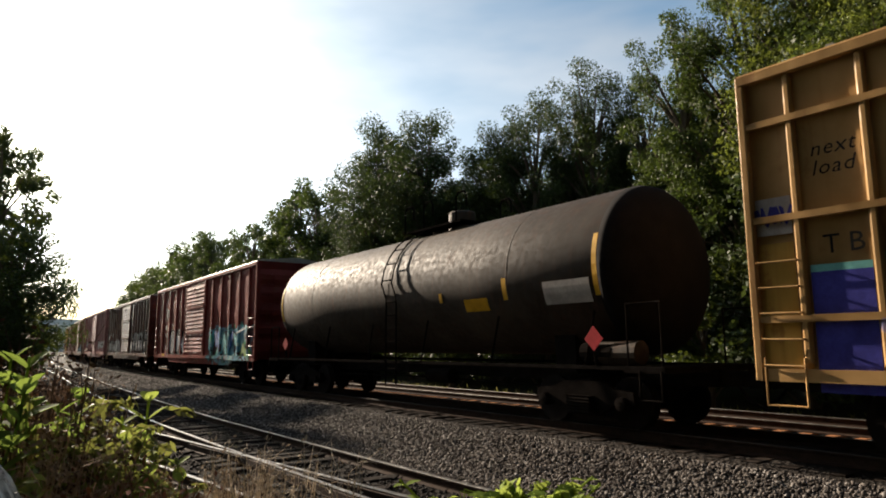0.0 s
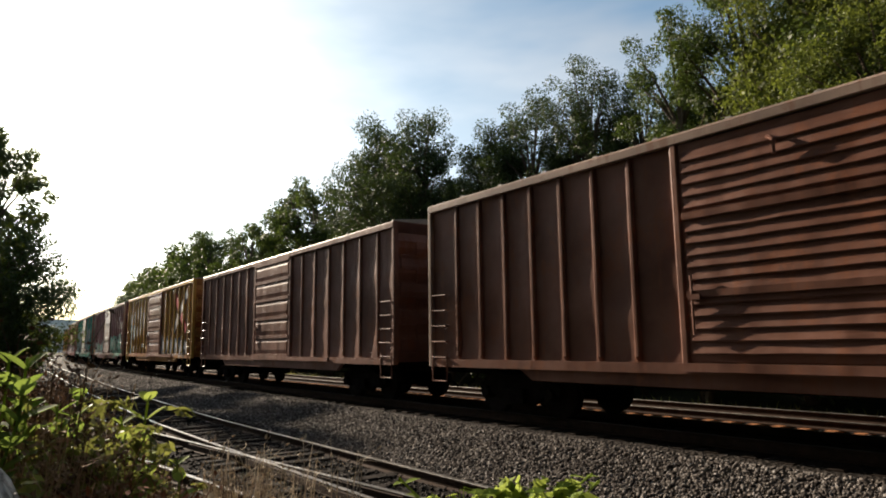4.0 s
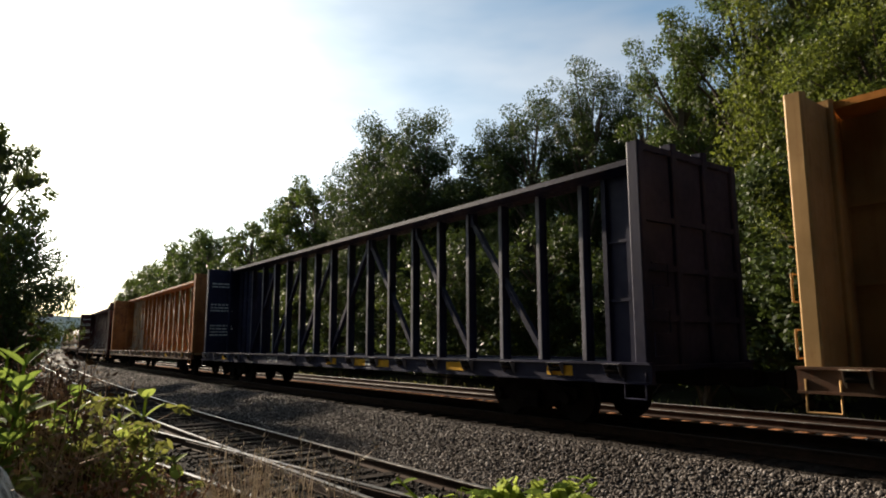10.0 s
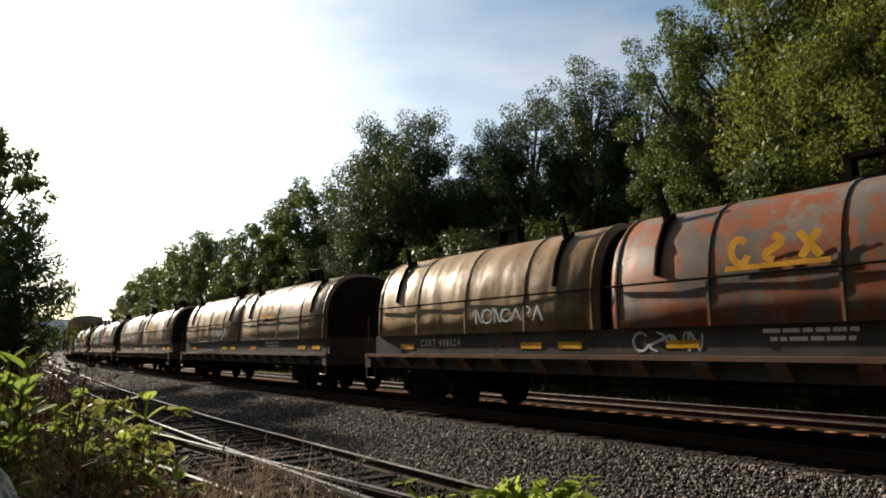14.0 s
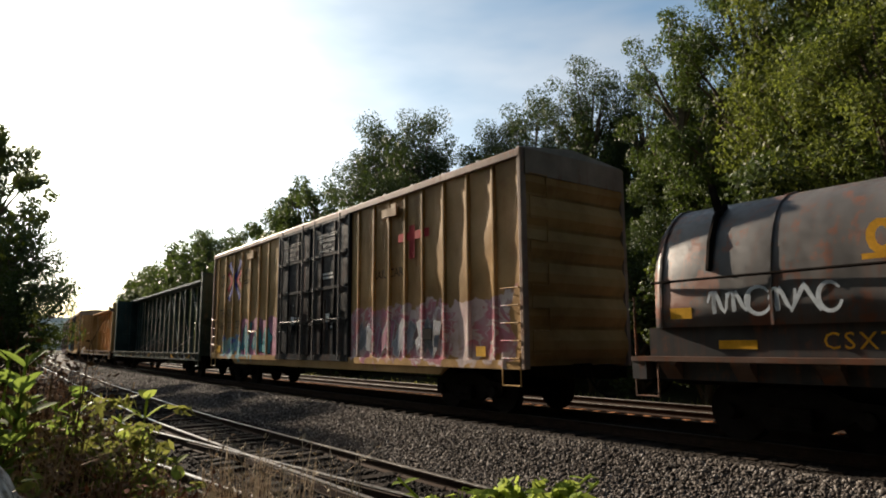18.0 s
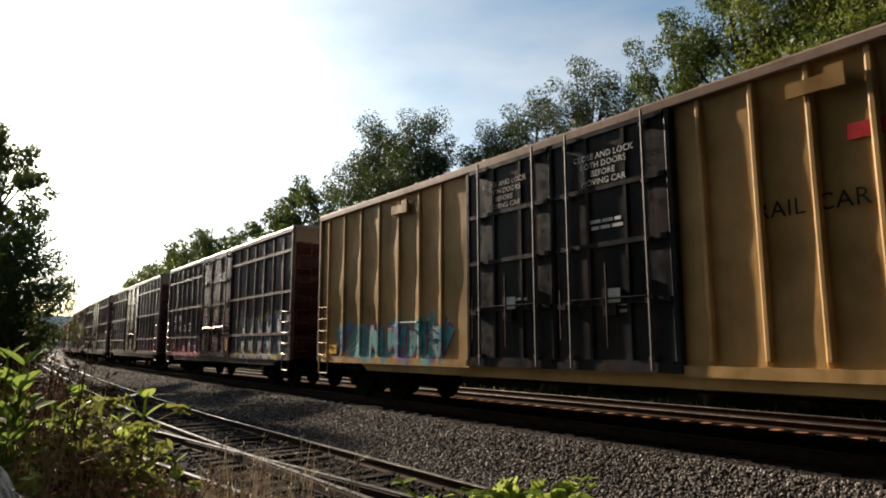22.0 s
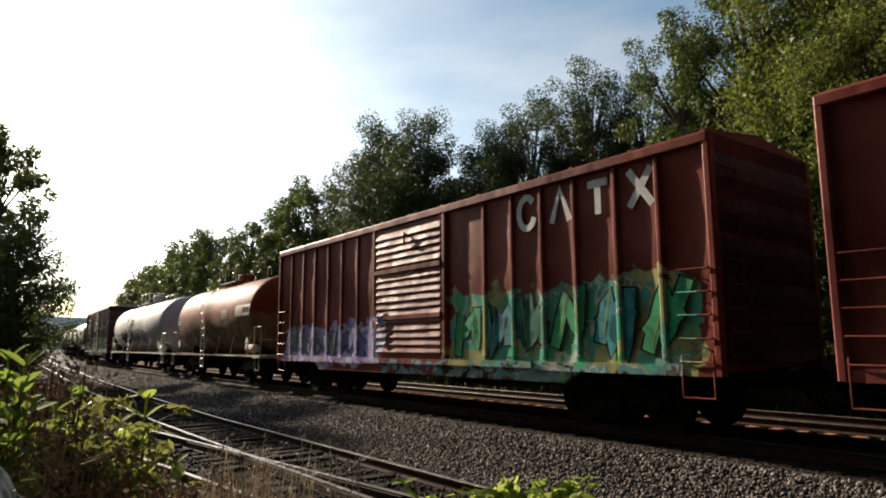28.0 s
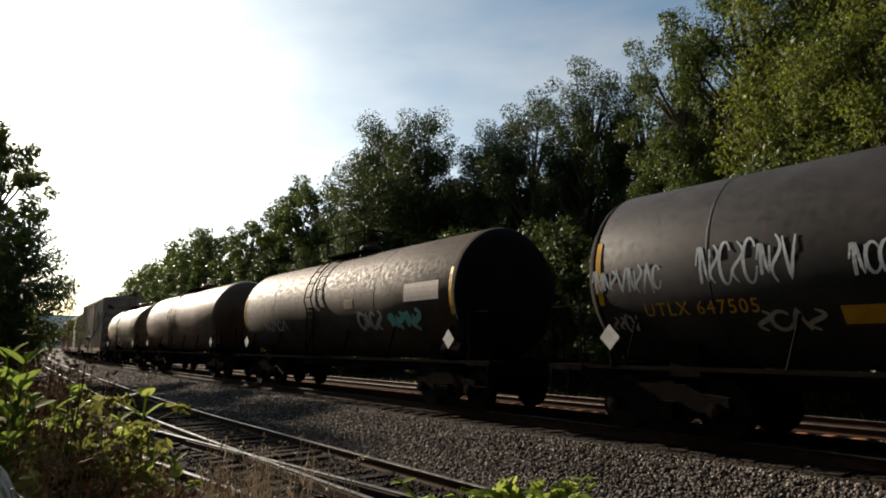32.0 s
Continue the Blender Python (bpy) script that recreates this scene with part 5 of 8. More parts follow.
FADED = plain("faded_emblem_grey", (0.2, 0.185, 0.175), 0.7, 0.0, 0.35, 2.0, gloss=0.05)
P_COER_A = paint("dark_plum_paint", (0.075, 0.045, 0.05), gloss=0.2, wear=0.16, rough=0.35, dents=0.35, tags=((2.4, 8.0, 0.95, 2.5, ((0.2, 0.2, 0.24), (0.4, 0.4, 0.46), (0.1, 0.08, 0.09)), YELLOW_G, 5), (-7.4, -2.0, 0.9, 1.65, ((0.35, 0.03, 0.06), PINK_G, (0.1, 0.03, 0.04)), RED_G, 5)))
P_COER_B = paint("dark_plum_paint_b", (0.075, 0.045, 0.05), gloss=0.2, wear=0.12, rough=0.35, dents=0.35, tags=((3.4, 7.4, 1.2, 1.9, ((0.1, 0.07, 0.07), (0.35, 0.32, 0.32)), RED_G, 4),))
P_COER_C = paint("dark_plum_paint_c", (0.075, 0.045, 0.05), gloss=0.2, wear=0.12, rough=0.35, dents=0.3, tags=((2.2, 7.2, 0.95, 2.3, ((0.04, 0.36, 0.13), (0.06, 0.42, 0.2), (0.08, 0.25, 0.35), PINK_G), BLACK_G, 5),))
# posts paler than the sheet, with their highlights put into the paint
P_COER_POST = paint("plum_posts", (0.12, 0.082, 0.086), gloss=0.2, wear=0.15, dents=0.0, rough=0.4)
P_CN = paint("grey_brown_paint", (0.132, 0.072, 0.06), wear=0.25, tags=((-7.2, -4.0, 1.0, 2.0, ((0.2, 0.26, 0.3), (0.16, 0.22, 0.28)), BLACK_G, 4),))
P_BROWN_D = paint("brown_paint_d", (0.17, 0.06, 0.045), wear=0.3, tags=((1.8, 6.8, 1.0, 1.9, (TEAL_G, (0.1, 0.4, 0.45), BLUE_G), BLACK_G, 4),))
P_MAROON_B = paint("deep_red_paint", (0.2, 0.042, 0.034), wear=0.25, tags=((4.2, 7.2, 1.1, 1.8, ((0.2, 0.05, 0.05), (0.4, 0.35, 0.33)), BLACK_G, 4), (-7.0, -3.0, 1.0, 1.5, ((0.2, 0.05, 0.05), WHITE_G), BLACK_G, 4)))
P_GATX = paint("bright_oxide_paint", (0.2, 0.034, 0.021), wear=0.18, tags=((1.4, 7.5, 0.75, 2.5, ((0.03, 0.24, 0.12), GREEN_G, (0.05, 0.38, 0.3), (0.14, 0.2, 0.12)), (0.35, 0.38, 0.16), 6), (-7.2, -1.2, 0.85, 1.95, ((0.22, 0.22, 0.45), PURPLE_G, (0.42, 0.42, 0.6), (0.3, 0.28, 0.5)), (0.6, 0.6, 0.7), 6), (-1.4, 7.0, 0.7, 1.02, (TEAL_G, (0.3, 0.35, 0.38)), BLACK_G, 7)))
P_WC = paint("wine_paint", (0.075, 0.03, 0.03), wear=0.25, tags=((-7.4, 7.2, 0.9, 2.05, ((0.02, 0.09, 0.09), (0.03, 0.13, 0.12), (0.05, 0.17, 0.15), (0.35, 0.36, 0.16)), (0.25, 0.27, 0.1), 11),))
P_TANK_BRN = paint("brown_black_tank", (0.05, 0.035, 0.024), gloss=0.1, wear=0.08, dents=0.015, rough=0.62, streak=0.3)
P_TANK_BLK = paint("black_tank", (0.018, 0.018, 0.02), gloss=0.14, wear=0.03, dents=0.01, rough=0.5, streak=0.2)


def rusty_tank():
    """Orange shell, the lower half under a ragged coat of buff-grey dust with dark leaks."""
    k = Nodes("rusty_orange_tank", 0.55)
    k.out.inputs["Specular IOR Level"].default_value = 0.03
    x, y, z = k.xyz()
    big, fine = k.noise(0.7, detail=5, rough=0.6), k.noise(10.0, detail=4)
    run = k.noise(1.0, k.scaled(5.0, 5.0, 0.4), detail=4)
    col = k.mix(k.ramp(big, (0.3, 0.0), (0.7, 1.0)), (0.1, 0.017, 0.007), (0.18, 0.038, 0.011))
    col = k.mix(k.ramp(run, (0.5, 0.0), (0.75, 0.4)), col, (0.2, 0.075, 0.03))
    level = k.math("ADD", z, k.math("MULTIPLY", k.math("SUBTRACT", k.noise(0.8, detail=5, rough=0.65), 0.5), 0.9))
    level = k.math("ADD", level, k.math("MULTIPLY", run, 0.5))
    dust = k.mix(k.ramp(k.noise(1.6, detail=5), (0.35, 0.0), (0.65, 1.0)), (0.1, 0.065, 0.037), (0.22, 0.16, 0.092))
    col = k.mix(k.ramp(k.math("MULTIPLY", k.math("SUBTRACT", 2.92, level), 3.5, True), (0.0, 0.0), (1.0, 0.9)), col, dust)
    col = k.mix(k.ramp(k.math("MULTIPLY", k.noise(2.3, detail=6, rough=0.7), run), (0.36, 0.0), (0.42, 0.8)), col, (0.04, 0.026, 0.02))
    k.bump(fine, 0.15, 0.01)
    return k.done(col, k.ramp(fine, (0.3, 0.45), (0.75, 0.75)))


P_TANK_RUST = rusty_tank()
P_TANK_WHITE = paint("white_tank", (0.4, 0.39, 0.38), gloss=0.1, rust=(0.34, 0.22, 0.13), wear=0.06, dents=0.015, rough=0.55, streak=0.3, grime=0.75)
P_TANK_TAN = paint("tan_tank", (0.255, 0.1762, 0.09), gloss=0.18, wear=0.15, dents=0.1)
P_TANK_UMB = paint("umber_tank", (0.12, 0.068, 0.04), gloss=0.18, wear=0.2, dents=0.1)
P_WHITE_RAIL = plain("white_handrail", (0.62, 0.6, 0.55), 0.5, 0.0, 0.25, 3.0)
P_PALE_BOX = paint("pale_grey_paint", (0.33, 0.27, 0.21), wear=0.25)
def spray(name, colour):
    """Patchy spray paint over rusty sheet."""
    k = Nodes(name, 0.65)
    k.out.inputs["Specular IOR Level"].default_value = 0.15
    a, b = k.noise(1.6, detail=4, rough=0.6, distort=0.8), k.noise(14.0, detail=3)
    col = k.mix(k.ramp(a, (0.36, 0.0), (0.62, 1.0)), tuple(c * 0.32 for c in colour), tuple(c * 0.82 for c in colour))
    col = k.mix(k.ramp(k.noise(1.0, k.scaled(7, 7, 0.5), detail=4), (0.55, 0.0), (0.75, 0.6)), col, (0.1, 0.05, 0.035))
    k.bump(b, 0.1, 0.01)
    return k.done(col)


G_TEAL, G_BLUE, G_GREEN, G_WHITE = spray("teal_graffiti", (0.05, 0.33, 0.38)), spray("blue_graffiti", (0.05, 0.16, 0.5)), spray("green_graffiti", (0.04, 0.42, 0.17)), spray("white_graffiti", (0.6, 0.61, 0.62))
G_DKGREEN, G_SILVER, G_PURPLE, G_RED = spray("dark_green_graffiti", (0.03, 0.22, 0.15)), spray("silver_graffiti", (0.36, 0.37, 0.42)), spray("purple_graffiti", (0.24, 0.2, 0.5)), spray("red_graffiti", (0.5, 0.04, 0.07))
G_PINK, G_AQUA, G_LIME = spray("pink_graffiti", (0.52, 0.2, 0.3)), spray("aqua_graffiti", (0.12, 0.5, 0.52)), spray("lime_graffiti", (0.3, 0.48, 0.08))
FADED_TEAL, SLATE_PATCH = spray("weathered_teal", (0.07, 0.2, 0.22)), spray("slate_spray", (0.11, 0.085, 0.075))
INK_BLUE, INK_RED, INK_GREY = plain("sign_blue", (0.02, 0.026, 0.17), 0.7, gloss=0.05), plain("sign_red", (0.34, 0.03, 0.035), 0.7, gloss=0.05), plain("faded_letter_grey", (0.36, 0.33, 0.31), 0.6)
SPRAY_SILVER, SPRAY_TEAL, SPRAY_BLUE, SPRAY_BLACK = plain("silver_spray", (0.48, 0.53, 0.58), 0.6, gloss=0.1), plain("teal_spray", (0.16, 0.42, 0.4), 0.5), plain("ink_blue_spray", (0.05, 0.05, 0.28), 0.5), plain("black_spray", (0.012, 0.012, 0.012), 0.8, gloss=0.03)
SIGN_YELLOW = plain("sign_yellow", (0.62, 0.32, 0.03), 0.5)
P_TRIM_Y = paint("yellow_trim", (0.5, 0.3, 0.06), wear=0.3, dents=0.0)
# pale tone stands for the highlight along the roof edges
P_TRIM_LT = paint("bleached_trim", (0.34, 0.25, 0.2), wear=0.3, dents=0.0)

# ---- the train, from the head ----
TRAIN = []


def couple(car, tail, head):
    TRAIN.append((car, (tail + head) / 2))


def even(a, b, n):
    return [a + (b - a) * i / (n - 1) for i in range(n)]


c = boxcar("tall buff hi-cube boxcar with blue and yellow spray painting", 18.55, 5.1, P_TBOX_A, [sg * (8.66 - 0.87 * i) for sg in (-1, 1) for i in range(7)], [(-2.4, 2.4, "plug")], hi=True, grid=(1.71, 3.02, 4.33), sill=(-6, 6, 0.72), door_mat=P_PLUG_BLK, rod_mat=ROD)
lettering("next", 0.27, BLACKP, c, -8.19, 3.75, y=-1.47, lean=0.25, spread=1.1)
lettering("load", 0.27, BLACKP, c, -8.2, 3.5, y=-1.47, lean=0.25, spread=1.1)
patch(c, -9.24, -8.74, 1.09, 2.7, P_TRIM_Y, "sprayed_panel", -1.464, "yellow sprayed field", 0.003)
patch(c, -8.56, -7.86, 0.8, 2.28, SPRAY_BLUE, "sprayed_panel", -1.464, "deep blue rolled paint", 0.003)
patch(c, -8.56, -7.86, 2.28, 2.37, SPRAY_TEAL, "sprayed_panel", -1.464, "teal rim of the paint", 0.003)
patch(c, -7.72, -7.0, 1.0, 2.45, G_GREEN, "sprayed_panel", -1.464, "bright green sprayed field", 0.003)
lettering("TB", 0.34, BLACKP, c, -8.15, 2.5, y=-1.47, spread=1.5)
lettering("64", 0.32, INK_GREY, c, -8.17, 2.05, y=-1.461, spread=1.4)
stencil(c, [(-8.02, 1.58, 0.45, 2)], y=-1.46)
patch(c, -8.3, -7.88, 0.98, 1.06, SAFETY, "reflector", -1.46)
stroke(c, [(-9.2, 3.06), (-8.74, 3.06)], 0.5, INK_GREY, "painted_disc", -1.462, "olive disc behind sprayed letters")
scribble(c, -9.24, -8.74, 2.92, 3.22, SPRAY_BLUE, 91, y=-1.468, w=0.05, n=4)
scribble(c, -9.15, -8.75, 1.75, 2.05, SPRAY_BLACK, 92, y=-1.46, w=0.04, n=3)
couple(c, -4.46, 14.09)

c = tankcar("dark brown-black tank car with a dull dusty shell", 15.51, 4.28, 1.53, P_TANK_BRN, head=SHADE_CAP, lx=0.1, placard=INK_RED, edge=SAFETY, hoops=True, dome=0.45)
_b = Build().disc_x([(-0.42, 0.06), (-0.38, 0.2), (0.38, 0.2), (0.42, 0.06)], 14, cz=1.27)
_b.v = [(x + 6.75, y - 1.15, z) for x, y, z in _b.v]
part("air_reservoir", _b, P_TANK_BRN, c)
curved_patch(c, 5.3, 6.4, -24, -8, 1.53, 2.75, INK_GREY, "data_panel", "grey panel of unreadable stencilled lines")
curved_patch(c, 2.95, 3.7, -25, -15, 1.53, 2.75, SAFETY, "yellow_notice")
curved_patch(c, 4.2, 4.32, -18, -2, 1.53, 2.75, SAFETY, "reflector")
curved_patch(c, 2.1, 2.2, -16, -8, 1.53, 2.75, SAFETY, "reflector")
couple(c, -21.44, -5.93)

R50 = even(-6.9, -2.6, 5)
c = boxcar("red oxide boxcar with blue, teal and green graffiti", 15.53, 4.5, P_RED_TAG, [-6.36, -4.94, -3.65, -2.58, 2.42, 3.62, 4.74, 5.85, 6.91], [(-1.73, 1.28, "slat")], trim=P_RED_TAG, post_w=0.17)
stroke(c, [(5.9, 1.95), (6.9, 2.1)], 0.07, WHITE, "spray_writing", -1.56)
piece(c, 2.0, 6.2, 1.15, 2.25, 5, (G_TEAL, G_BLUE, G_AQUA), SPRAY_BLACK, G_WHITE, 1)
piece(c, 6.0, 7.3, 0.98, 1.6, 1, (G_LIME,), SPRAY_BLACK, G_WHITE, 2)
piece(c, -5.2, -1.9, 1.02, 2.2, 4, (G_SILVER,), INK_GREY, G_WHITE, 3, halo=SPRAY_BLACK)
for _t, _x, _z in (("BK", -5.62, 2.32), ("TY", -4.3, 2.35), ("152", -5.58, 1.95), ("697", -4.32, 1.98)):
    lettering(_t, 0.34, WHITE, c, _x, _z, y=-1.464, spread=1.1)
scribble(c, -6.0, -5.2, 2.7, 3.5, INK_GREY, 93, y=-1.462, w=0.03, n=3)
scribble(c, -5.9, -4.3, 1.25, 1.6, INK_GREY, 94, y=-1.462, w=0.03, n=5)
patch(c, -6.1, -5.5, 1.0, 1.12, SAFETY, "reflector", -1.525)
couple(c, -38.19, -22.66)
c = boxcar("dark brown boxcar with a louvred door and white sprayed letters", 15.6, 4.42, P_DARK_TAG, [-6.7, -5.8, -4.95, -4.15, -3.35, -2.5, 2.58, 3.45, 4.3, 5.16, 6.0, 6.85], [(-1.61, 1.38, "slat")])
for _t, _x, _z in (("BK", -6.05, 2.2), ("TY", -5.33, 2.2), ("153", -6.05, 1.72), ("161", -5.33, 1.72)):
    lettering(_t, 0.38, WHITE, c, _x, _z, y=-1.464, spread=1.15)
stencil(c, [(-6.0, 1.5, 0.6, 3)])
scribble(c, -7.45, -6.8, 2.05, 2.3, G_WHITE, 95, y=-1.462, w=0.09, n=3)
scribble(c, -7.45, -6.8, 1.2, 1.9, INK_GREY, 96, y=-1.462, w=0.06, n=3)
patch(c, -5.4, -4.2, 1.35, 1.6, G_WHITE, "repaint_patch", -1.462, "chalky white repainted strip", 0.003)
patch(c, -4.0, -3.4, 1.1, 2.05, G_WHITE, "repaint_patch", -1.462, "chalky white repainted patch", 0.003)
piece(c, 1.9, 7.0, 1.15, 1.95, 8, (G_SILVER, G_WHITE), P_DARK_TAG, G_WHITE, 4)
piece(c, -3.3, -2.2, 1.1, 1.9, 2, (G_SILVER, G_WHITE), SPRAY_BLACK, G_WHITE, 5)
couple(c, -55.77, -40.15)
c = boxcar("maroon boxcar with ribbed louvred door and faded markings", 15.69, 4.5, P_MAROON, [-7.09, -5.92, -4.88, -3.78, -2.65, 2.31, 3.4, 4.6, 5.8, 7.0], [(-1.74, 1.25, "slat")], trim=P_MAROON, post_w=0.17)
stencil(c, [(-2.3, 2.7, 0.7, 3), (-2.3, 2.2, 0.6, 2)])
patch(c, 2.0, 2.15, 1.25, 1.85, SAFETY, "reflector")
patch(c, -4.2, -4.1, 1.4, 1.8, SAFETY, "reflector")
scribble(c, -6.7, -5.6, 2.1, 2.5, INK_GREY, 97, y=-1.462, w=0.03, n=4)
patch(c, -5.0, -4.1, 1.75, 1.95, G_SILVER, "repaint_patch", -1.462, "pale smear of paint", 0.003)
lettering("LOVE", 0.26, INK_GREY, c, 3.3, 0.78, y=-1.485)
lettering("IT", 0.4, WHITE, c, -6.4, 2.2, spread=1.4)
couple(c, -73.12, -57.43)
c = boxcar("brown boxcar with a bleached louvred door and pale teal graffiti", 15.65, 4.5, P_BROWN_B, even(-6.9, -2.4, 7) + even(2.4, 7.0, 7), [(-1.5, 1.46, "slat")], trim=P_TRIM_LT, end_mat=P_SHADE_END)
piece(c, 1.6, 6.3, 1.0, 1.75, 5, (G_AQUA, G_WHITE), SPRAY_BLACK, G_WHITE, 6)
scribble(c, 6.7, 7.4, 2.7, 3.5, INK_GREY, 98, y=-1.462, w=0.04, n=3)
scribble(c, 5.9, 7.3, 1.95, 2.15, INK_GREY, 99, y=-1.462, w=0.025, n=5)
patch(c, 6.3, 6.8, 1.12, 1.35, SAFETY, "reflector")
couple(c, -90.78, -75.13)
c = boxcar("plain dark brown boxcar with ribbed sides", 15.6, 4.42, P_BROWN_C, even(-6.9, -2.4, 6) + even(2.4, 7.0, 6), [(-1.5, 1.5, "panel")])
couple(c, -107.9, -92.3)
c = boxcar("faded yellow boxcar with a grey weathered door and grey graffiti", 15.7, 4.52, P_RAIL_Y, [-7.19, -6.34, -5.47, -4.56, -3.7, -2.75, 2.5, 3.4, 4.3, 5.2, 6.1, 7.05], [(-1.6, 1.4, "panel")], trim=P_TRIM_Y, door_mat=P_BROWN_C, post_w=0.14, post_mat=P_TRIM_Y)
for _t, _p in (("RB", -6.78), ("OX", -5.9)):
    lettering(_t, 0.4, WHITE, c, _p, 2.42, spread=1.2, y=-1.47)
for _t, _p in (("38", -6.72), ("169", -5.9)):
    lettering(_t, 0.36, WHITE, c, _p, 2.02, spread=1.1, y=-1.47)
patch(c, -7.1, -6.42, 2.85, 3.5, INK_GREY, "repaint_patch", -1.46, "pale repainted square")
for _z0, _z1, _m in ((2.5, 2.83, G_TEAL), (1.95, 2.47, FADED_TEAL), (1.62, 1.93, INK_GREY), (1.1, 1.6, FADED_TEAL)):
    patch(c, -7.1, -6.42, _z0, _z1, _m, "repaint_patch", -1.46, "weathered blue-green repainted square")
stencil(c, [(-6.75, 3.3, 0.5, 1), (-6.75, 1.85, 0.5, 2), (-6.75, 1.3, 0.5, 1), (-5.9, 1.45, 0.55, 3), (-4.9, 1.35, 0.5, 1)], seed=4)
for _x, _w, _z0, _z1 in ((-6.15, 0.35, 2.95, 3.6), (-5.3, 0.6, 3.2, 3.75), (-4.45, 0.6, 3.1, 3.9), (-4.3, 0.45, 2.2, 3.0), (-3.5, 0.6, 2.6, 3.5), (-5.25, 0.5, 2.1, 2.7)):
    patch(c, _x, _x + _w, _z0, _z1, SLATE_PATCH, "repaint_patch", -1.459, "slate paint showing through the yellow", 0.002)
patch(c, -6.26, -5.55, 1.95, 2.83, FADED_TEAL, "repaint_patch", -1.46, "blue-green repainted square")
for _p in ([(4.2, 2.2), (6.6, 4.0)], [(4.2, 4.0), (6.6, 2.2)]):
    stroke(c, _p, 0.4, INK_GREY if _p[0][1] < 3 else INK_RED, "sign_arrow", -1.466, "broad arrow of a painted cross emblem")
stencil(c, [(-3.2, 1.6, 0.9, 2), (-2.0, 1.4, 0.8, 1)])
patch(c, -0.5 - 1.3, -1.7, 1.2, 1.7, SAFETY, "reflector", -1.535)
piece(c, 1.0, 7.0, 1.05, 1.95, 7, (G_SILVER,), SPRAY_BLACK, G_WHITE, 7)
couple(c, -125.21, -109.51)
c = boxcar("purple-brown boxcar with green block graffiti along the foot", 15.51, 4.5, P_BKTY_G, [-6.4, -5.39, -4.39, -3.37, -2.39, 2.54, 3.46, 4.33, 5.2, 6.11, 6.95], [(-1.52, 1.37, "slat")], trim=P_TRIM_LT, door_mat=P_DOOR_BR, end_mat=P_BKTY_END)
scribble(c, 6.3, 7.3, 2.7, 3.2, INK_GREY, 3, w=0.035, n=5)
patch(c, 7.1, 7.55, 1.3, 1.5, SAFETY, "reflector")
stencil(c, [(6.5, 2.0, 0.8, 3)])
piece(c, 1.6, 6.8, 1.05, 2.35, 5, (G_DKGREEN,), G_AQUA, G_WHITE, 8)
for _t, _x, _z in (("BK", -5.7, 2.05), ("TY", -4.85, 2.05), ("152", -5.65, 1.72), ("711", -4.85, 1.72)):
    lettering(_t, 0.32, INK_GREY, c, _x, _z, y=-1.47, spread=1.1)
patch(c, -7.2, -6.7, 1.15, 1.32, SAFETY, "reflector", -1.51)
scribble(c, -0.3, 1.1, 1.95, 2.35, INK_GREY, 90, y=-1.58, w=0.07, n=5)
piece(c, -5.4, -2.2, 1.05, 2.15, 4, (G_DKGREEN, G_AQUA), SPRAY_BLACK, G_WHITE, 9)
couple(c, -142.42, -126.91)
c = boxcar("weathered teal boxcar with a bleached rusty louvred door", 15.69, 4.5, P_TEAL, [-6.73, -5.9, -5.03, -4.33, -3.56, -2.91, -2.16, 2.31, 3.21, 3.94, 4.69, 5.44, 6.1, 6.84], [(-1.43, 1.38, "slat")], trim=P_BROWN_C, door_mat=P_TEAL_DOOR, end_mat=P_TEAL, post_mat=P_TEAL)
patch(c, 7.0, 7.5, 1.35, 1.6, plain("orange_notice", (0.45, 0.14, 0.03), 0.5), "notice")
couple(c, -159.93, -144.24)
c = boxcar("faded maroon boxcar with a dented panel door and spray outlines", 15.56, 4.45, P_ROSE, [-6.63, -5.79, -4.97, -4.14, -3.37, -2.51, 2.62, 3.49, 4.33, 5.14, 5.99, 6.87], [(-1.52, 1.46, "panel")], trim=P_ROSE)
scribble(c, 7.0, 7.45, 2.95, 3.2, INK_GREY, 7, w=0.025, n=4)
scribble(c, 7.05, 7.4, 2.62, 2.85, INK_GREY, 8, w=0.025, n=4)
scribble(c, 6.95, 7.45, 2.3, 2.52, INK_GREY, 9, w=0.025, n=5)
for _t, _x, _z in (("BK", -6.2, 2.25), ("TY", -5.35, 2.25), ("152", -6.2, 1.88), ("318", -5.35, 1.88)):
    lettering(_t, 0.36, WHITE, c, _x, _z, y=-1.464, spread=1.1)
piece(c, -4.9, -2.2, 0.95, 2.1, 3, (G_SILVER,), SPRAY_BLACK, G_WHITE, 19, thick=0.42)
patch(c, 5.5, 6.0, 1.35, 1.65, WHITE, "label_frame")
patch(c, 5.53, 5.97, 1.38, 1.62, BLACKP, "label", -1.51)
patch(c, 4.1, 4.2, 1.3, 1.65, SAFETY, "reflector")
couple(c, -177.32, -161.76)
c = centerbeam("orange-buff centerbeam lumber car, empty, with slack cables", 22.5, 4.74, P_CB_ORANGE, P_CB_ORANGE, end_mat=P_CB_BUFF, plate_mat=P_CB_BUFF, cable_seed=2, sill_mat=P_SILL_DK, col_face=P_PEEL)
patch(c, 1.2, 1.75, 0.815, 1.065, WHITE, "label_frame", -1.451)
patch(c, 1.23, 1.72, 0.84, 1.04, BLACKP, "label", -1.458)
couple(c, -201.5, -179.0)
c = centerbeam("navy blue centerbeam lumber car, empty", 22.6, 4.74, P_CB_BLUE, P_CB_BLUE, cables=False, clear=(-4.6, -2.6), col_face=P_LIT_BLUE)
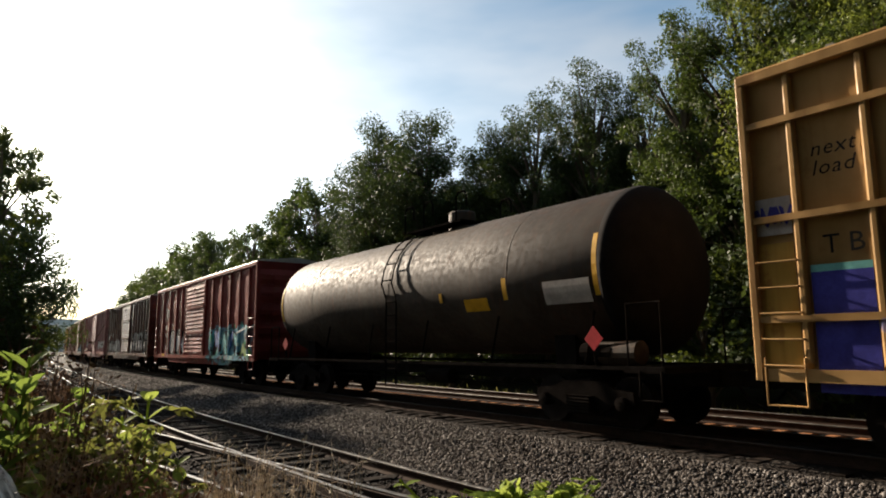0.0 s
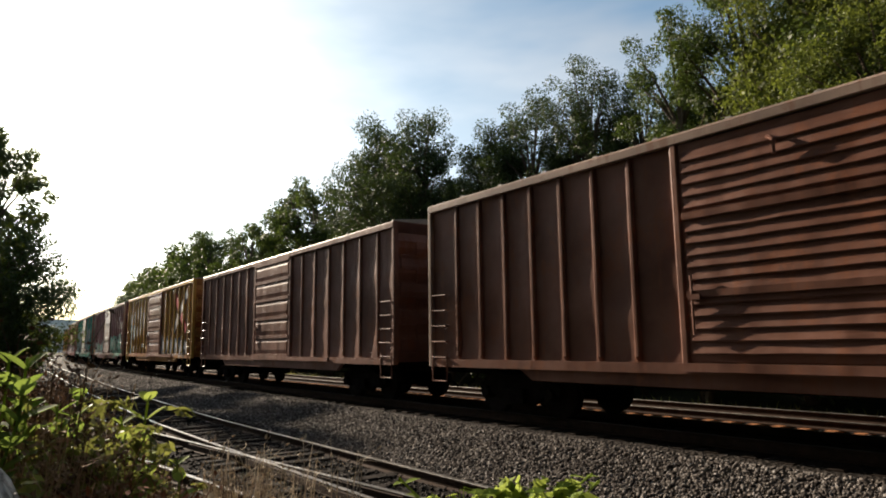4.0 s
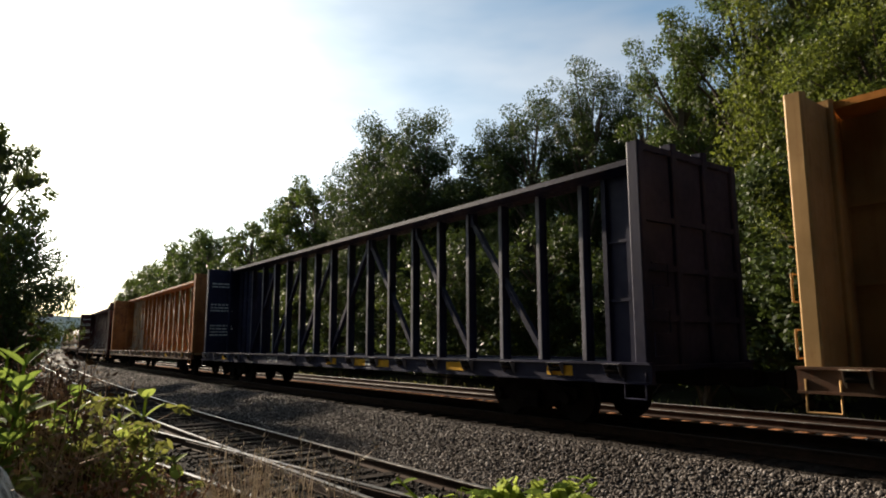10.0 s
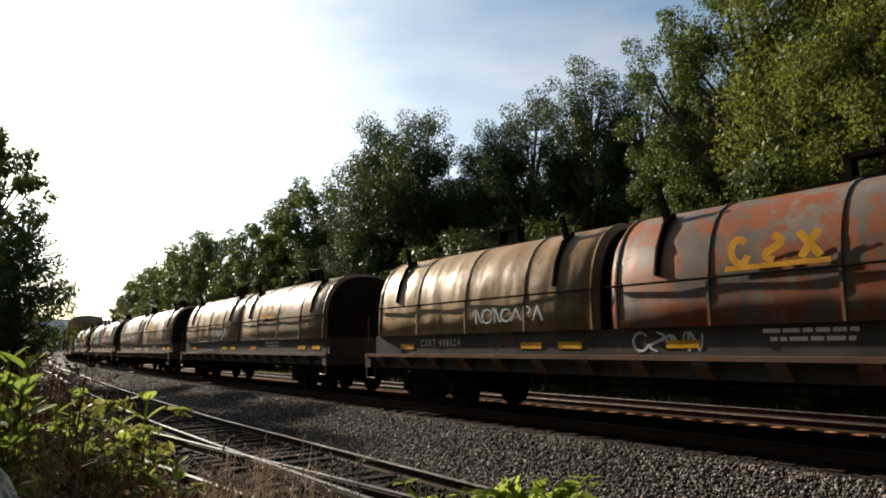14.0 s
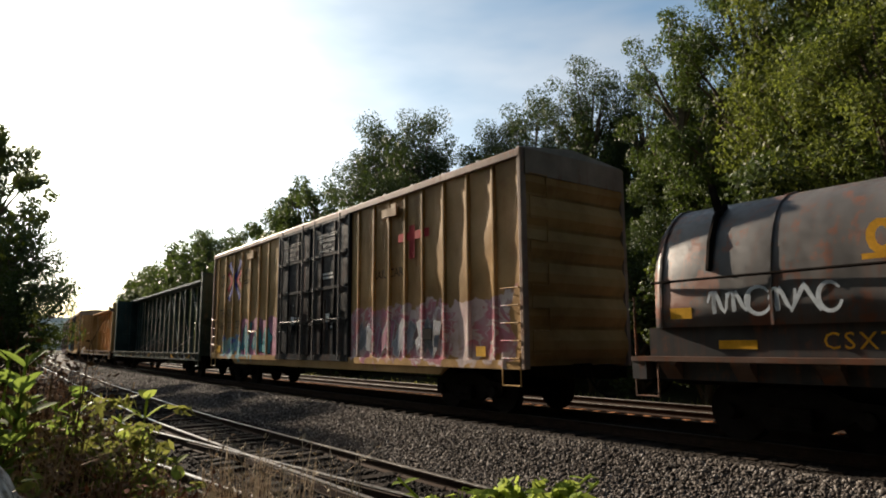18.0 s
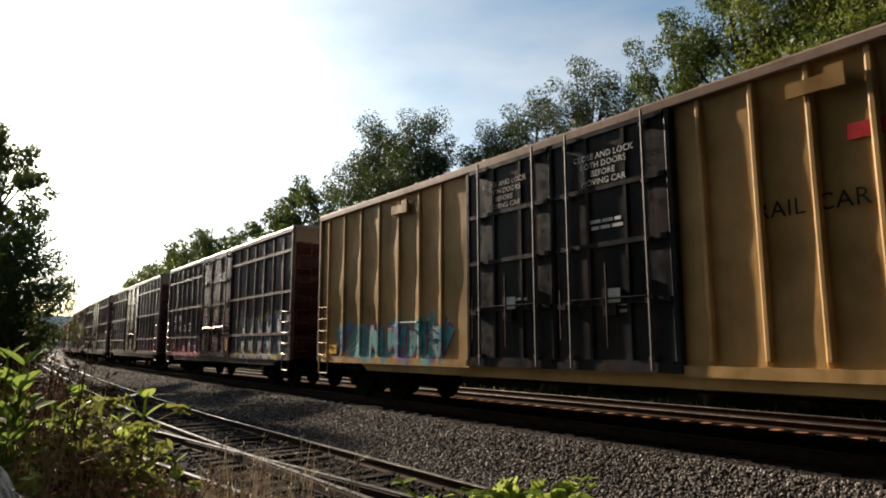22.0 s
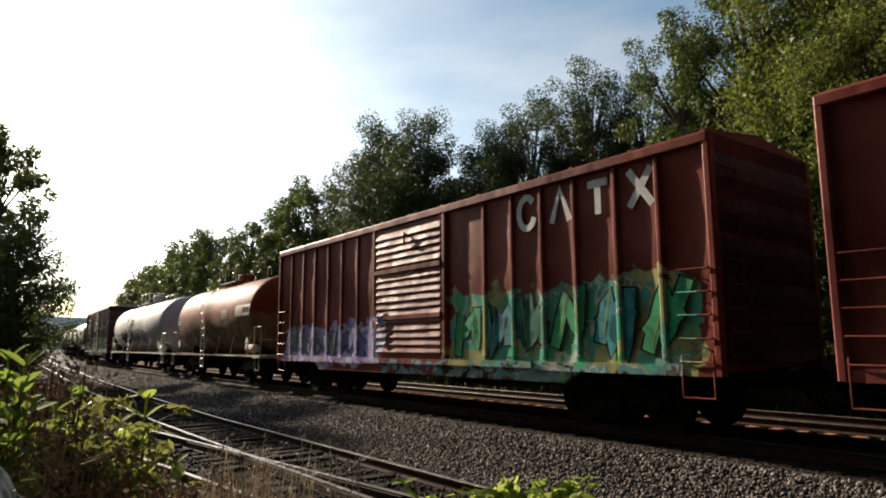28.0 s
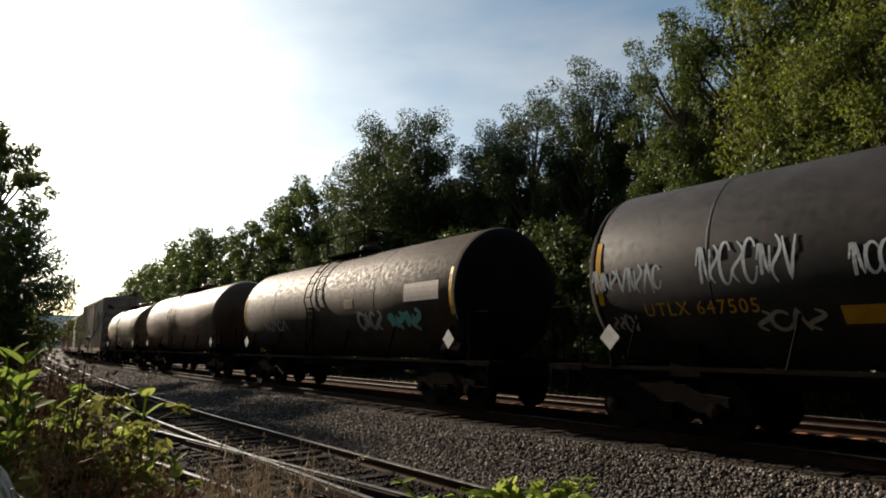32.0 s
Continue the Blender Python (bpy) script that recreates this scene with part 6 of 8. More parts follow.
lettering("274188", 0.26, WHITE, c, -3.6, 0.84, y=-1.454, spread=1.2)
end_writing(c, -11.04, [(4.0, 0.7, 2), (3.1, 1.0, 3), (2.2, 1.0, 4)])
stencil(c, [(2.7, 0.99, 0.4, 3)], y=-1.453)
patch(c, 3.2, 3.75, 0.86, 1.03, SAFETY, "reflector", -1.452)
patch(c, 2.05, 2.6, 0.86, 1.03, SAFETY, "reflector", -1.452)
couple(c, -226.2, -203.6)
c = centerbeam("rust-orange centerbeam lumber car with buff end sheets", 22.5, 4.74, P_CB_RUSTY, P_CB_BUFF, plate=3.4, plate_mat=P_CB_SHEET, cable_seed=8, sill_mat=P_SILL_DK, col_face=P_PEEL, clear=(-8.0, -5.6))
lettering("TTZX", 0.25, WHITE, c, -7.37, 0.84, y=-1.454, spread=1.2)
lettering("87293", 0.25, WHITE, c, -6.17, 0.84, y=-1.454, spread=1.2)
couple(c, -250.3, -227.8)
c = centerbeam("dark red centerbeam lumber car, empty, with slack cables", 22.6, 4.74, P_CB_RED, P_CB_RED, cable_seed=11, col_face=P_LIT_RED)
end_writing(c, -11.04, [(4.1, 0.7, 1), (3.6, 0.9, 2), (3.0, 1.0, 3), (2.2, 0.9, 2)])
stencil(c, [(3.5, 0.98, 0.7, 2), (6.0, 0.98, 0.7, 2)], y=-1.451)
couple(c, -274.6, -252.0)


def shape_marks(car, x, z, pitch, hgt, w, material, y=-1.462, n=4):
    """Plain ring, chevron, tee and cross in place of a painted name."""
    a, q = hgt / 2, hgt * 0.36
    ring = [(x + q * math.cos(t), z + a * math.sin(t)) for t in np.linspace(0.7, 5.9, 11)]
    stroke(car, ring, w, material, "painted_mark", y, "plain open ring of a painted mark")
    k = 1
    if n == 4:
        stroke(car, [(x + pitch - q, z - a), (x + pitch, z + a), (x + pitch + q, z - a)], w, material, "painted_mark", y, "plain chevron of a painted mark")
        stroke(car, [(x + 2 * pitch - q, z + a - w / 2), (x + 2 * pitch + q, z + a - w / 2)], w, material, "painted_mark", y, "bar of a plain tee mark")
        stroke(car, [(x + 2 * pitch, z + a), (x + 2 * pitch, z - a)], w, material, "painted_mark", y - 0.001)
        k = 3
    else:
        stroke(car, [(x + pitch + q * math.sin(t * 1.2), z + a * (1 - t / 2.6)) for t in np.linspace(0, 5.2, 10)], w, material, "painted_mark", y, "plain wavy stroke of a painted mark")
        k = 2
    for d in (-1, 1):
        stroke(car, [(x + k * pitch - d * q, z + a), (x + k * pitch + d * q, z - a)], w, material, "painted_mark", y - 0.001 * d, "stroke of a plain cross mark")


def hood_mark(car, x, width, strip=True):
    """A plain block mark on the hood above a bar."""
    shape_marks(car, x - width / 3, 2.62, width / 3, 0.34, 0.1, SIGN_YELLOW, -1.4, 3)
    part("painted_bar", Build().box(x - width / 2, x + width / 2, -1.405, -1.399, 2.36, 2.43), SIGN_YELLOW, car)


COIL_LABEL = "steel coil car with two rusty arched hoods"
for _i, (tail, head, mats, lab) in enumerate(((-291.3, -276.1, (P_HOOD_C, P_HOOD_B), "steel coil car with buff and rust-stained grey hoods"), (-309.0, -293.5, (P_HOOD_C, P_HOOD_A), "steel coil car with dented buff hoods"),
                                              (-326.7, -311.2, (P_HOOD_A, P_HOOD_C), "steel coil car with silver and buff hoods"), (-344.4, -328.9, (P_HOOD_D, P_HOOD_B), "steel coil car with rust-spotted slate hoods"),
                                              (-362.2, -346.7, (P_HOOD_D, P_HOOD_C), "steel coil car with a dented buff hood and a slate hood"))):
    c = coilcar(lab, head - tail, 3.55, mats, P_COIL, P_COIL_SILL, band=P_TRIM_Y if _i == 3 else None)
    scribble(c, -3.4, -1.4, 1.78, 2.12, SPRAY_SILVER, 20 + _i, y=-1.385, w=0.035, n=7)
    if _i != 1:
        scribble(c, 0.5, 1.7, 1.24, 1.56, SPRAY_SILVER, 30 + _i, y=-1.303, w=0.04, n=4)
    hood_mark(c, 2.9, 1.4)
    if _i == 3:
        lettering("CSXT 498353", 0.3, SIGN_YELLOW, c, -4.2, 1.3, y=-1.303, spread=1.2)
        hood_mark(c, -4.15, 1.33)
        scribble(c, -5.9, -5.0, 1.8, 2.05, INK_GREY, 27, y=-1.385, w=0.03, n=5)
    elif _i == 4:
        lettering("CSXT", 0.3, SIGN_YELLOW, c, -4.6, 1.3, y=-1.303, spread=1.2)
        hood_mark(c, -3.75, 1.4)
        scribble(c, -6.5, -4.7, 1.76, 2.14, SPRAY_SILVER, 26, y=-1.385, w=0.05, n=6)
        patch(c, -7.1, -6.75, 1.74, 1.9, SAFETY, "notice", -1.385)
    elif _i == 0:
        lettering("CSXT 498524", 0.22, WHITE, c, -4.7, 1.36, y=-1.303, spread=1.2)
    stencil(c, [(3.2, 1.5, 1.2, 2)], y=-1.303)
    couple(c, tail, head)


def cross_mark(car, x, z):
    """The blue and red crossed emblem."""
    for sg in (-1, 1):
        stroke(car, [(x + sg * 0.62, z + 0.66), (x + sg * 0.02, z + 0.1), (x + sg * 0.02, z - 0.1), (x + sg * 0.62, z - 0.66)], 0.2, INK_BLUE, "emblem_band", -1.463, "blue band of the crossed emblem")
        stroke(car, [(x + sg * 0.8, z + 0.36), (x + sg * 0.3, z), (x + sg * 0.8, z - 0.36)], 0.19, INK_RED, "emblem_band", -1.464, "red band of the crossed emblem")
        for up in (-1, 1):
            stroke(car, [(x + sg * 0.45, z + up * 0.76), (x + sg * 0.78, z + up * 0.6)], 0.1, INK_BLUE, "emblem_tip", -1.465)


def buff_car(mat, num, tail, head, tag):
    L = head - tail
    c = boxcar("tall buff boxcar with black plug doors and " + tag, L, 5.15, mat, [-8.78, -7.86, -6.95, -6.03, -5.12, -4.25, -3.4, 2.95, 3.75, 4.5, 5.22, 5.95, 6.78, 7.62, 8.46],
               [(-2.35, -0.05, "plug"), (0.05, 2.4, "plug")], trim=P_TRIM_LT, hi=True, door_mat=P_PLUG_BLK, rod_mat=ROD, cap=P_PALE_BOX, sill=(-7, 7, 0.75))
    if num == "66 33 23":
        cross_mark(c, -6.87, 3.9)
        lettering("next\nload", 0.33, BLACKP, c, -8.25, 4.08, lean=0.25)
        lettering("any\nroad", 0.38, BLACKP, c, -5.55, 4.05, lean=0.25)
        for tx, xx in (("TB", -8.25), ("OX", -7.32)):
            lettering(tx, 0.42, BLACKP, c, xx, 2.55, spread=1.3)
        for tx, xx in zip(num.split(), (-8.2, -7.34, -6.42)):
            lettering(tx, 0.42, BLACKP, c, xx, 2.05, spread=1.15)
    for tx, xx in (("RAI", 3.94), ("L", 4.27), ("CAR", 4.79)):
        lettering(tx, 0.31, BLACKP, c, xx, 3.04, y=-1.462, spread=1.05)
    stroke(c, [(4.9, 3.95), (6.2, 3.95)], 0.2, INK_RED, "painted_bar", -1.464)
    stroke(c, [(5.5, 4.2), (5.5, 3.4)], 0.22, INK_RED, "painted_bar", -1.465)
    lettering("CLOSE AND LOCK\nBOTH DOORS\nBEFORE\nMOVING CAR", 0.15, WHITE, c, 1.2, 4.5, y=-1.552)
    lettering("CLOSE AND LOCK\nBOTH DOORS\nBEFORE\nMOVING CAR", 0.15, INK_GREY, c, -1.25, 4.5, y=-1.552)
    stencil(c, [(1.2, 3.4, 0.7, 2), (1.3, 2.0, 0.5, 2), (-0.9, 2.2, 0.4, 2)], y=-1.51)
    for x in (-5.0, 4.6):
        b = Build().box(x - 0.35, x + 0.35, -1.56, -1.5, 4.55, 4.75)
        b.box(x + 0.15, x + 0.38, -1.6, -1.56, 4.52, 4.82)
        part("vent_hood", b, mat, c)
    part("hand_hold", Build().path([(-4.9, -1.5, 1.9), (-4.9, -1.58, 1.9), (-4.2, -1.58, 1.9), (-4.2, -1.5, 1.9)], 0.02), mat, c)
    patch(c, -8.6, -8.15, 1.15, 1.4, SAFETY, "reflector", -1.51)
    patch(c, 7.9, 8.2, 1.15, 1.35, SAFETY, "reflector", -1.51)
    patch(c, 6.0, 6.35, 1.5, 1.75, BLACKP, "label", -1.51)
    if num == "66 33 23":
        piece(c, -5.9, -2.8, 1.05, 2.25, 3, (G_AQUA, G_TEAL), SPRAY_BLACK, G_WHITE, 12, halo=G_PINK)
        piece(c, 2.8, 6.6, 1.05, 2.1, 4, (G_PINK, G_SILVER), G_WHITE, G_WHITE, 13)
    else:
        piece(c, -6.6, -2.9, 1.05, 2.0, 4, (G_AQUA, G_TEAL), G_RED, G_WHITE, 14)
    couple(c, tail, head)


buff_car(P_TBOX_B, "66 33 23", -383.14, -364.56, "pink and teal graffiti")
c = centerbeam("dark green centerbeam lumber car, empty", 22.4, 4.74, P_CB_GREEN, P_CB_GREEN, cables=False, plate=2.6, col_face=P_LIT_GREEN)
patch(c, 8.05, 8.7, 0.8, 1.07, WHITE, "label_frame", -1.454)
patch(c, 8.1, 8.65, 0.835, 1.035, BLACKP, "label", -1.46)
for _x in (-4.0, -2.0, 5.0):
    part("tie_down_cable", Build().path([(_x, -0.22, 1.9), (_x + 0.1, -1.0, 1.3), (_x + 0.15, -1.38, 1.1)], 0.012, 4), CABLE, c)
couple(c, -407.4, -385.0)
c = centerbeam("yellow-buff centerbeam lumber car, empty", 22.4, 4.74, P_CB_YEL, P_CB_BUFF, cables=False, plate=1.9, plate_mat=P_CB_BUFF, end_mat=P_CB_BUFF, sill_mat=P_SILL_DK, clear=(-9.6, -7.6))
lettering("TTZX 86599", 0.24, WHITE, c, -8.6, 0.84, y=-1.454, spread=1.2)
patch(c, 1.4, 1.9, 0.815, 1.065, WHITE, "label_frame", -1.451)
couple(c, -431.5, -409.1)
buff_car(P_TBOX_C, "66 63 21", -452.22, -433.71, "turquoise graffiti")


def plum_car(mat, num, tail, head, tag):
    L = head - tail
    c = boxcar("dark plum boxcar with gridded sides and " + tag, L, 5.17, mat, [-7.0, -6.16, -5.31, -4.46, -3.58, -2.72] + even(2.72, 7.0, 6), [(-1.95, 1.8, "plug")], trim=P_COER_POST, hi=True, grid=True, end_mat=P_SHADE_END,
               cap=P_PALE_BOX, post_w=0.11, sill=(-6.8, 6.8, 0.74), post_mat=P_COER_POST, door_mat=P_PLUM_DOOR, rod_mat=P_COER_POST)
    for tx, xx in (("CO", -6.64), ("ER", -5.76)):
        lettering(tx, 0.42, WHITE, c, xx, 2.52, spread=1.15)
    for tx, xx in zip(num.split(), (-6.62, -5.76, -4.88)):
        lettering(tx, 0.42, WHITE, c, xx, 2.05, spread=1.15)
    lettering("CLOSE AND LOCK\nDOOR BEFORE\nMOVING CAR", 0.13, WHITE, c, 0.87, 4.2, y=-1.552)
    for x in (-6.85, -4.64, -1.6, 1.5):
        patch(c, x, x + 0.13, 1.2, 1.62, SAFETY, "reflector", -1.463 if x < -2 else -1.505)
    stencil(c, [(-6.05, 1.85, 0.5, 2), (-5.35, 1.85, 0.4, 2), (-4.0, 1.7, 0.55, 4), (-4.9, 1.25, 0.6, 2), (-0.9, 3.2, 0.3, 2), (1.0, 1.6, 0.4, 2)])
    b = Build()
    for x0_, x1_, z0_, z1_ in ((-4.12, -3.78, 2.05, 2.08), (-4.12, -3.78, 2.36, 2.39), (-4.12, -4.09, 2.08, 2.36), (-3.81, -3.78, 2.08, 2.36)):
        b.box(x0_, x1_, -1.466, -1.46, z0_, z1_)
    part("stencil_square", b, WHITE, c)
    if num == "17 14 35":
        piece(c, 2.5, 7.4, 1.05, 2.4, 5, (G_SILVER, FADED), SPRAY_BLACK, G_WHITE, 15)
        piece(c, -7.2, -2.2, 0.98, 1.55, 6, (G_RED, G_PINK), SPRAY_BLACK, G_WHITE, 16)
    elif num == "17 31 82":
        piece(c, 2.6, 7.2, 1.1, 2.25, 5, (G_GREEN, G_TEAL), SPRAY_BLACK, G_WHITE, 17, halo=G_RED)
    couple(c, tail, head)


plum_car(P_COER_A, "17 14 35", -469.77, -454.26, "red and silver graffiti")
plum_car(P_COER_B, "17 33 86", -487.51, -471.97, "a few sprayed marks")
plum_car(P_COER_C, "17 31 82", -505.24, -489.73, "green graffiti")
c = boxcar("grey-brown boxcar with a broad pale painted emblem", 15.6, 5.08, P_CN, [-6.9, -5.9, -4.9, -3.9, -2.9, 2.6, 3.73, 4.94, 6.04, 7.0], [(-1.54, 1.95, "plug")], trim=P_TRIM_LT, hi=True, cap=P_TRIM_LT, sill=(-6, 6, 0.74))
stroke(c, [(4.5, 3.5), (3.6, 3.55), (3.35, 3.3), (3.35, 2.6), (3.6, 2.35), (4.7, 2.35), (4.95, 2.6), (5.0, 3.3), (5.25, 3.55), (5.6, 3.35), (6.2, 2.55), (6.5, 2.4), (6.75, 2.65), (6.8, 3.7)], 0.3, FADED, "painted_emblem", -1.54, "broad pale worm-like painted emblem")
couple(c, -523.07, -507.47)
c = boxcar("brown boxcar with a bleached panel door and turquoise graffiti", 15.4, 4.5, P_BROWN_D, even(-6.9, -2.4, 7) + even(2.4, 6.9, 6), [(-1.5, 1.4, "panel")], trim=P_TRIM_LT, door_mat=P_ROSE, end_mat=P_SHADE_END)
piece(c, 1.8, 6.6, 1.05, 1.8, 4, (G_AQUA, G_BLUE), SPRAY_BLACK, G_WHITE, 18)
couple(c, -540.2, -524.8)
c = boxcar("dark red boxcar with a dented panel door", 15.4, 4.5, P_MAROON_B, even(-6.9, -2.4, 6) + even(2.4, 6.9, 6), [(-1.5, 1.4, "panel")], end_mat=P_SHADE_END)
lettering("LRS", 0.32, INK_GREY, c, -6.42, 2.4, y=-1.464)
lettering("1473", 0.3, INK_GREY, c, -6.42, 2.08, y=-1.464)
for _x, _w, _z0, _z1, _m in ((-5.9, 0.6, 2.1, 2.6, P_BROWN_C), (-3.1, 0.55, 1.75, 2.15, INK_GREY), (-4.15, 0.5, 1.15, 1.7, G_SILVER), (-5.0, 0.5, 1.1, 1.4, G_SILVER), (-2.3, 0.5, 1.15, 1.7, G_SILVER)):
    patch(c, _x, _x + _w, _z0, _z1, _m, "repaint_patch", -1.462, "dull repainted patch", 0.003)
for _x in (-7.15, -4.55, -1.75):
    patch(c, _x, _x + 0.1, 1.25, 1.75, SAFETY, "reflector", -1.525)
scribble(c, -1.3, 1.2, 1.6, 2.1, INK_GREY, 89, y=-1.565, w=0.03, n=6)
stroke(c, [(4.0, 3.1), (4.6, 2.4)], 0.1, WHITE, "painted_mark", -1.46)
couple(c, -557.2, -541.8)
c = boxcar("bright red boxcar with green and purple graffiti and a louvred door", 15.37, 4.45, P_GATX, [-6.8, -5.93, -5.13, -4.28, -3.45, -2.56, 2.66, 3.49, 4.29, 5.1, 5.99, 6.81], [(-1.6, 1.28, "slat")], trim=P_GATX, roof=P_MAROON_B, end_mat=P_SHADE_END)
shape_marks(c, 3.91, 3.85, 0.86, 0.6, 0.13, WHITE)
piece(c, 1.6, 7.3, 1.1, 2.45, 6, (G_GREEN, G_DKGREEN, G_TEAL), SPRAY_BLACK, G_LIME, 10)
piece(c, -7.1, -2.0, 1.05, 1.9, 6, (G_PURPLE, G_SILVER), SPRAY_BLACK, G_WHITE, 11)
couple(c, -574.1, -558.73)

c = tankcar("short rusty orange tank car streaked with buff patches", 12.1, 4.05, 1.5, P_TANK_RUST, hoops=True, rail_mat=P_PEEL, rails_high=True, step_mat=P_WHITE_RAIL, bands=(-0.4, 0.4), dome=0.4)
cz_ = 2.55
curved_patch(c, 3.4, 5.0, -2, 14, 1.5, cz_, P_TANK_TAN, "repaint_patch", "buff repainted patch")
curved_patch(c, 4.2, 4.95, 2, 10, 1.5, cz_, BLACKP, "data_panel")
curved_patch(c, 1.7, 2.4, -4, 10, 1.5, cz_, P_TANK_TAN, "notice")
curved_patch(c, -4.9, -4.2, -8, 0, 1.5, cz_, WHITE, "label")
lettering("MTB", 0.5, SPRAY_BLACK, c, 1.35, 1.78, spread=1.5, arc=(1.5, cz_))
lettering("1897", 0.17, BLACKP, c, 4.7, 1.44, y=-1.455)
lettering("OCAX", 0.24, BLACKP, c, -4.55, 2.34, spread=1.15, arc=(1.506, cz_))
couple(c, -588.0, -575.9)
c = tankcar("white tank car with black and blue sprayed letters", 16.9, 4.08, 1.5, P_TANK_WHITE, dome=0.55, lx=-1.45, step_mat=P_WHITE_RAIL, rail_mat=P_WHITE_RAIL, rails_high=True, bands=(-0.26, 0.1, 0.36), placard=WHITE)
cz_ = 2.58
lettering("TILX 280733", 0.32, BLACKP, c, -5.65, 2.05, spread=1.1, arc=(1.5, cz_))
piece(c, -4.6, -1.5, 1.5, 2.4, 6, (SPRAY_BLACK,), SPRAY_BLACK, INK_GREY, 41, arc=(1.5, cz_), thick=0.5)
scribble(c, -1.0, -0.1, 1.75, 2.3, SPRAY_BLACK, 43, w=0.05, n=4, arc=(1.5, cz_))
piece(c, 0.1, 3.6, 1.5, 2.45, 4, (G_WHITE, G_SILVER), SPRAY_BLUE, G_WHITE, 44, arc=(1.5, cz_), thick=0.44)
scribble(c, -1.0, 0.0, 2.6, 3.1, SPRAY_BLACK, 45, w=0.04, n=3, arc=(1.5, cz_))
for _x in (-2.9, -0.2):
    curved_patch(c, _x, _x + 0.1, -2, 14, 1.5, cz_, SAFETY, "reflector")
couple(c, -606.6, -589.7)
c = boxcar("wine red boxcar with dark green and yellow graffiti and a ladder", 15.37, 4.4, P_WC, [-7.0, -5.95, -4.8, -3.66, -2.58, 3.0, 4.27, 5.43, 6.64], [(-1.7, 1.58, "plug")], full_ladder=False, post_w=0.16)
b = Build()
stroke(c, [(-5.2, 3.8), (-5.36, 3.6), (-5.28, 3.1), (-5.05, 2.75), (-4.75, 2.6), (-4.42, 2.75), (-4.18, 3.1), (-4.1, 3.6), (-4.25, 3.8), (-4.5, 3.7), (-4.72, 3.82), (-4.95, 3.7), (-5.2, 3.8)], 0.05, WHITE, "painted_shield", -1.54, "thin white shield outline")
stencil(c, [(-4.75, 3.2, 0.8, 1), (-4.75, 2.95, 0.7, 1), (0.6, 3.3, 0.9, 2)], y=-1.54)
lettering("WC", 0.3, WHITE, c, -6.5, 2.05, spread=1.3)
lettering("84", 0.3, WHITE, c, -5.4, 1.72, spread=1.3)
b = Build()
for i in range(9):
    part("painted_mark", Build().box(2.6 + i * 0.5, 2.72 + i * 0.5, -1.466, -1.46, 3.3, 3.62), FADED, c, "faded bar of painted-out lettering")
    if i < 7:
        part("painted_mark", Build().box(3.2 + i * 0.46, 3.31 + i * 0.46, -1.466, -1.46, 2.75, 3.05), FADED, c)
for _x in (-5.6, -4.3, -2.4):
    patch(c, _x, _x + 0.5, 1.15, 1.27, SAFETY, "reflector", -1.54)
couple(c, -623.73, -608.36)
c = tankcar("glossy black tank car with large silver sprayed letters", 15.8, 4.04, 1.5, P_TANK_BLK, head=SHADE_CAP, edge=SAFETY, bands=(-0.3, -0.1, 0.12, 0.32))
cz_ = 2.54
for _i, (_a, _b) in enumerate(((-6.8, -5.5), (-4.9, -3.5), (-2.9, -1.5), (-0.9, 0.6), (1.2, 2.7), (3.1, 4.8))):
    scribble(c, _a, _b, 2.18, 2.62 + 0.22 * (_i % 2), SPRAY_SILVER, 150 + _i, w=0.038, n=8, arc=(1.5, cz_))
scribble(c, -6.6, -6.1, 1.6, 1.85, INK_GREY, 60, w=0.04, n=4, arc=(1.5, cz_))
scribble(c, -4.2, -3.3, 1.55, 1.85, INK_GREY, 61, w=0.05, n=4, arc=(1.5, cz_))
lettering("UTLX 647505", 0.28, SIGN_YELLOW, c, -5.0, 1.82, spread=1.15, arc=(1.5, cz_))
curved_patch(c, -3.1, -1.9, -37, -27, 1.5, cz_, SAFETY, "notice")
curved_patch(c, 5.0, 6.3, -12, 6, 1.5, cz_, INK_GREY, "data_panel")
couple(c, -641.3, -625.5)
c = tankcar("dark umber tank car with teal and grey tags", 14.9, 4.05, 1.5, P_TANK_BRN, head=SHADE_CAP, edge=SAFETY, bands=(-0.24, -0.02, 0.2))
cz_ = 2.55
scribble(c, 2.1, 3.3, 1.75, 2.25, INK_GREY, 71, w=0.1, n=4, arc=(1.5, cz_))
scribble(c, 3.6, 5.0, 1.75, 2.2, SPRAY_TEAL, 72, w=0.12, n=4, arc=(1.5, cz_))
scribble(c, -4.5, -2.6, 1.8, 2.2, INK_GREY, 73, w=0.05, n=5, arc=(1.5, cz_))
curved_patch(c, 4.4, 5.8, -6, 10, 1.5, cz_, INK_GREY, "data_panel")
curved_patch(c, 1.4, 1.9, -8, 2, 1.5, cz_, P_TANK_TAN, "notice")
couple(c, -657.8, -642.9)
c = tankcar("brown tank car with a dusty shell", 14.9, 4.1, 1.5, P_TANK_UMB)
couple(c, -674.3, -659.4)
c = tankcar("small dusty tan tank car", 13.0, 3.95, 1.45, P_TANK_TAN)
couple(c, -689.0, -676.0)
_tail = -706.6
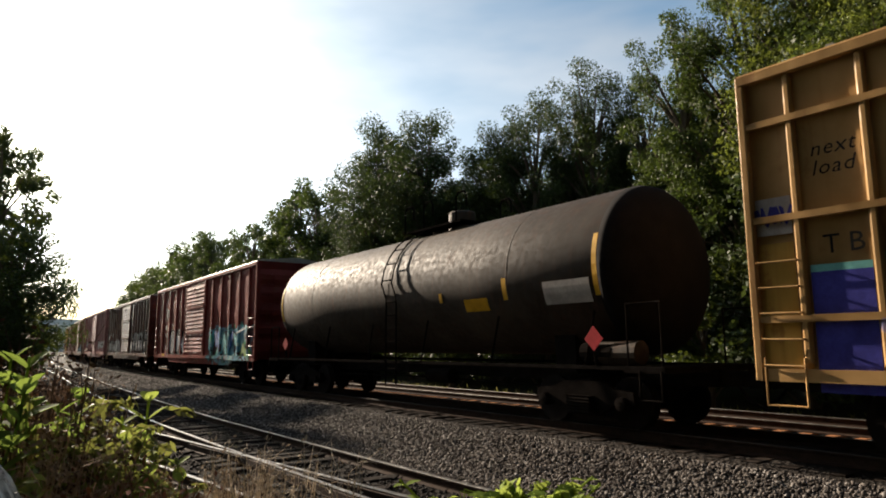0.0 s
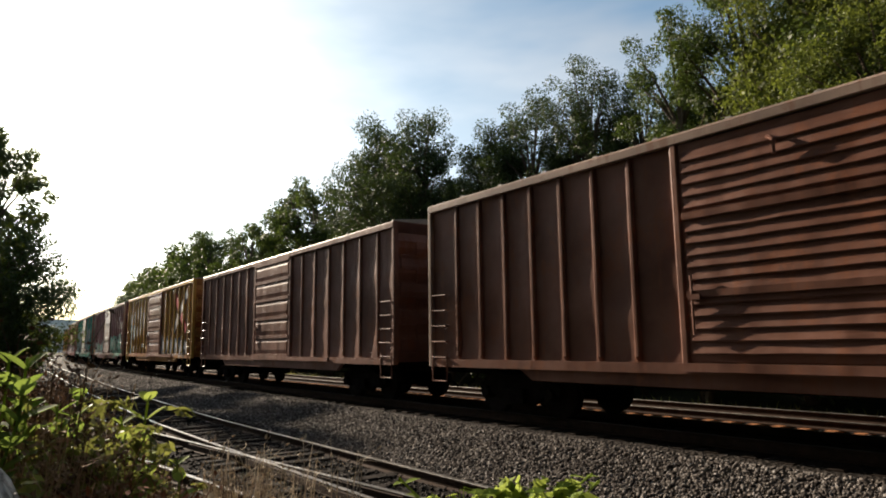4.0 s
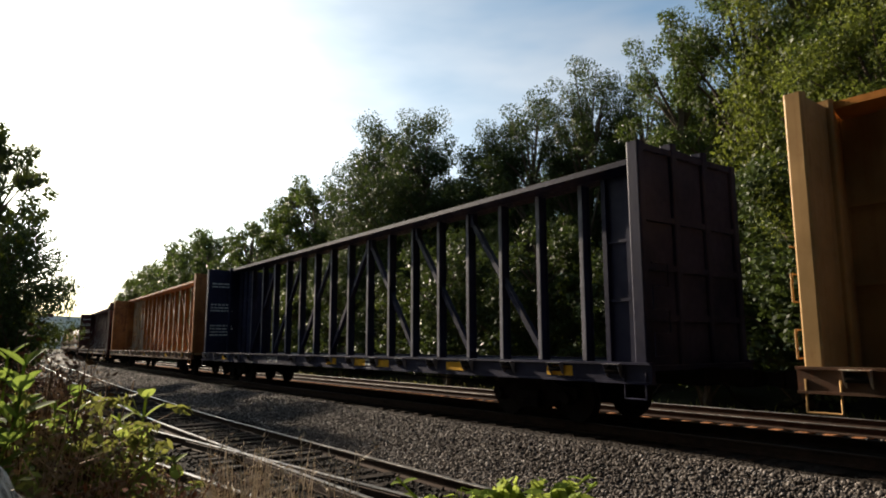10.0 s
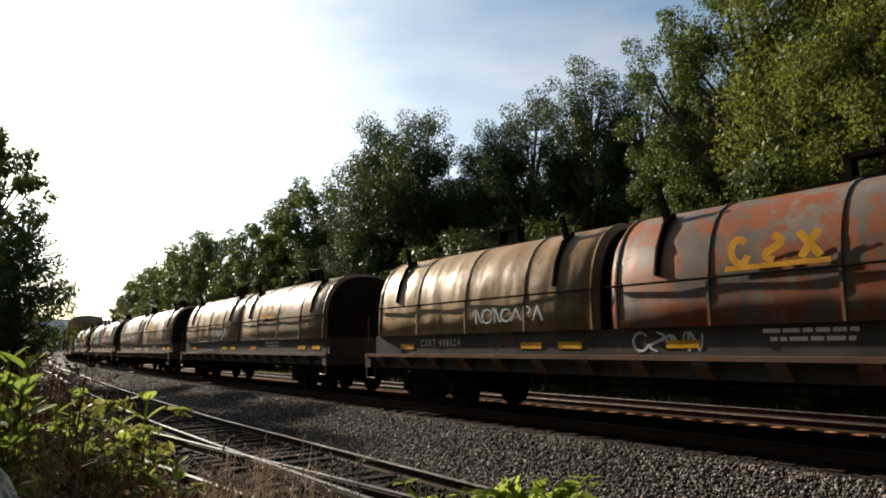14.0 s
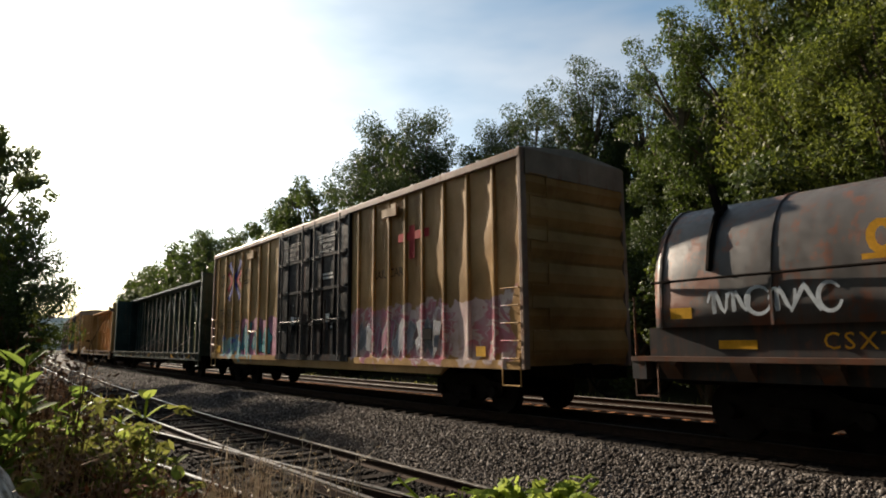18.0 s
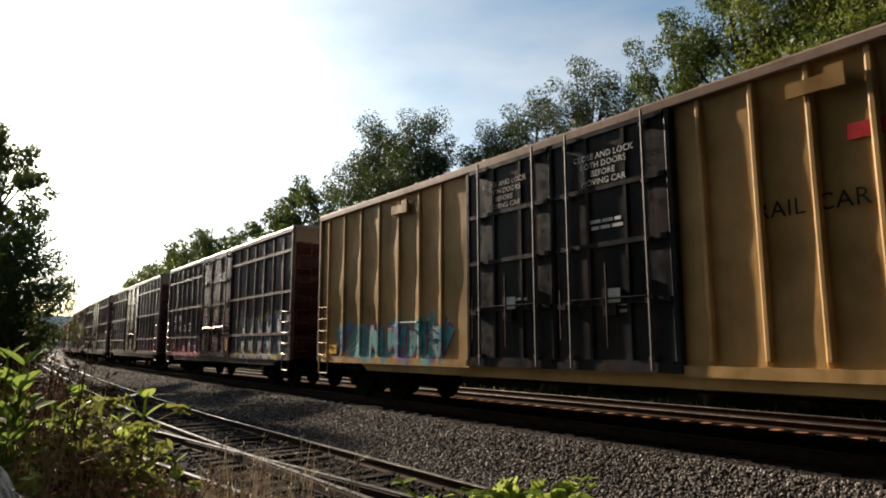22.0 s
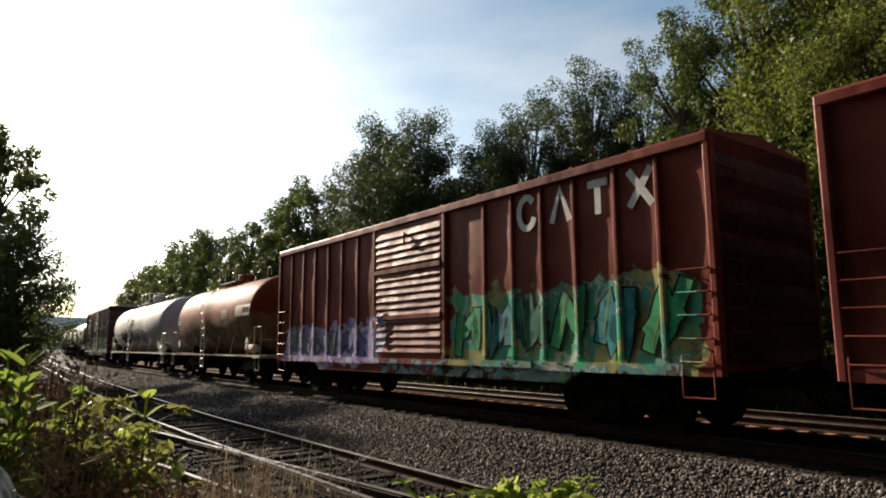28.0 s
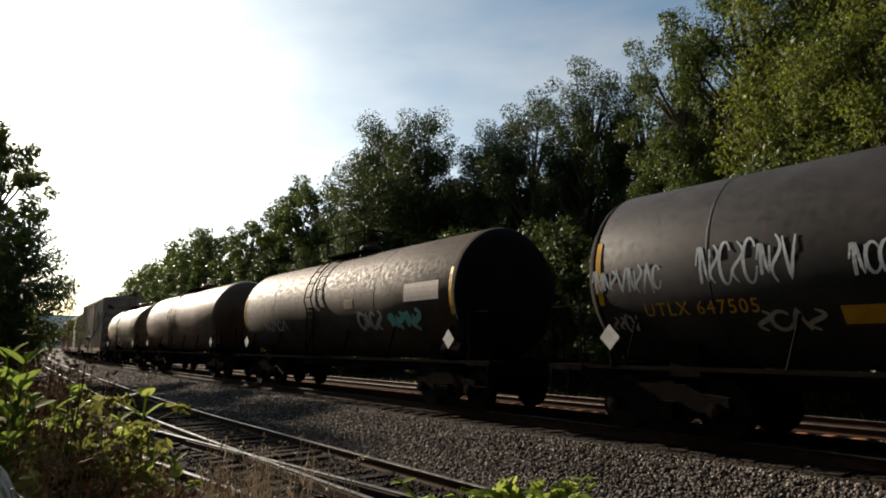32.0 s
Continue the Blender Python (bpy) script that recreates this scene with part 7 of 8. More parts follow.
for _i, (_m, _z, _lab, _d) in enumerate(((P_PALE_BOX, 5.15, "tall pale grey boxcar with brown stains", "plug"), (P_PALE_BOX, 4.5, "pale buff boxcar with ribbed sides", "panel"), (P_BROWN_C, 4.5, "plain brown boxcar with ribbed sides", "panel"),
                                         (P_MAROON, 4.5, "maroon boxcar with ribbed sides", "panel"), (P_BROWN_B, 4.45, "brown boxcar with pale stains", "panel"), (P_DARK_TAG, 4.45, "dark brown boxcar with ribbed sides", "panel"))):
    c = boxcar(_lab, 15.6, _z, _m, even(-6.9, -2.4, 5) + even(2.4, 6.9, 5), [(-1.5, 1.5, _d)], cap=P_PALE_BOX if _i == 0 else None, hi=_i == 0)
    couple(c, _tail, _tail + 15.6)
    _tail -= 17.5


# ---- vegetation ----
def leaf_cloud(rng, centres, radii, count, size, squash=0.8, shell=0.55, droop=0.25):
    """Small bent leaves in clumps. Returns verts and quads."""
    w = radii ** 2
    idx = rng.choice(len(centres), count, p=w / w.sum())
    d = rng.normal(size=(count, 3))
    d /= np.linalg.norm(d, axis=1, keepdims=True)
    rr = radii[idx] * (shell + (1 - shell) * rng.random(count)) * rng.choice([1.0, 1.0, 0.85, 1.05], count)
    c = centres[idx] + d * rr[:, None] * np.array([1, 1, squash])
    n = d * 0.7 + rng.normal(size=(count, 3)) * 0.55 + np.array([0, 0, 0.35])
    n /= np.linalg.norm(n, axis=1, keepdims=True)
    t = np.cross(n, rng.normal(size=(count, 3)))
    t /= np.linalg.norm(t, axis=1, keepdims=True)
    u = np.cross(n, t)
    s = size * (0.6 + 0.8 * rng.random(count))[:, None]
    v = np.stack([c - t * s, c + u * s * 0.48 - n * s * droop * 0.3, c + t * s - n * s * droop, c - u * s * 0.48 - n * s * droop * 0.3], 1)
    f = np.arange(count * 4).reshape(-1, 4)
    return v.reshape(-1, 3), f


def tree(name, label, height, spread, leaves, leaf, seed, mat, base=0.3, clumps=34, sparse=1.0, lean=0.0, core=0):
    """A tapered trunk with limbs that end in clumps of leaves. base: where the crown begins, as a share of the height."""
    rng = np.random.default_rng(seed)
    root = thing(name, label, "tree", group="trackside trees")
    b = Build()
    trunk = [Vector((0, 0, -0.3))]
    for i in range(1, 7):
        f = i / 6
        trunk.append(Vector((lean * f + rng.normal(0, 0.18), rng.normal(0, 0.18), height * 0.82 * f)))
    r0 = height * 0.016 + 0.05
    for i, (p, q) in enumerate(zip(trunk, trunk[1:])):
        b.rod(p, q, r0 * (1 - i / 7), 7, r0 * (1 - (i + 1) / 7))
    cs, rs = [], []
    for i in range(clumps):
        f = base + (1 - base) * ((i + rng.random()) / clumps)
        mid = (f - base) / (1 - base)
        out = spread * (math.sin(math.pi * min(1, 0.14 + 0.80 * mid)) ** 0.7) * (0.45 + 0.55 * rng.random())
        a = i * 2.4 + rng.normal(0, 0.5)
        k = min(5, int(f / 0.82 * 6 * 0.9))
        start = trunk[max(0, k - 1)].lerp(trunk[k], 0.5)
        tip = Vector((lean * f + out * math.cos(a), out * math.sin(a), height * (0.12 + 0.86 * f) * 0.98))
        knee = start.lerp(tip, 0.55) + Vector((0, 0, 0.25))
        b.rod(start, knee, r0 * 0.32, 5, r0 * 0.2)
        b.rod(knee, tip, r0 * 0.2, 4, 0.015)
        m = 3 if out > spread * 0.4 else 2
        for j in range(m):
            q = knee.lerp(tip, 0.55 + 0.45 * j / max(1, m - 1)) + Vector(rng.normal(0, spread * 0.1, 3))
            cs.append(q)
            rs.append(spread * rng.uniform(0.13, 0.28) * sparse)
    part("trunk", b, BARK, root)
    # a few shaded inner clumps close the crown round the trunk
    for i in range(core):
        f = base + (0.86 - base) * (i + 0.5) / core
        cs.append(Vector((lean * f + rng.normal(0, spread * 0.16), rng.normal(0, spread * 0.16), height * (0.1 + 0.8 * f))))
        rs.append(spread * 0.36)
    v, f = leaf_cloud(rng, np.array([tuple(c) for c in cs]), np.array(rs), leaves, leaf)
    me = from_arrays("crown", v, f)
    part("crown", me, mat, root)
    return root


def plant_tree(proto, s, o, turn, scale=(1, 1, 1), z=None):
    ob = copy_thing(proto, Matrix.Translation(spot(s, o, ground_z(o) if z is None else z)) @ Matrix.Rotation(turn, 4, "Z"))
    ob.scale = scale
    return ob


FAR = Matrix.Translation((-60, 160, 6))
rngt = random.Random(12)
WOOD = [tree("deciduous_tree", "broad rounded broadleaf tree with a dense dark green crown", 16.0, 4.6, 44000, 0.088, 21, LEAF_DEEP, 0.16, 44, 1.05, core=10),
        tree("deciduous_tree", "broadleaf tree with an open crown of separate clumps", 16.5, 4.0, 30000, 0.075, 22, LEAF_DEEP, 0.2, 36, 1.0),
        tree("deciduous_tree", "tall slender broadleaf tree with a ragged green crown", 17.0, 3.6, 40000, 0.072, 23, LEAF_WOOD, 0.14, 38, 0.95, core=4),
        tree("deciduous_tree", "vine-hung broadleaf tree beside the line", 14.0, 4.0, 48000, 0.065, 24, LEAF_BUSH, 0.08, 44, 0.95, core=5)]
MID = [tree("deciduous_tree", "broadleaf tree with a dense green crown down the line", 16.0, 4.6, 15000, 0.15, 25, LEAF_DEEP, 0.12, 40, 1.0, core=4),
       tree("deciduous_tree", "ragged broadleaf tree down the line", 16.0, 4.2, 13000, 0.15, 26, LEAF_WOOD, 0.12, 34, 0.9, core=3)]
# shrub leaves darkened for the shade at the woods' foot
BUSH = [tree("woodland_shrub", "leafy green shrub at the foot of the woods", 4.5, 2.5, 10000, 0.085, 31, LEAF_DEEP, 0.02, 20, 1.2),
        tree("woodland_shrub", "dense vine-covered shrub at the wood's edge", 6.5, 2.7, 11000, 0.09, 32, LEAF_DEEP, 0.02, 24, 1.2),
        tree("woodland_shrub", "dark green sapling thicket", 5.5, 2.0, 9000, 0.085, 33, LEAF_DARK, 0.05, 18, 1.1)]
FARWOOD = [tree("distant_tree", "far broadleaf tree in the woods along the curve", 16.0, 5.0, 6000, 0.24, 41, LEAF_DEEP, 0.12, 30, 1.05),
           tree("distant_tree", "far rounded broadleaf tree", 15.0, 5.4, 6000, 0.24, 42, LEAF_WOOD, 0.1, 30, 1.1)]
# added out of view to keep sky light off the train's sides and ends
BLOCKWOOD = [tree("woodland_tree", "added unseen tree that blocks sky light", 16.0, 5.2, 2400, 0.5, 43, LEAF_DEEP, 0.06, 26, 1.2)]

# the wood's edge: s, o, tree, height of the top over the rail, breadth; following the skyline
EDGE = [(-6.5, 13, 2, 18.5, 1.15), (-1.5, 14.5, 3, 19.0, 1.2), (3.5, 13, 2, 19, 1.2), (-9.8, 14.5, 3, 18.4, 1.1), (-13.0, 15.2, 2, 17.6, 0.95), (-15.8, 15, 2, 16.5, 0.82),
        (-20.6, 18.5, 1, 16.2, 0.72), (-23.2, 17, 1, 17.0, 0.9), (-27.6, 17, 1, 15.9, 1.0), (-31.0, 17.5, 0, 15.8, 0.85), (-34.5, 19, 0, 15.2, 0.9),
        (-37.0, 15, 0, 17.6, 0.95), (-41.5, 15, 0, 18.2, 1.05), (-45.5, 15.5, 0, 17.2, 0.9), (-17.5, 19.5, 0, 13.0, 1.0), (-12.0, 19.5, 0, 16.0, 1.0), (-6.6, 10.6, 3, 11.5, 0.85), (-1.5, 11.0, 3, 12.5, 0.9), (-24.5, 17.5, 1, 16.0, 0.6)]
for s, o, k, h, w in EDGE:
    q = (h - ground_z(o)) / (16.0, 16.5, 17.0, 14.0)[k] / 0.98
    plant_tree(WOOD[k], s, o, rngt.uniform(0, 6.28), (w, w, q))
for s, o, k, h, w in ((-54.5, 15, 1, 16.2, 0.9), (-59.0, 15, 1, 17.4, 0.95), (-64.0, 15, 0, 16.4, 0.8), (-71.0, 14, 1, 15.4, 0.9), (-79.0, 15, 0, 14.5, 0.8),
                      (-91.0, 14.5, 1, 17.0, 0.85), (-97.0, 15, 0, 18.0, 0.95), (-104.0, 15, 1, 17.0, 0.9)):
    q = (h - ground_z(o)) / 16.0 / 0.98
    plant_tree(MID[k], s, o, rngt.uniform(0, 6.28), (w, w, q))
# lower trees that fill the wall of leaves
s = 14.0
while s > -105:
    k = rngt.choice((0, 2, 0, 1))
    o = rngt.uniform(12.0, 14.0)
    q = rngt.uniform(0.36, 0.52) if -40 < s < -9 else rngt.uniform(0.45, 0.65)
    plant_tree(WOOD[k] if s > -50 else MID[k % 2], s, o, rngt.uniform(0, 6.28), (q * 1.05, q * 1.05, q))
    plant_tree(FARWOOD[rngt.randrange(2)], s + 2, rngt.uniform(21, 26), rngt.uniform(0, 6.28), (0.95, 0.95, 0.8))
    s -= rngt.uniform(4.2, 5.8)
s = 20.0
while s > -110:
    q = rngt.uniform(0.7, 1.15)
    plant_tree(BUSH[rngt.randrange(3)], s, rngt.uniform(9.2, 10.8), rngt.uniform(0, 6.28), (q * 1.15, q * 1.15, q))
    s -= rngt.uniform(2.3, 3.6)
# along the curve
s = -106.0
while s > -420:
    o = rngt.uniform(13, 17)
    q = rngt.uniform(0.9, 1.15) * (1.0 + min(0.3, (-s - 100) / 500))
    plant_tree(FARWOOD[rngt.randrange(2)], s, o, rngt.uniform(0, 6.28), (q, q, q))
    if rngt.random() < 0.75:
        q = rngt.uniform(0.45, 0.6)
        plant_tree(FARWOOD[rngt.randrange(2)], s - 2, 11.0, rngt.uniform(0, 6.28), (q * 1.3, q * 1.3, q))
    s -= rngt.uniform(5.5, 8.0)
# unseen trees added behind and to the right of the view to block sky light
for s in range(18, 130, 4):
    plant_tree(BLOCKWOOD[0], s, rngt.uniform(9.5, 12.5), rngt.uniform(0, 6.28), (1.3, 1.3, 1.75))
    plant_tree(BLOCKWOOD[0], s, rngt.uniform(-13.5, -11), rngt.uniform(0, 6.28), (1.3, 1.3, 1.75))
s = -12.0
while s < 110:
    plant_tree(BLOCKWOOD[0], s, rngt.uniform(-19, -17), rngt.uniform(0, 6.28), (1.2, 1.2, 1.75))
    plant_tree(BLOCKWOOD[0], s + 2, rngt.uniform(-26, -23), rngt.uniform(0, 6.28), (1.3, 1.3, 1.9))
    s += 4.0
for i in range(16):
    plant_tree(BLOCKWOOD[0], -90 + i * 14, rngt.uniform(-34, -26), rngt.uniform(0, 6.28), (1, 1, 0.9))

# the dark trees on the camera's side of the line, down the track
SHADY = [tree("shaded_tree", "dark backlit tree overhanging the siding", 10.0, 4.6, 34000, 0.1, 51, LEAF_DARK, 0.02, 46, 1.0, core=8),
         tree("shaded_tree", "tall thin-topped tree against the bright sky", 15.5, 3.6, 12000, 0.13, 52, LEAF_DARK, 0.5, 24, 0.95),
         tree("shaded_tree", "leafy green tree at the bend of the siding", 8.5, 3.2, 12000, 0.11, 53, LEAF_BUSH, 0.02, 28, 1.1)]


def stand(proto, x, y, turn, q, z=-0.7):
    ob = copy_thing(proto, pose(x, y, z, 0, 0, turn))
    ob.scale = q
    return ob


stand(SHADY[0], -43.8, 2.9, 30, (0.8, 0.8, 0.93))
stand(SHADY[0], -54, 2.0, 130, (0.85, 0.85, 0.95))
stand(SHADY[0], -38, -2.8, 220, (1.0, 1.0, 0.9))
stand(SHADY[1], -57, 2.7, 60, (1.0, 1.0, 1.2))
stand(SHADY[1], -52, -2.6, 10, (1.2, 1.2, 1.08))
stand(SHADY[2], -72, 5.6, 0, (0.85, 0.85, 0.78))
stand(SHADY[2], -86, 7.4, 80, (0.9, 0.9, 0.72))
stand(SHADY[2], -61, 3.2, 200, (0.9, 0.9, 0.72))
stand(SHADY[2], -102, 9.4, 140, (0.9, 0.9, 0.6))
for i in range(9):
    plant_tree(FARWOOD[i % 2], -115 - i * 12, -13.5 - (i % 3) * 1.5, i * 1.3, (0.7, 0.7, 0.6))
for i in range(9):
    plant_tree(FARWOOD[i % 2], -170 - i * 11, -10.0 - (i % 4) * 1.6, i * 2.1, (0.62, 0.62, 0.42 + 0.02 * i))
for p in WOOD + MID + BUSH + FARWOOD + BLOCKWOOD + SHADY:
    # the first of each kind stands deeper in the woods
    p.matrix_basis = Matrix.Translation(spot(-20 - 11 * (len(p.name) % 5) - 9 * (WOOD + MID + BUSH + FARWOOD + BLOCKWOOD + SHADY).index(p), 31, ground_z(31)))

# far hills, their haze put into a pale blue-green colour
b = Build()
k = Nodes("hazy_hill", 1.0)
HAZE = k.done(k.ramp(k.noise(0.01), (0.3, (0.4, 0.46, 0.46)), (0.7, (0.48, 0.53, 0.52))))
ring = []
for a in np.linspace(radians(195), radians(95), 40):
    q = 31 + 4 * math.sin(a * 9) + 3 * math.sin(a * 23 + 1) + 1.5 * math.sin(a * 71)
    ring.append([(math.cos(a) * 900, math.sin(a) * 900, -20), (math.cos(a) * 900, math.sin(a) * 900, q), (math.cos(a) * 1000, math.sin(a) * 1000, q * 0.9), (math.cos(a) * 1000, math.sin(a) * 1000, -20)])
b.loft(ring)
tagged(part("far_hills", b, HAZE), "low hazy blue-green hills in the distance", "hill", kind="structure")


# ---- weeds in front of the camera ----
def leaf_shape(b, root, d, length, width, up=Vector((0, 0, 1)), fold=0.25, droop=0.35):
    """A broad pointed leaf with a folded midrib."""
    d = d.normalized()
    side = d.cross(up)
    side = side.normalized() if side.length > 1e-3 else Vector((1, 0, 0))
    nrm = side.cross(d)
    rows = []
    for f, w in ((0.0, 0.06), (0.22, 0.75), (0.5, 1.0), (0.78, 0.62), (1.0, 0.02)):
        c = root + d * length * f - Vector((0, 0, 1)) * droop * length * f * f
        e = side * width / 2 * w
        rows.append([c - e + nrm * fold * width / 2 * w, c, c + e + nrm * fold * width / 2 * w])
    return b.loft(rows, caps=False, closed=False)


def broad_weed(name, label, height, pairs, length, mat, seed, stem_mat=None):
    rng = random.Random(seed)
    root = thing(name, label, "weed", group="trackside weeds")
    b = Build()
    pts = [Vector((0, 0, -0.05))]
    for i in range(1, 6):
        pts.append(Vector((rng.uniform(-.05, .05) * i, rng.uniform(-.05, .05) * i, height * i / 5)))
    b.path(pts, 0.0055, 5)
    part("stem", b, stem_mat or mat, root)
    for i in range(pairs):
        f = 0.3 + 0.7 * (i + 0.6) / pairs
        j = min(4, int(f * 5))
        p = pts[j].lerp(pts[j + 1], f * 5 - j)
        a = i * 1.57 + rng.uniform(-0.4, 0.4)
        for k in (0, math.pi):
            d = Vector((math.cos(a + k), math.sin(a + k), rng.uniform(0.25, 0.8)))
            lf = Build()
            lf.smooth = True
            leaf_shape(lf, p, d, length * (1.1 - 0.45 * f) * rng.uniform(0.8, 1.15), length * 0.6 * (1.1 - 0.45 * f), droop=rng.uniform(0.15, 0.5))
            part("leaf", lf, mat, root)
    return root


def bushy_weed(name, label, height, stems, leaves, size, mat, seed, stem_mat, width=0.35):
    rng = np.random.default_rng(seed)
    root = thing(name, label, "weed", group="trackside weeds")
    b = Build()
    cs = []
    for i in range(stems):
        a, r = rng.random() * 6.28, rng.random() ** 0.5 * width
        tip = Vector((math.cos(a) * r * 1.5, math.sin(a) * r * 1.5, height * rng.uniform(0.65, 1.0)))
        foot = Vector((math.cos(a) * r * 0.5, math.sin(a) * r * 0.5, -0.05))
        knee = foot.lerp(tip, 0.55) + Vector(rng.normal(0, 0.04, 3))
        b.rod(foot, knee, 0.008, 4, 0.006)
        b.rod(knee, tip, 0.006, 4, 0.002)
        for f in np.linspace(0.3, 1.0, 7):
            q = foot.lerp(knee, f / 0.55) if f < 0.55 else knee.lerp(tip, (f - 0.55) / 0.45)
            e = q + Vector(rng.normal(0, 0.09, 3))
            b.rod(q, e, 0.003, 3, 0.001)
            cs.append(tuple(e))
    part("stalk_tuft", b, stem_mat, root)
    if leaves:
        v, f = leaf_cloud(rng, np.array(cs), np.full(len(cs), 0.07), leaves, size, 1.0, 0.1, 0.4)
        part("foliage", from_arrays("foliage", v, f), mat, root)
    return root


def milkweed(name, label, height, pairs, length, mat, seed, first=0.35):
    """An upright stem with large oval leaves in opposite pairs."""
    rng = random.Random(seed)
    root = thing(name, label, "weed", group="trackside weeds")
    pts = [Vector((0, 0, -0.05))] + [Vector((rng.uniform(-.012, .012) * i, rng.uniform(-.012, .012) * i, height * i / 5)) for i in range(1, 6)]
    part("stem", Build().path(pts, 0.007, 6), mat, root)
    for i in range(pairs):
        f = first + (1 - first) * (i + 0.5) / pairs
        j = min(4, int(f * 5))
        p = pts[j].lerp(pts[j + 1], f * 5 - j)
        a = i * 1.57 + rng.uniform(-0.3, 0.3)
        size = length * (1.0 if f < 0.8 else 0.75) * rng.uniform(0.85, 1.1)
        for k in (0, math.pi):
            d = Vector((math.cos(a + k), math.sin(a + k), rng.uniform(0.45, 1.1) + 0.6 * max(0, f - 0.8) * 4))
            lf = Build()
            lf.smooth = True
            d = d.normalized()
            side = d.cross(Vector((0, 0, 1))).normalized()
            nrm = side.cross(d)
            droop, rows = rng.uniform(0.05, 0.3), []
            for u, w in ((0.0, 0.12), (0.12, 0.62), (0.32, 0.96), (0.55, 1.0), (0.78, 0.78), (0.92, 0.42), (1.0, 0.03)):
                c = p + d * size * u - Vector((0, 0, 1)) * droop * size * u * u
                e = side * size * 0.29 * w
                rows.append([c - e + nrm * size * 0.07 * w, c - e * 0.5 + nrm * size * 0.02, c, c + e * 0.5 + nrm * size * 0.02, c + e + nrm * size * 0.07 * w])
            lf.loft(rows, caps=False, closed=False)
            part("leaf", lf, mat, root)
    return root


WEEDS = [broad_weed("broadleaf_weed", "tall weed with broad bright green leaves in pairs", 1.25, 9, 0.17, LEAF_BRIGHT, 61),
         broad_weed("broadleaf_weed", "leafy green weed with pointed leaves", 1.05, 11, 0.13, LEAF_BRIGHT, 62),
         bushy_weed("bushy_weed", "bushy green weed with many small leaves", 1.15, 9, 650, 0.03, LEAF_WEED, 63, DRY),
         bushy_weed("dry_weed", "dead brown weed stalks with withered heads", 1.15, 18, 700, 0.016, DRY, 64, DRY, 0.3),
         bushy_weed("bushy_weed", "yellow-green weed going to seed", 1.1, 10, 550, 0.026, LEAF_WEED, 66, DRY, 0.3),
         bushy_weed("leafy_weed", "light green leafy weed with soft sunlit leaves", 1.2, 7, 420, 0.05, LEAF_BRIGHT, 68, LEAF_BRIGHT, 0.2),
         bushy_weed("red_grass_clump", "tuft of dry reddish-brown grass", 0.85, 90, 260, 0.03, DRYRED, 67, DRYRED, 0.3)]
WEEDS.insert(4, bushy_weed("dry_weed", "thin dark brown dry stalks", 1.3, 12, 260, 0.02, DARK_DRY, 65, DARK_DRY, 0.22))
WEEDS.append(bushy_weed("dry_weed", "pale bleached dry stalks beside the siding", 1.0, 8, 50, 0.02, PALE_DRY, 69, PALE_DRY, 0.25))
WEEDS.append(milkweed("milkweed", "tall milkweed with large oval green leaves", 1.5, 8, 0.21, LEAF_MILK, 71))
# brighter leaf colour stands in for light through these leaves
WEEDS.append(milkweed("milkweed", "milkweed with upright oval leaves lit from behind", 1.2, 6, 0.19, LEAF_BRIGHT, 72, 0.45))
rngw = random.Random(5)


def sow(proto, yaw, dist, q=1.0, z=None):
    """Yaw in degrees from the y axis, distance on the ground from below the eye."""
    x, y = math.sin(radians(yaw)) * dist, math.cos(radians(yaw)) * dist
    o = y - DIST - 0.0005 * x * x
    ob = copy_thing(proto, pose(x, y, ground_z(o) - 0.02 if z is None else z, 0, 0, rngw.uniform(0, 360)))
    ob.scale = (q, q, q * rngw.uniform(0.92, 1.08))
    return ob


for i in range(150):
    yaw = rngw.uniform(-88.5, -72)
    dist = rngw.uniform(4.6, 8.8)
    lim = -75.0 - (8.8 - dist) * 0.2
    if yaw > lim:
        dist = rngw.uniform(3.6, 4.6)
        if yaw > -76:
            continue
    k = rngw.choices(range(8), (0, 1, 7, 14, 9, 6, 0, 3))[0]
    tall = 1.32 if yaw < -82.5 else (0.98 if yaw < -79 else 0.62)
    sow(WEEDS[k], yaw, dist, tall * rngw.uniform(0.8, 1.12))
for yaw, dist, k, q in ((-85.5, 4.6, 9, 1.24), (-87.2, 4.4, 9, 1.12), (-84.6, 4.9, 9, 1.1), (-86.3, 5.0, 9, 1.15), (-82.3, 5.2, 9, 1.08), (-81.7, 5.5, 9, 1.02), (-87.6, 4.0, 9, 1.0),
                        (-77.6, 5.6, 10, 1.2), (-76.4, 5.6, 10, 1.24), (-77.0, 5.9, 10, 1.05), (-73.6, 5.0, 10, 0.95), (-85.0, 3.6, 10, 0.72), (-78.5, 4.5, 7, 1.3), (-79.3, 4.4, 7, 1.2), (-77.9, 4.6, 7, 1.1), (-80.0, 4.5, 7, 1.1), (-77.2, 4.8, 7, 0.9),
                        (-80.5, 5.4, 4, 1.05), (-80.2, 5.6, 4, 1.0), (-81.0, 5.2, 4, 1.1), (-79.8, 5.0, 4, 1.0), (-80.6, 5.0, 4, 1.05), (-79.2, 5.3, 4, 0.95), (-75, 6.0, 4, 0.8), (-73.5, 6.2, 3, 0.6), (-74, 5.2, 2, 0.6), (-76.0, 5.4, 2, 0.8), (-70.0, 6.6, 4, 0.75), (-67.5, 6.9, 4, 0.7), (-66.3, 6.6, 3, 0.55), (-71.5, 6.0, 3, 0.6)):
    sow(WEEDS[k], yaw, dist, q)
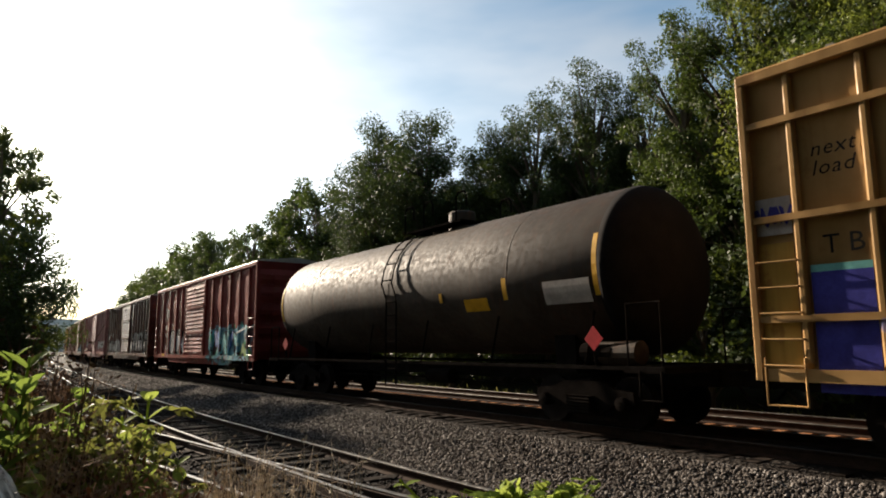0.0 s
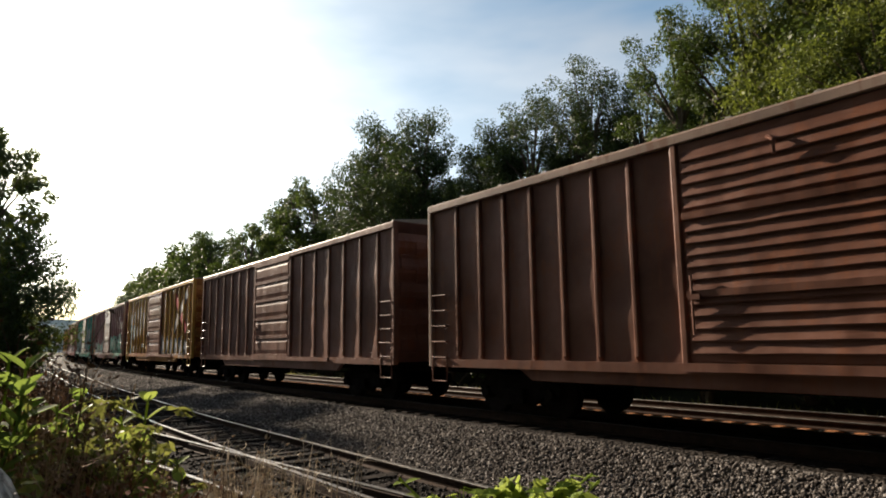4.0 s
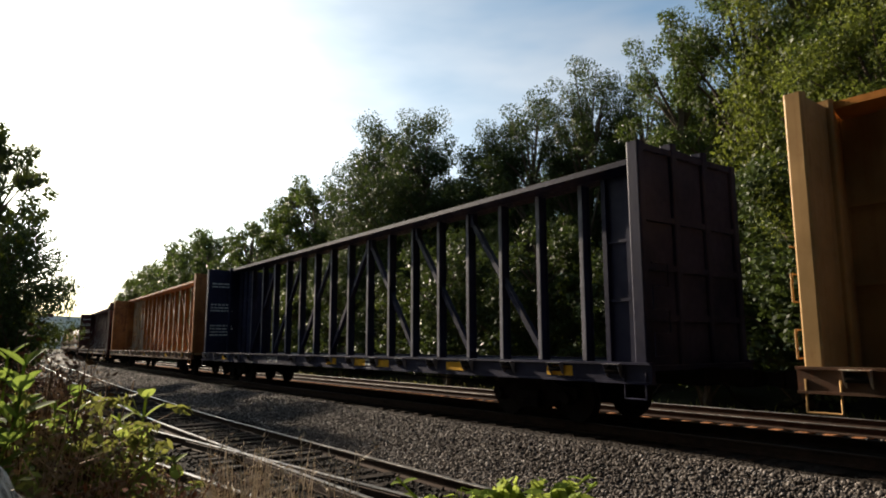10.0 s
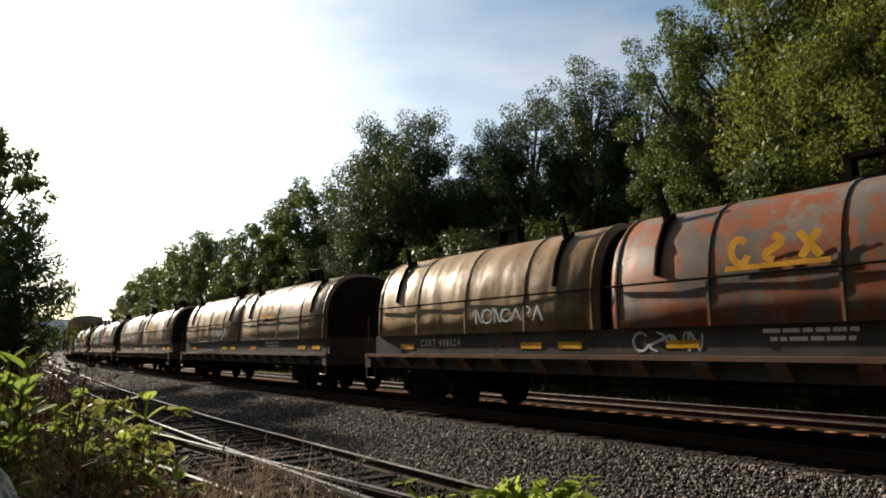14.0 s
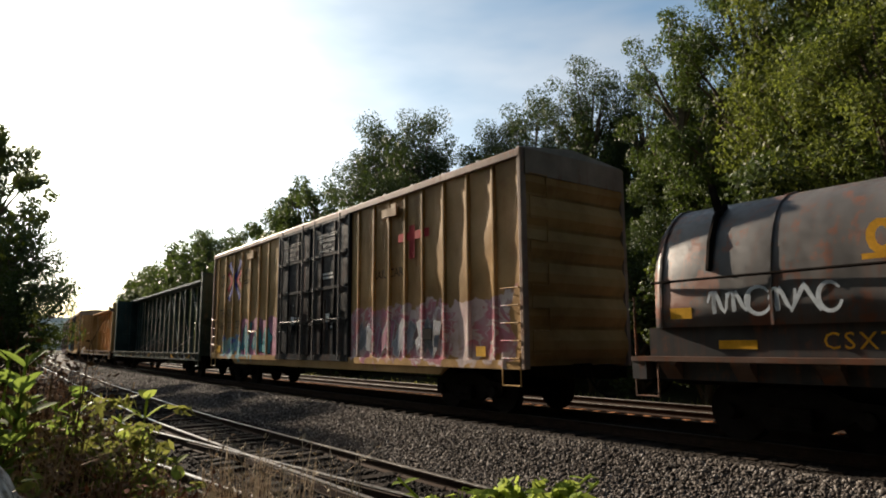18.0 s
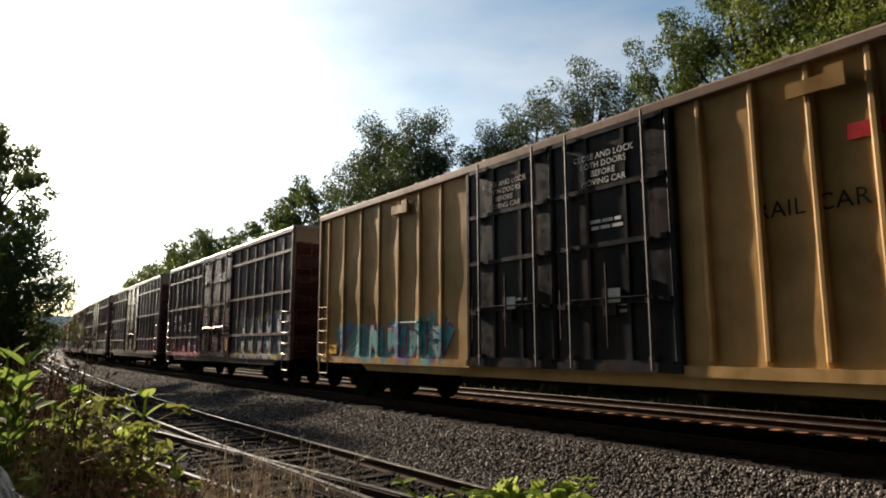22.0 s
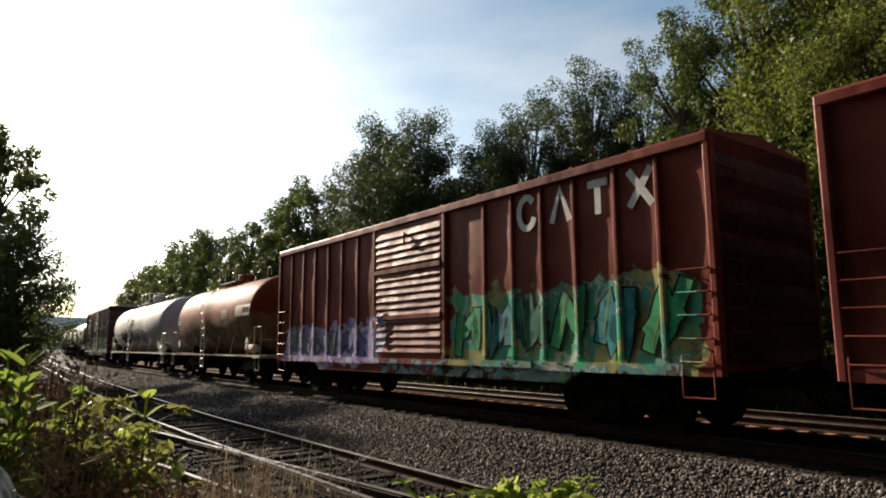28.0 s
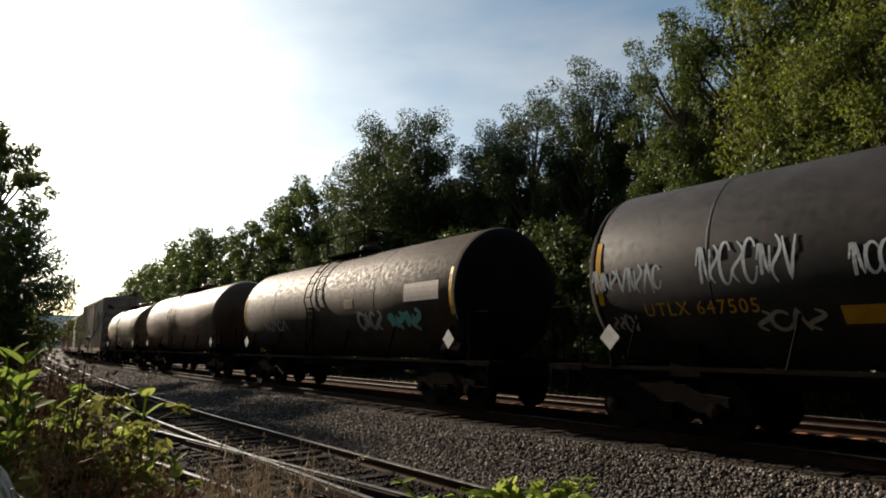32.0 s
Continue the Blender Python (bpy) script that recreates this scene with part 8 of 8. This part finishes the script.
for i in range(22):
    sow(WEEDS[8], rngw.uniform(-75, -62), rngw.uniform(5.4, 7.2), rngw.uniform(0.75, 1.15))
for yaw, dist, k, q in ((-82.2, 5.0, 2, 1.2), (-81.0, 5.0, 4, 1.15), (-80.6, 4.8, 3, 1.1), (-83.6, 5.2, 5, 1.2)):
    sow(WEEDS[k], yaw, dist, q)
# the light green plant close below the view
for yaw, dist, k, q in ((-51.6, 3.8, 1, 1.2), (-50.7, 3.9, 6, 1.1), (-49.8, 3.8, 6, 1.05), (-51.3, 4.0, 6, 1.0), (-49.2, 3.9, 1, 1.14), (-51.0, 4.1, 1, 1.16), (-47.6, 3.8, 1, 1.12), (-46.6, 3.9, 1, 1.22), (-45.9, 3.8, 6, 1.08), (-44.9, 3.9, 6, 1.2), (-43.8, 3.9, 6, 1.1), (-44.2, 3.8, 1, 1.33), (-43.2, 3.9, 1, 1.2), (-45.2, 4.1, 1, 1.25), (-42.6, 3.9, 1, 1.1), (-46.2, 4.1, 1, 1.14)):
    sow(WEEDS[k], yaw, dist, q * 0.97)
for p in WEEDS:
    p.matrix_basis = pose(-6.0 - WEEDS.index(p) * 0.5, -1.2, -0.45)


def grass_tufts():
    rng = np.random.default_rng(9)
    n = 16000
    s = rng.uniform(-60, 6, n)
    o = np.where(rng.random(n) < 0.8, rng.uniform(-16, -7.9, n), rng.uniform(7.2, 9.5, n))
    keep = ~((np.abs(s) < 2.2) & (o < -8.0))
    s, o = s[keep], o[keep]
    n = len(s)
    x, y = spots(s, o)
    z = np.interp(o, [p[0] for p in PROFILE], [p[1] for p in PROFILE])
    h = rng.uniform(0.15, 0.5, n) * np.where(o > 0, 0.7, 0.8)
    a = rng.uniform(0, 6.28, n)
    lx, ly = np.cos(a) * h * 0.4, np.sin(a) * h * 0.4
    wx, wy = -np.sin(a) * 0.012, np.cos(a) * 0.012
    v = np.stack([np.stack([x - wx, y - wy, z - 0.03], -1), np.stack([x + wx, y + wy, z - 0.03], -1), np.stack([x + lx * 0.4 + wx * 0.8, y + ly * 0.4 + wy * 0.8, z + h * 0.65], -1), np.stack([x + lx, y + ly, z + h], -1)], 1)
    me = from_arrays("grass", v.reshape(-1, 3), np.arange(n * 4).reshape(-1, 4))
    me.materials.append(GRASS)
    tagged(new("grass", me), "thin trackside grass", "grass", kind="stuff")


grass_tufts()


def boulder():
    rng = np.random.default_rng(3)
    bm = bmesh.new()
    bmesh.ops.create_icosphere(bm, subdivisions=4, radius=1.0)
    for v in bm.verts:
        p = v.co.copy()
        q = 1 + 0.22 * noise.noise(p * 1.3) + 0.12 * noise.noise(p * 3.1 + Vector((5, 0, 0))) + 0.07 * noise.noise(p * 7) + 0.05 * abs(noise.noise(p * 15))
        v.co = Vector((p.x * 0.55, p.y * 0.34, p.z * 0.78)) * q
    me = bpy.data.meshes.new("boulder")
    bm.to_mesh(me)
    bm.free()
    k = Nodes("pale_rock", 0.8)
    a = k.noise(9.0, k.scaled(1, 1, 0.4), detail=6, rough=0.7, distort=1.0)
    col = k.ramp(a, (0.4, (0.08, 0.065, 0.05)), (0.47, (0.4, 0.34, 0.27)), (0.58, (0.72, 0.66, 0.56)))
    k.bump(a, 0.7, 0.05)
    me.materials.append(k.done(col))
    ob = new("boulder", me)
    ob.matrix_basis = pose(math.sin(radians(-87.5)) * 3.7, math.cos(radians(-87.5)) * 3.7, 0.06, 0, 8, 20)
    return tagged(ob, "pale cracked grey boulder among the weeds", "rock")


boulder()


# ---- loose stones of the ballast ----
def stones(beds, material, name, label):
    rng = np.random.default_rng(7)
    parts_v, parts_f, base = [], [], 0
    cube = np.array([(-1, -1, -1), (1, -1, -1), (1, 1, -1), (-1, 1, -1), (-1, -1, 1), (1, -1, 1), (1, 1, 1), (-1, 1, 1)], float)
    quads = np.array([(0, 3, 2, 1), (4, 5, 6, 7), (0, 1, 5, 4), (1, 2, 6, 5), (2, 3, 7, 6), (3, 0, 4, 7)])
    for s0, s1, o0, o1, n, size in beds:
        s, o = rng.uniform(s0, s1, n), rng.uniform(o0, o1, n)
        x, y = spots(s, o)
        z = np.interp(o, [p[0] for p in PROFILE], [p[1] for p in PROFILE]) + rng.uniform(-0.01, 0.03, n)
        r = size * rng.uniform(0.6, 1.35, n)
        v = cube[None] * rng.uniform(0.55, 1.0, (n, 8, 3)) * r[:, None, None] * rng.uniform(0.6, 1.2, (n, 1, 3))
        q = rng.normal(size=(n, 4))
        q /= np.linalg.norm(q, axis=1, keepdims=True)
        w, a, b_, c_ = q.T
        R = np.stack([np.stack([1 - 2 * (b_ * b_ + c_ * c_), 2 * (a * b_ - c_ * w), 2 * (a * c_ + b_ * w)], -1), np.stack([2 * (a * b_ + c_ * w), 1 - 2 * (a * a + c_ * c_), 2 * (b_ * c_ - a * w)], -1),
                      np.stack([2 * (a * c_ - b_ * w), 2 * (b_ * c_ + a * w), 1 - 2 * (a * a + b_ * b_)], -1)], 1)
        v = np.einsum("nij,nkj->nki", R, v) + np.stack([x, y, z], -1)[:, None]
        parts_v.append(v.reshape(-1, 3))
        parts_f.append((np.arange(n)[:, None, None] * 8 + quads[None]).reshape(-1, 4) + base)
        base += n * 8
    me = from_arrays(name, np.concatenate(parts_v), np.concatenate(parts_f))
    me.materials.append(material)
    tagged(new(name, me), label, "stones", kind="stuff")


stones(((-16, 0.5, -3.9, -1.6, 44000, 0.021), (-34, -16, -3.7, -1.5, 26000, 0.027), (-70, -34, -3.4, -1.5, 14000, 0.04), (-20, 2, 2.2, 3.2, 4000, 0.034)), STONE, "ballast_stones", "loose crushed grey-brown ballast stones")
stones(((-24, 0, -5.7, -4.3, 4500, 0.022), (-24, 0, -8.2, -5.8, 5500, 0.022), (-24, 0, -4.3, -3.5, 2500, 0.024)), DARKSTONE, "cinder_stones", "dark stones between the siding rails")

# ---- an insect that crosses close by ----
insect = thing("flying_insect", "small dark flying insect", "insect")
_b = Build().disc_x([(-0.012, 0.001), (-0.006, 0.005), (0.004, 0.006), (0.012, 0.002)], 8)
part("body", _b, BLACKP, insect)
for _s in (-1, 1):
    part("wing", Build().loft([[(-0.008, _s * 0.003, 0.004), (0.006, _s * 0.003, 0.005), (0.003, _s * 0.022, 0.012), (-0.01, _s * 0.02, 0.011)], [(-0.008, _s * 0.003, 0.005), (0.006, _s * 0.003, 0.006), (0.003, _s * 0.022, 0.013), (-0.01, _s * 0.02, 0.012)]]), STEEL, insect)

# ---- ties last ----
lay_ties(main_track, -70, 40, 0.0, -0.175, seed=2)
lay_ties(far_track, -80, 40, 4.4, -0.325, seed=3, meshes=FAR_TIES)
lay_ties(side_track, -75, 14, siding, -0.592, seed=4, meshes=SIDE_TIES, sink=lambda s: 0.04 * max(0.0, min(1.0, (s + 10.5) / 2.5)) + 0.02 * math.sin(s * 2.3))


def motions():
    for car, s0 in TRAIN:
        walk(car, [(t, on_line(s0 + SPEED * t + GAIN * t * t)) for t in range(0, 33)])
    p = lambda x, y, z: pose(x, y, z, 0, 0, 40)
    walk(insect, [(0, p(-14, -3.0, 1.0)), (29.75, p(-4.45, -0.36, 1.93)), (30.0, p(-4.20, 0.86, 2.76)), (30.25, p(-3.22, 2.09, 3.74)), (32, p(9, 14, 9))])


motions()
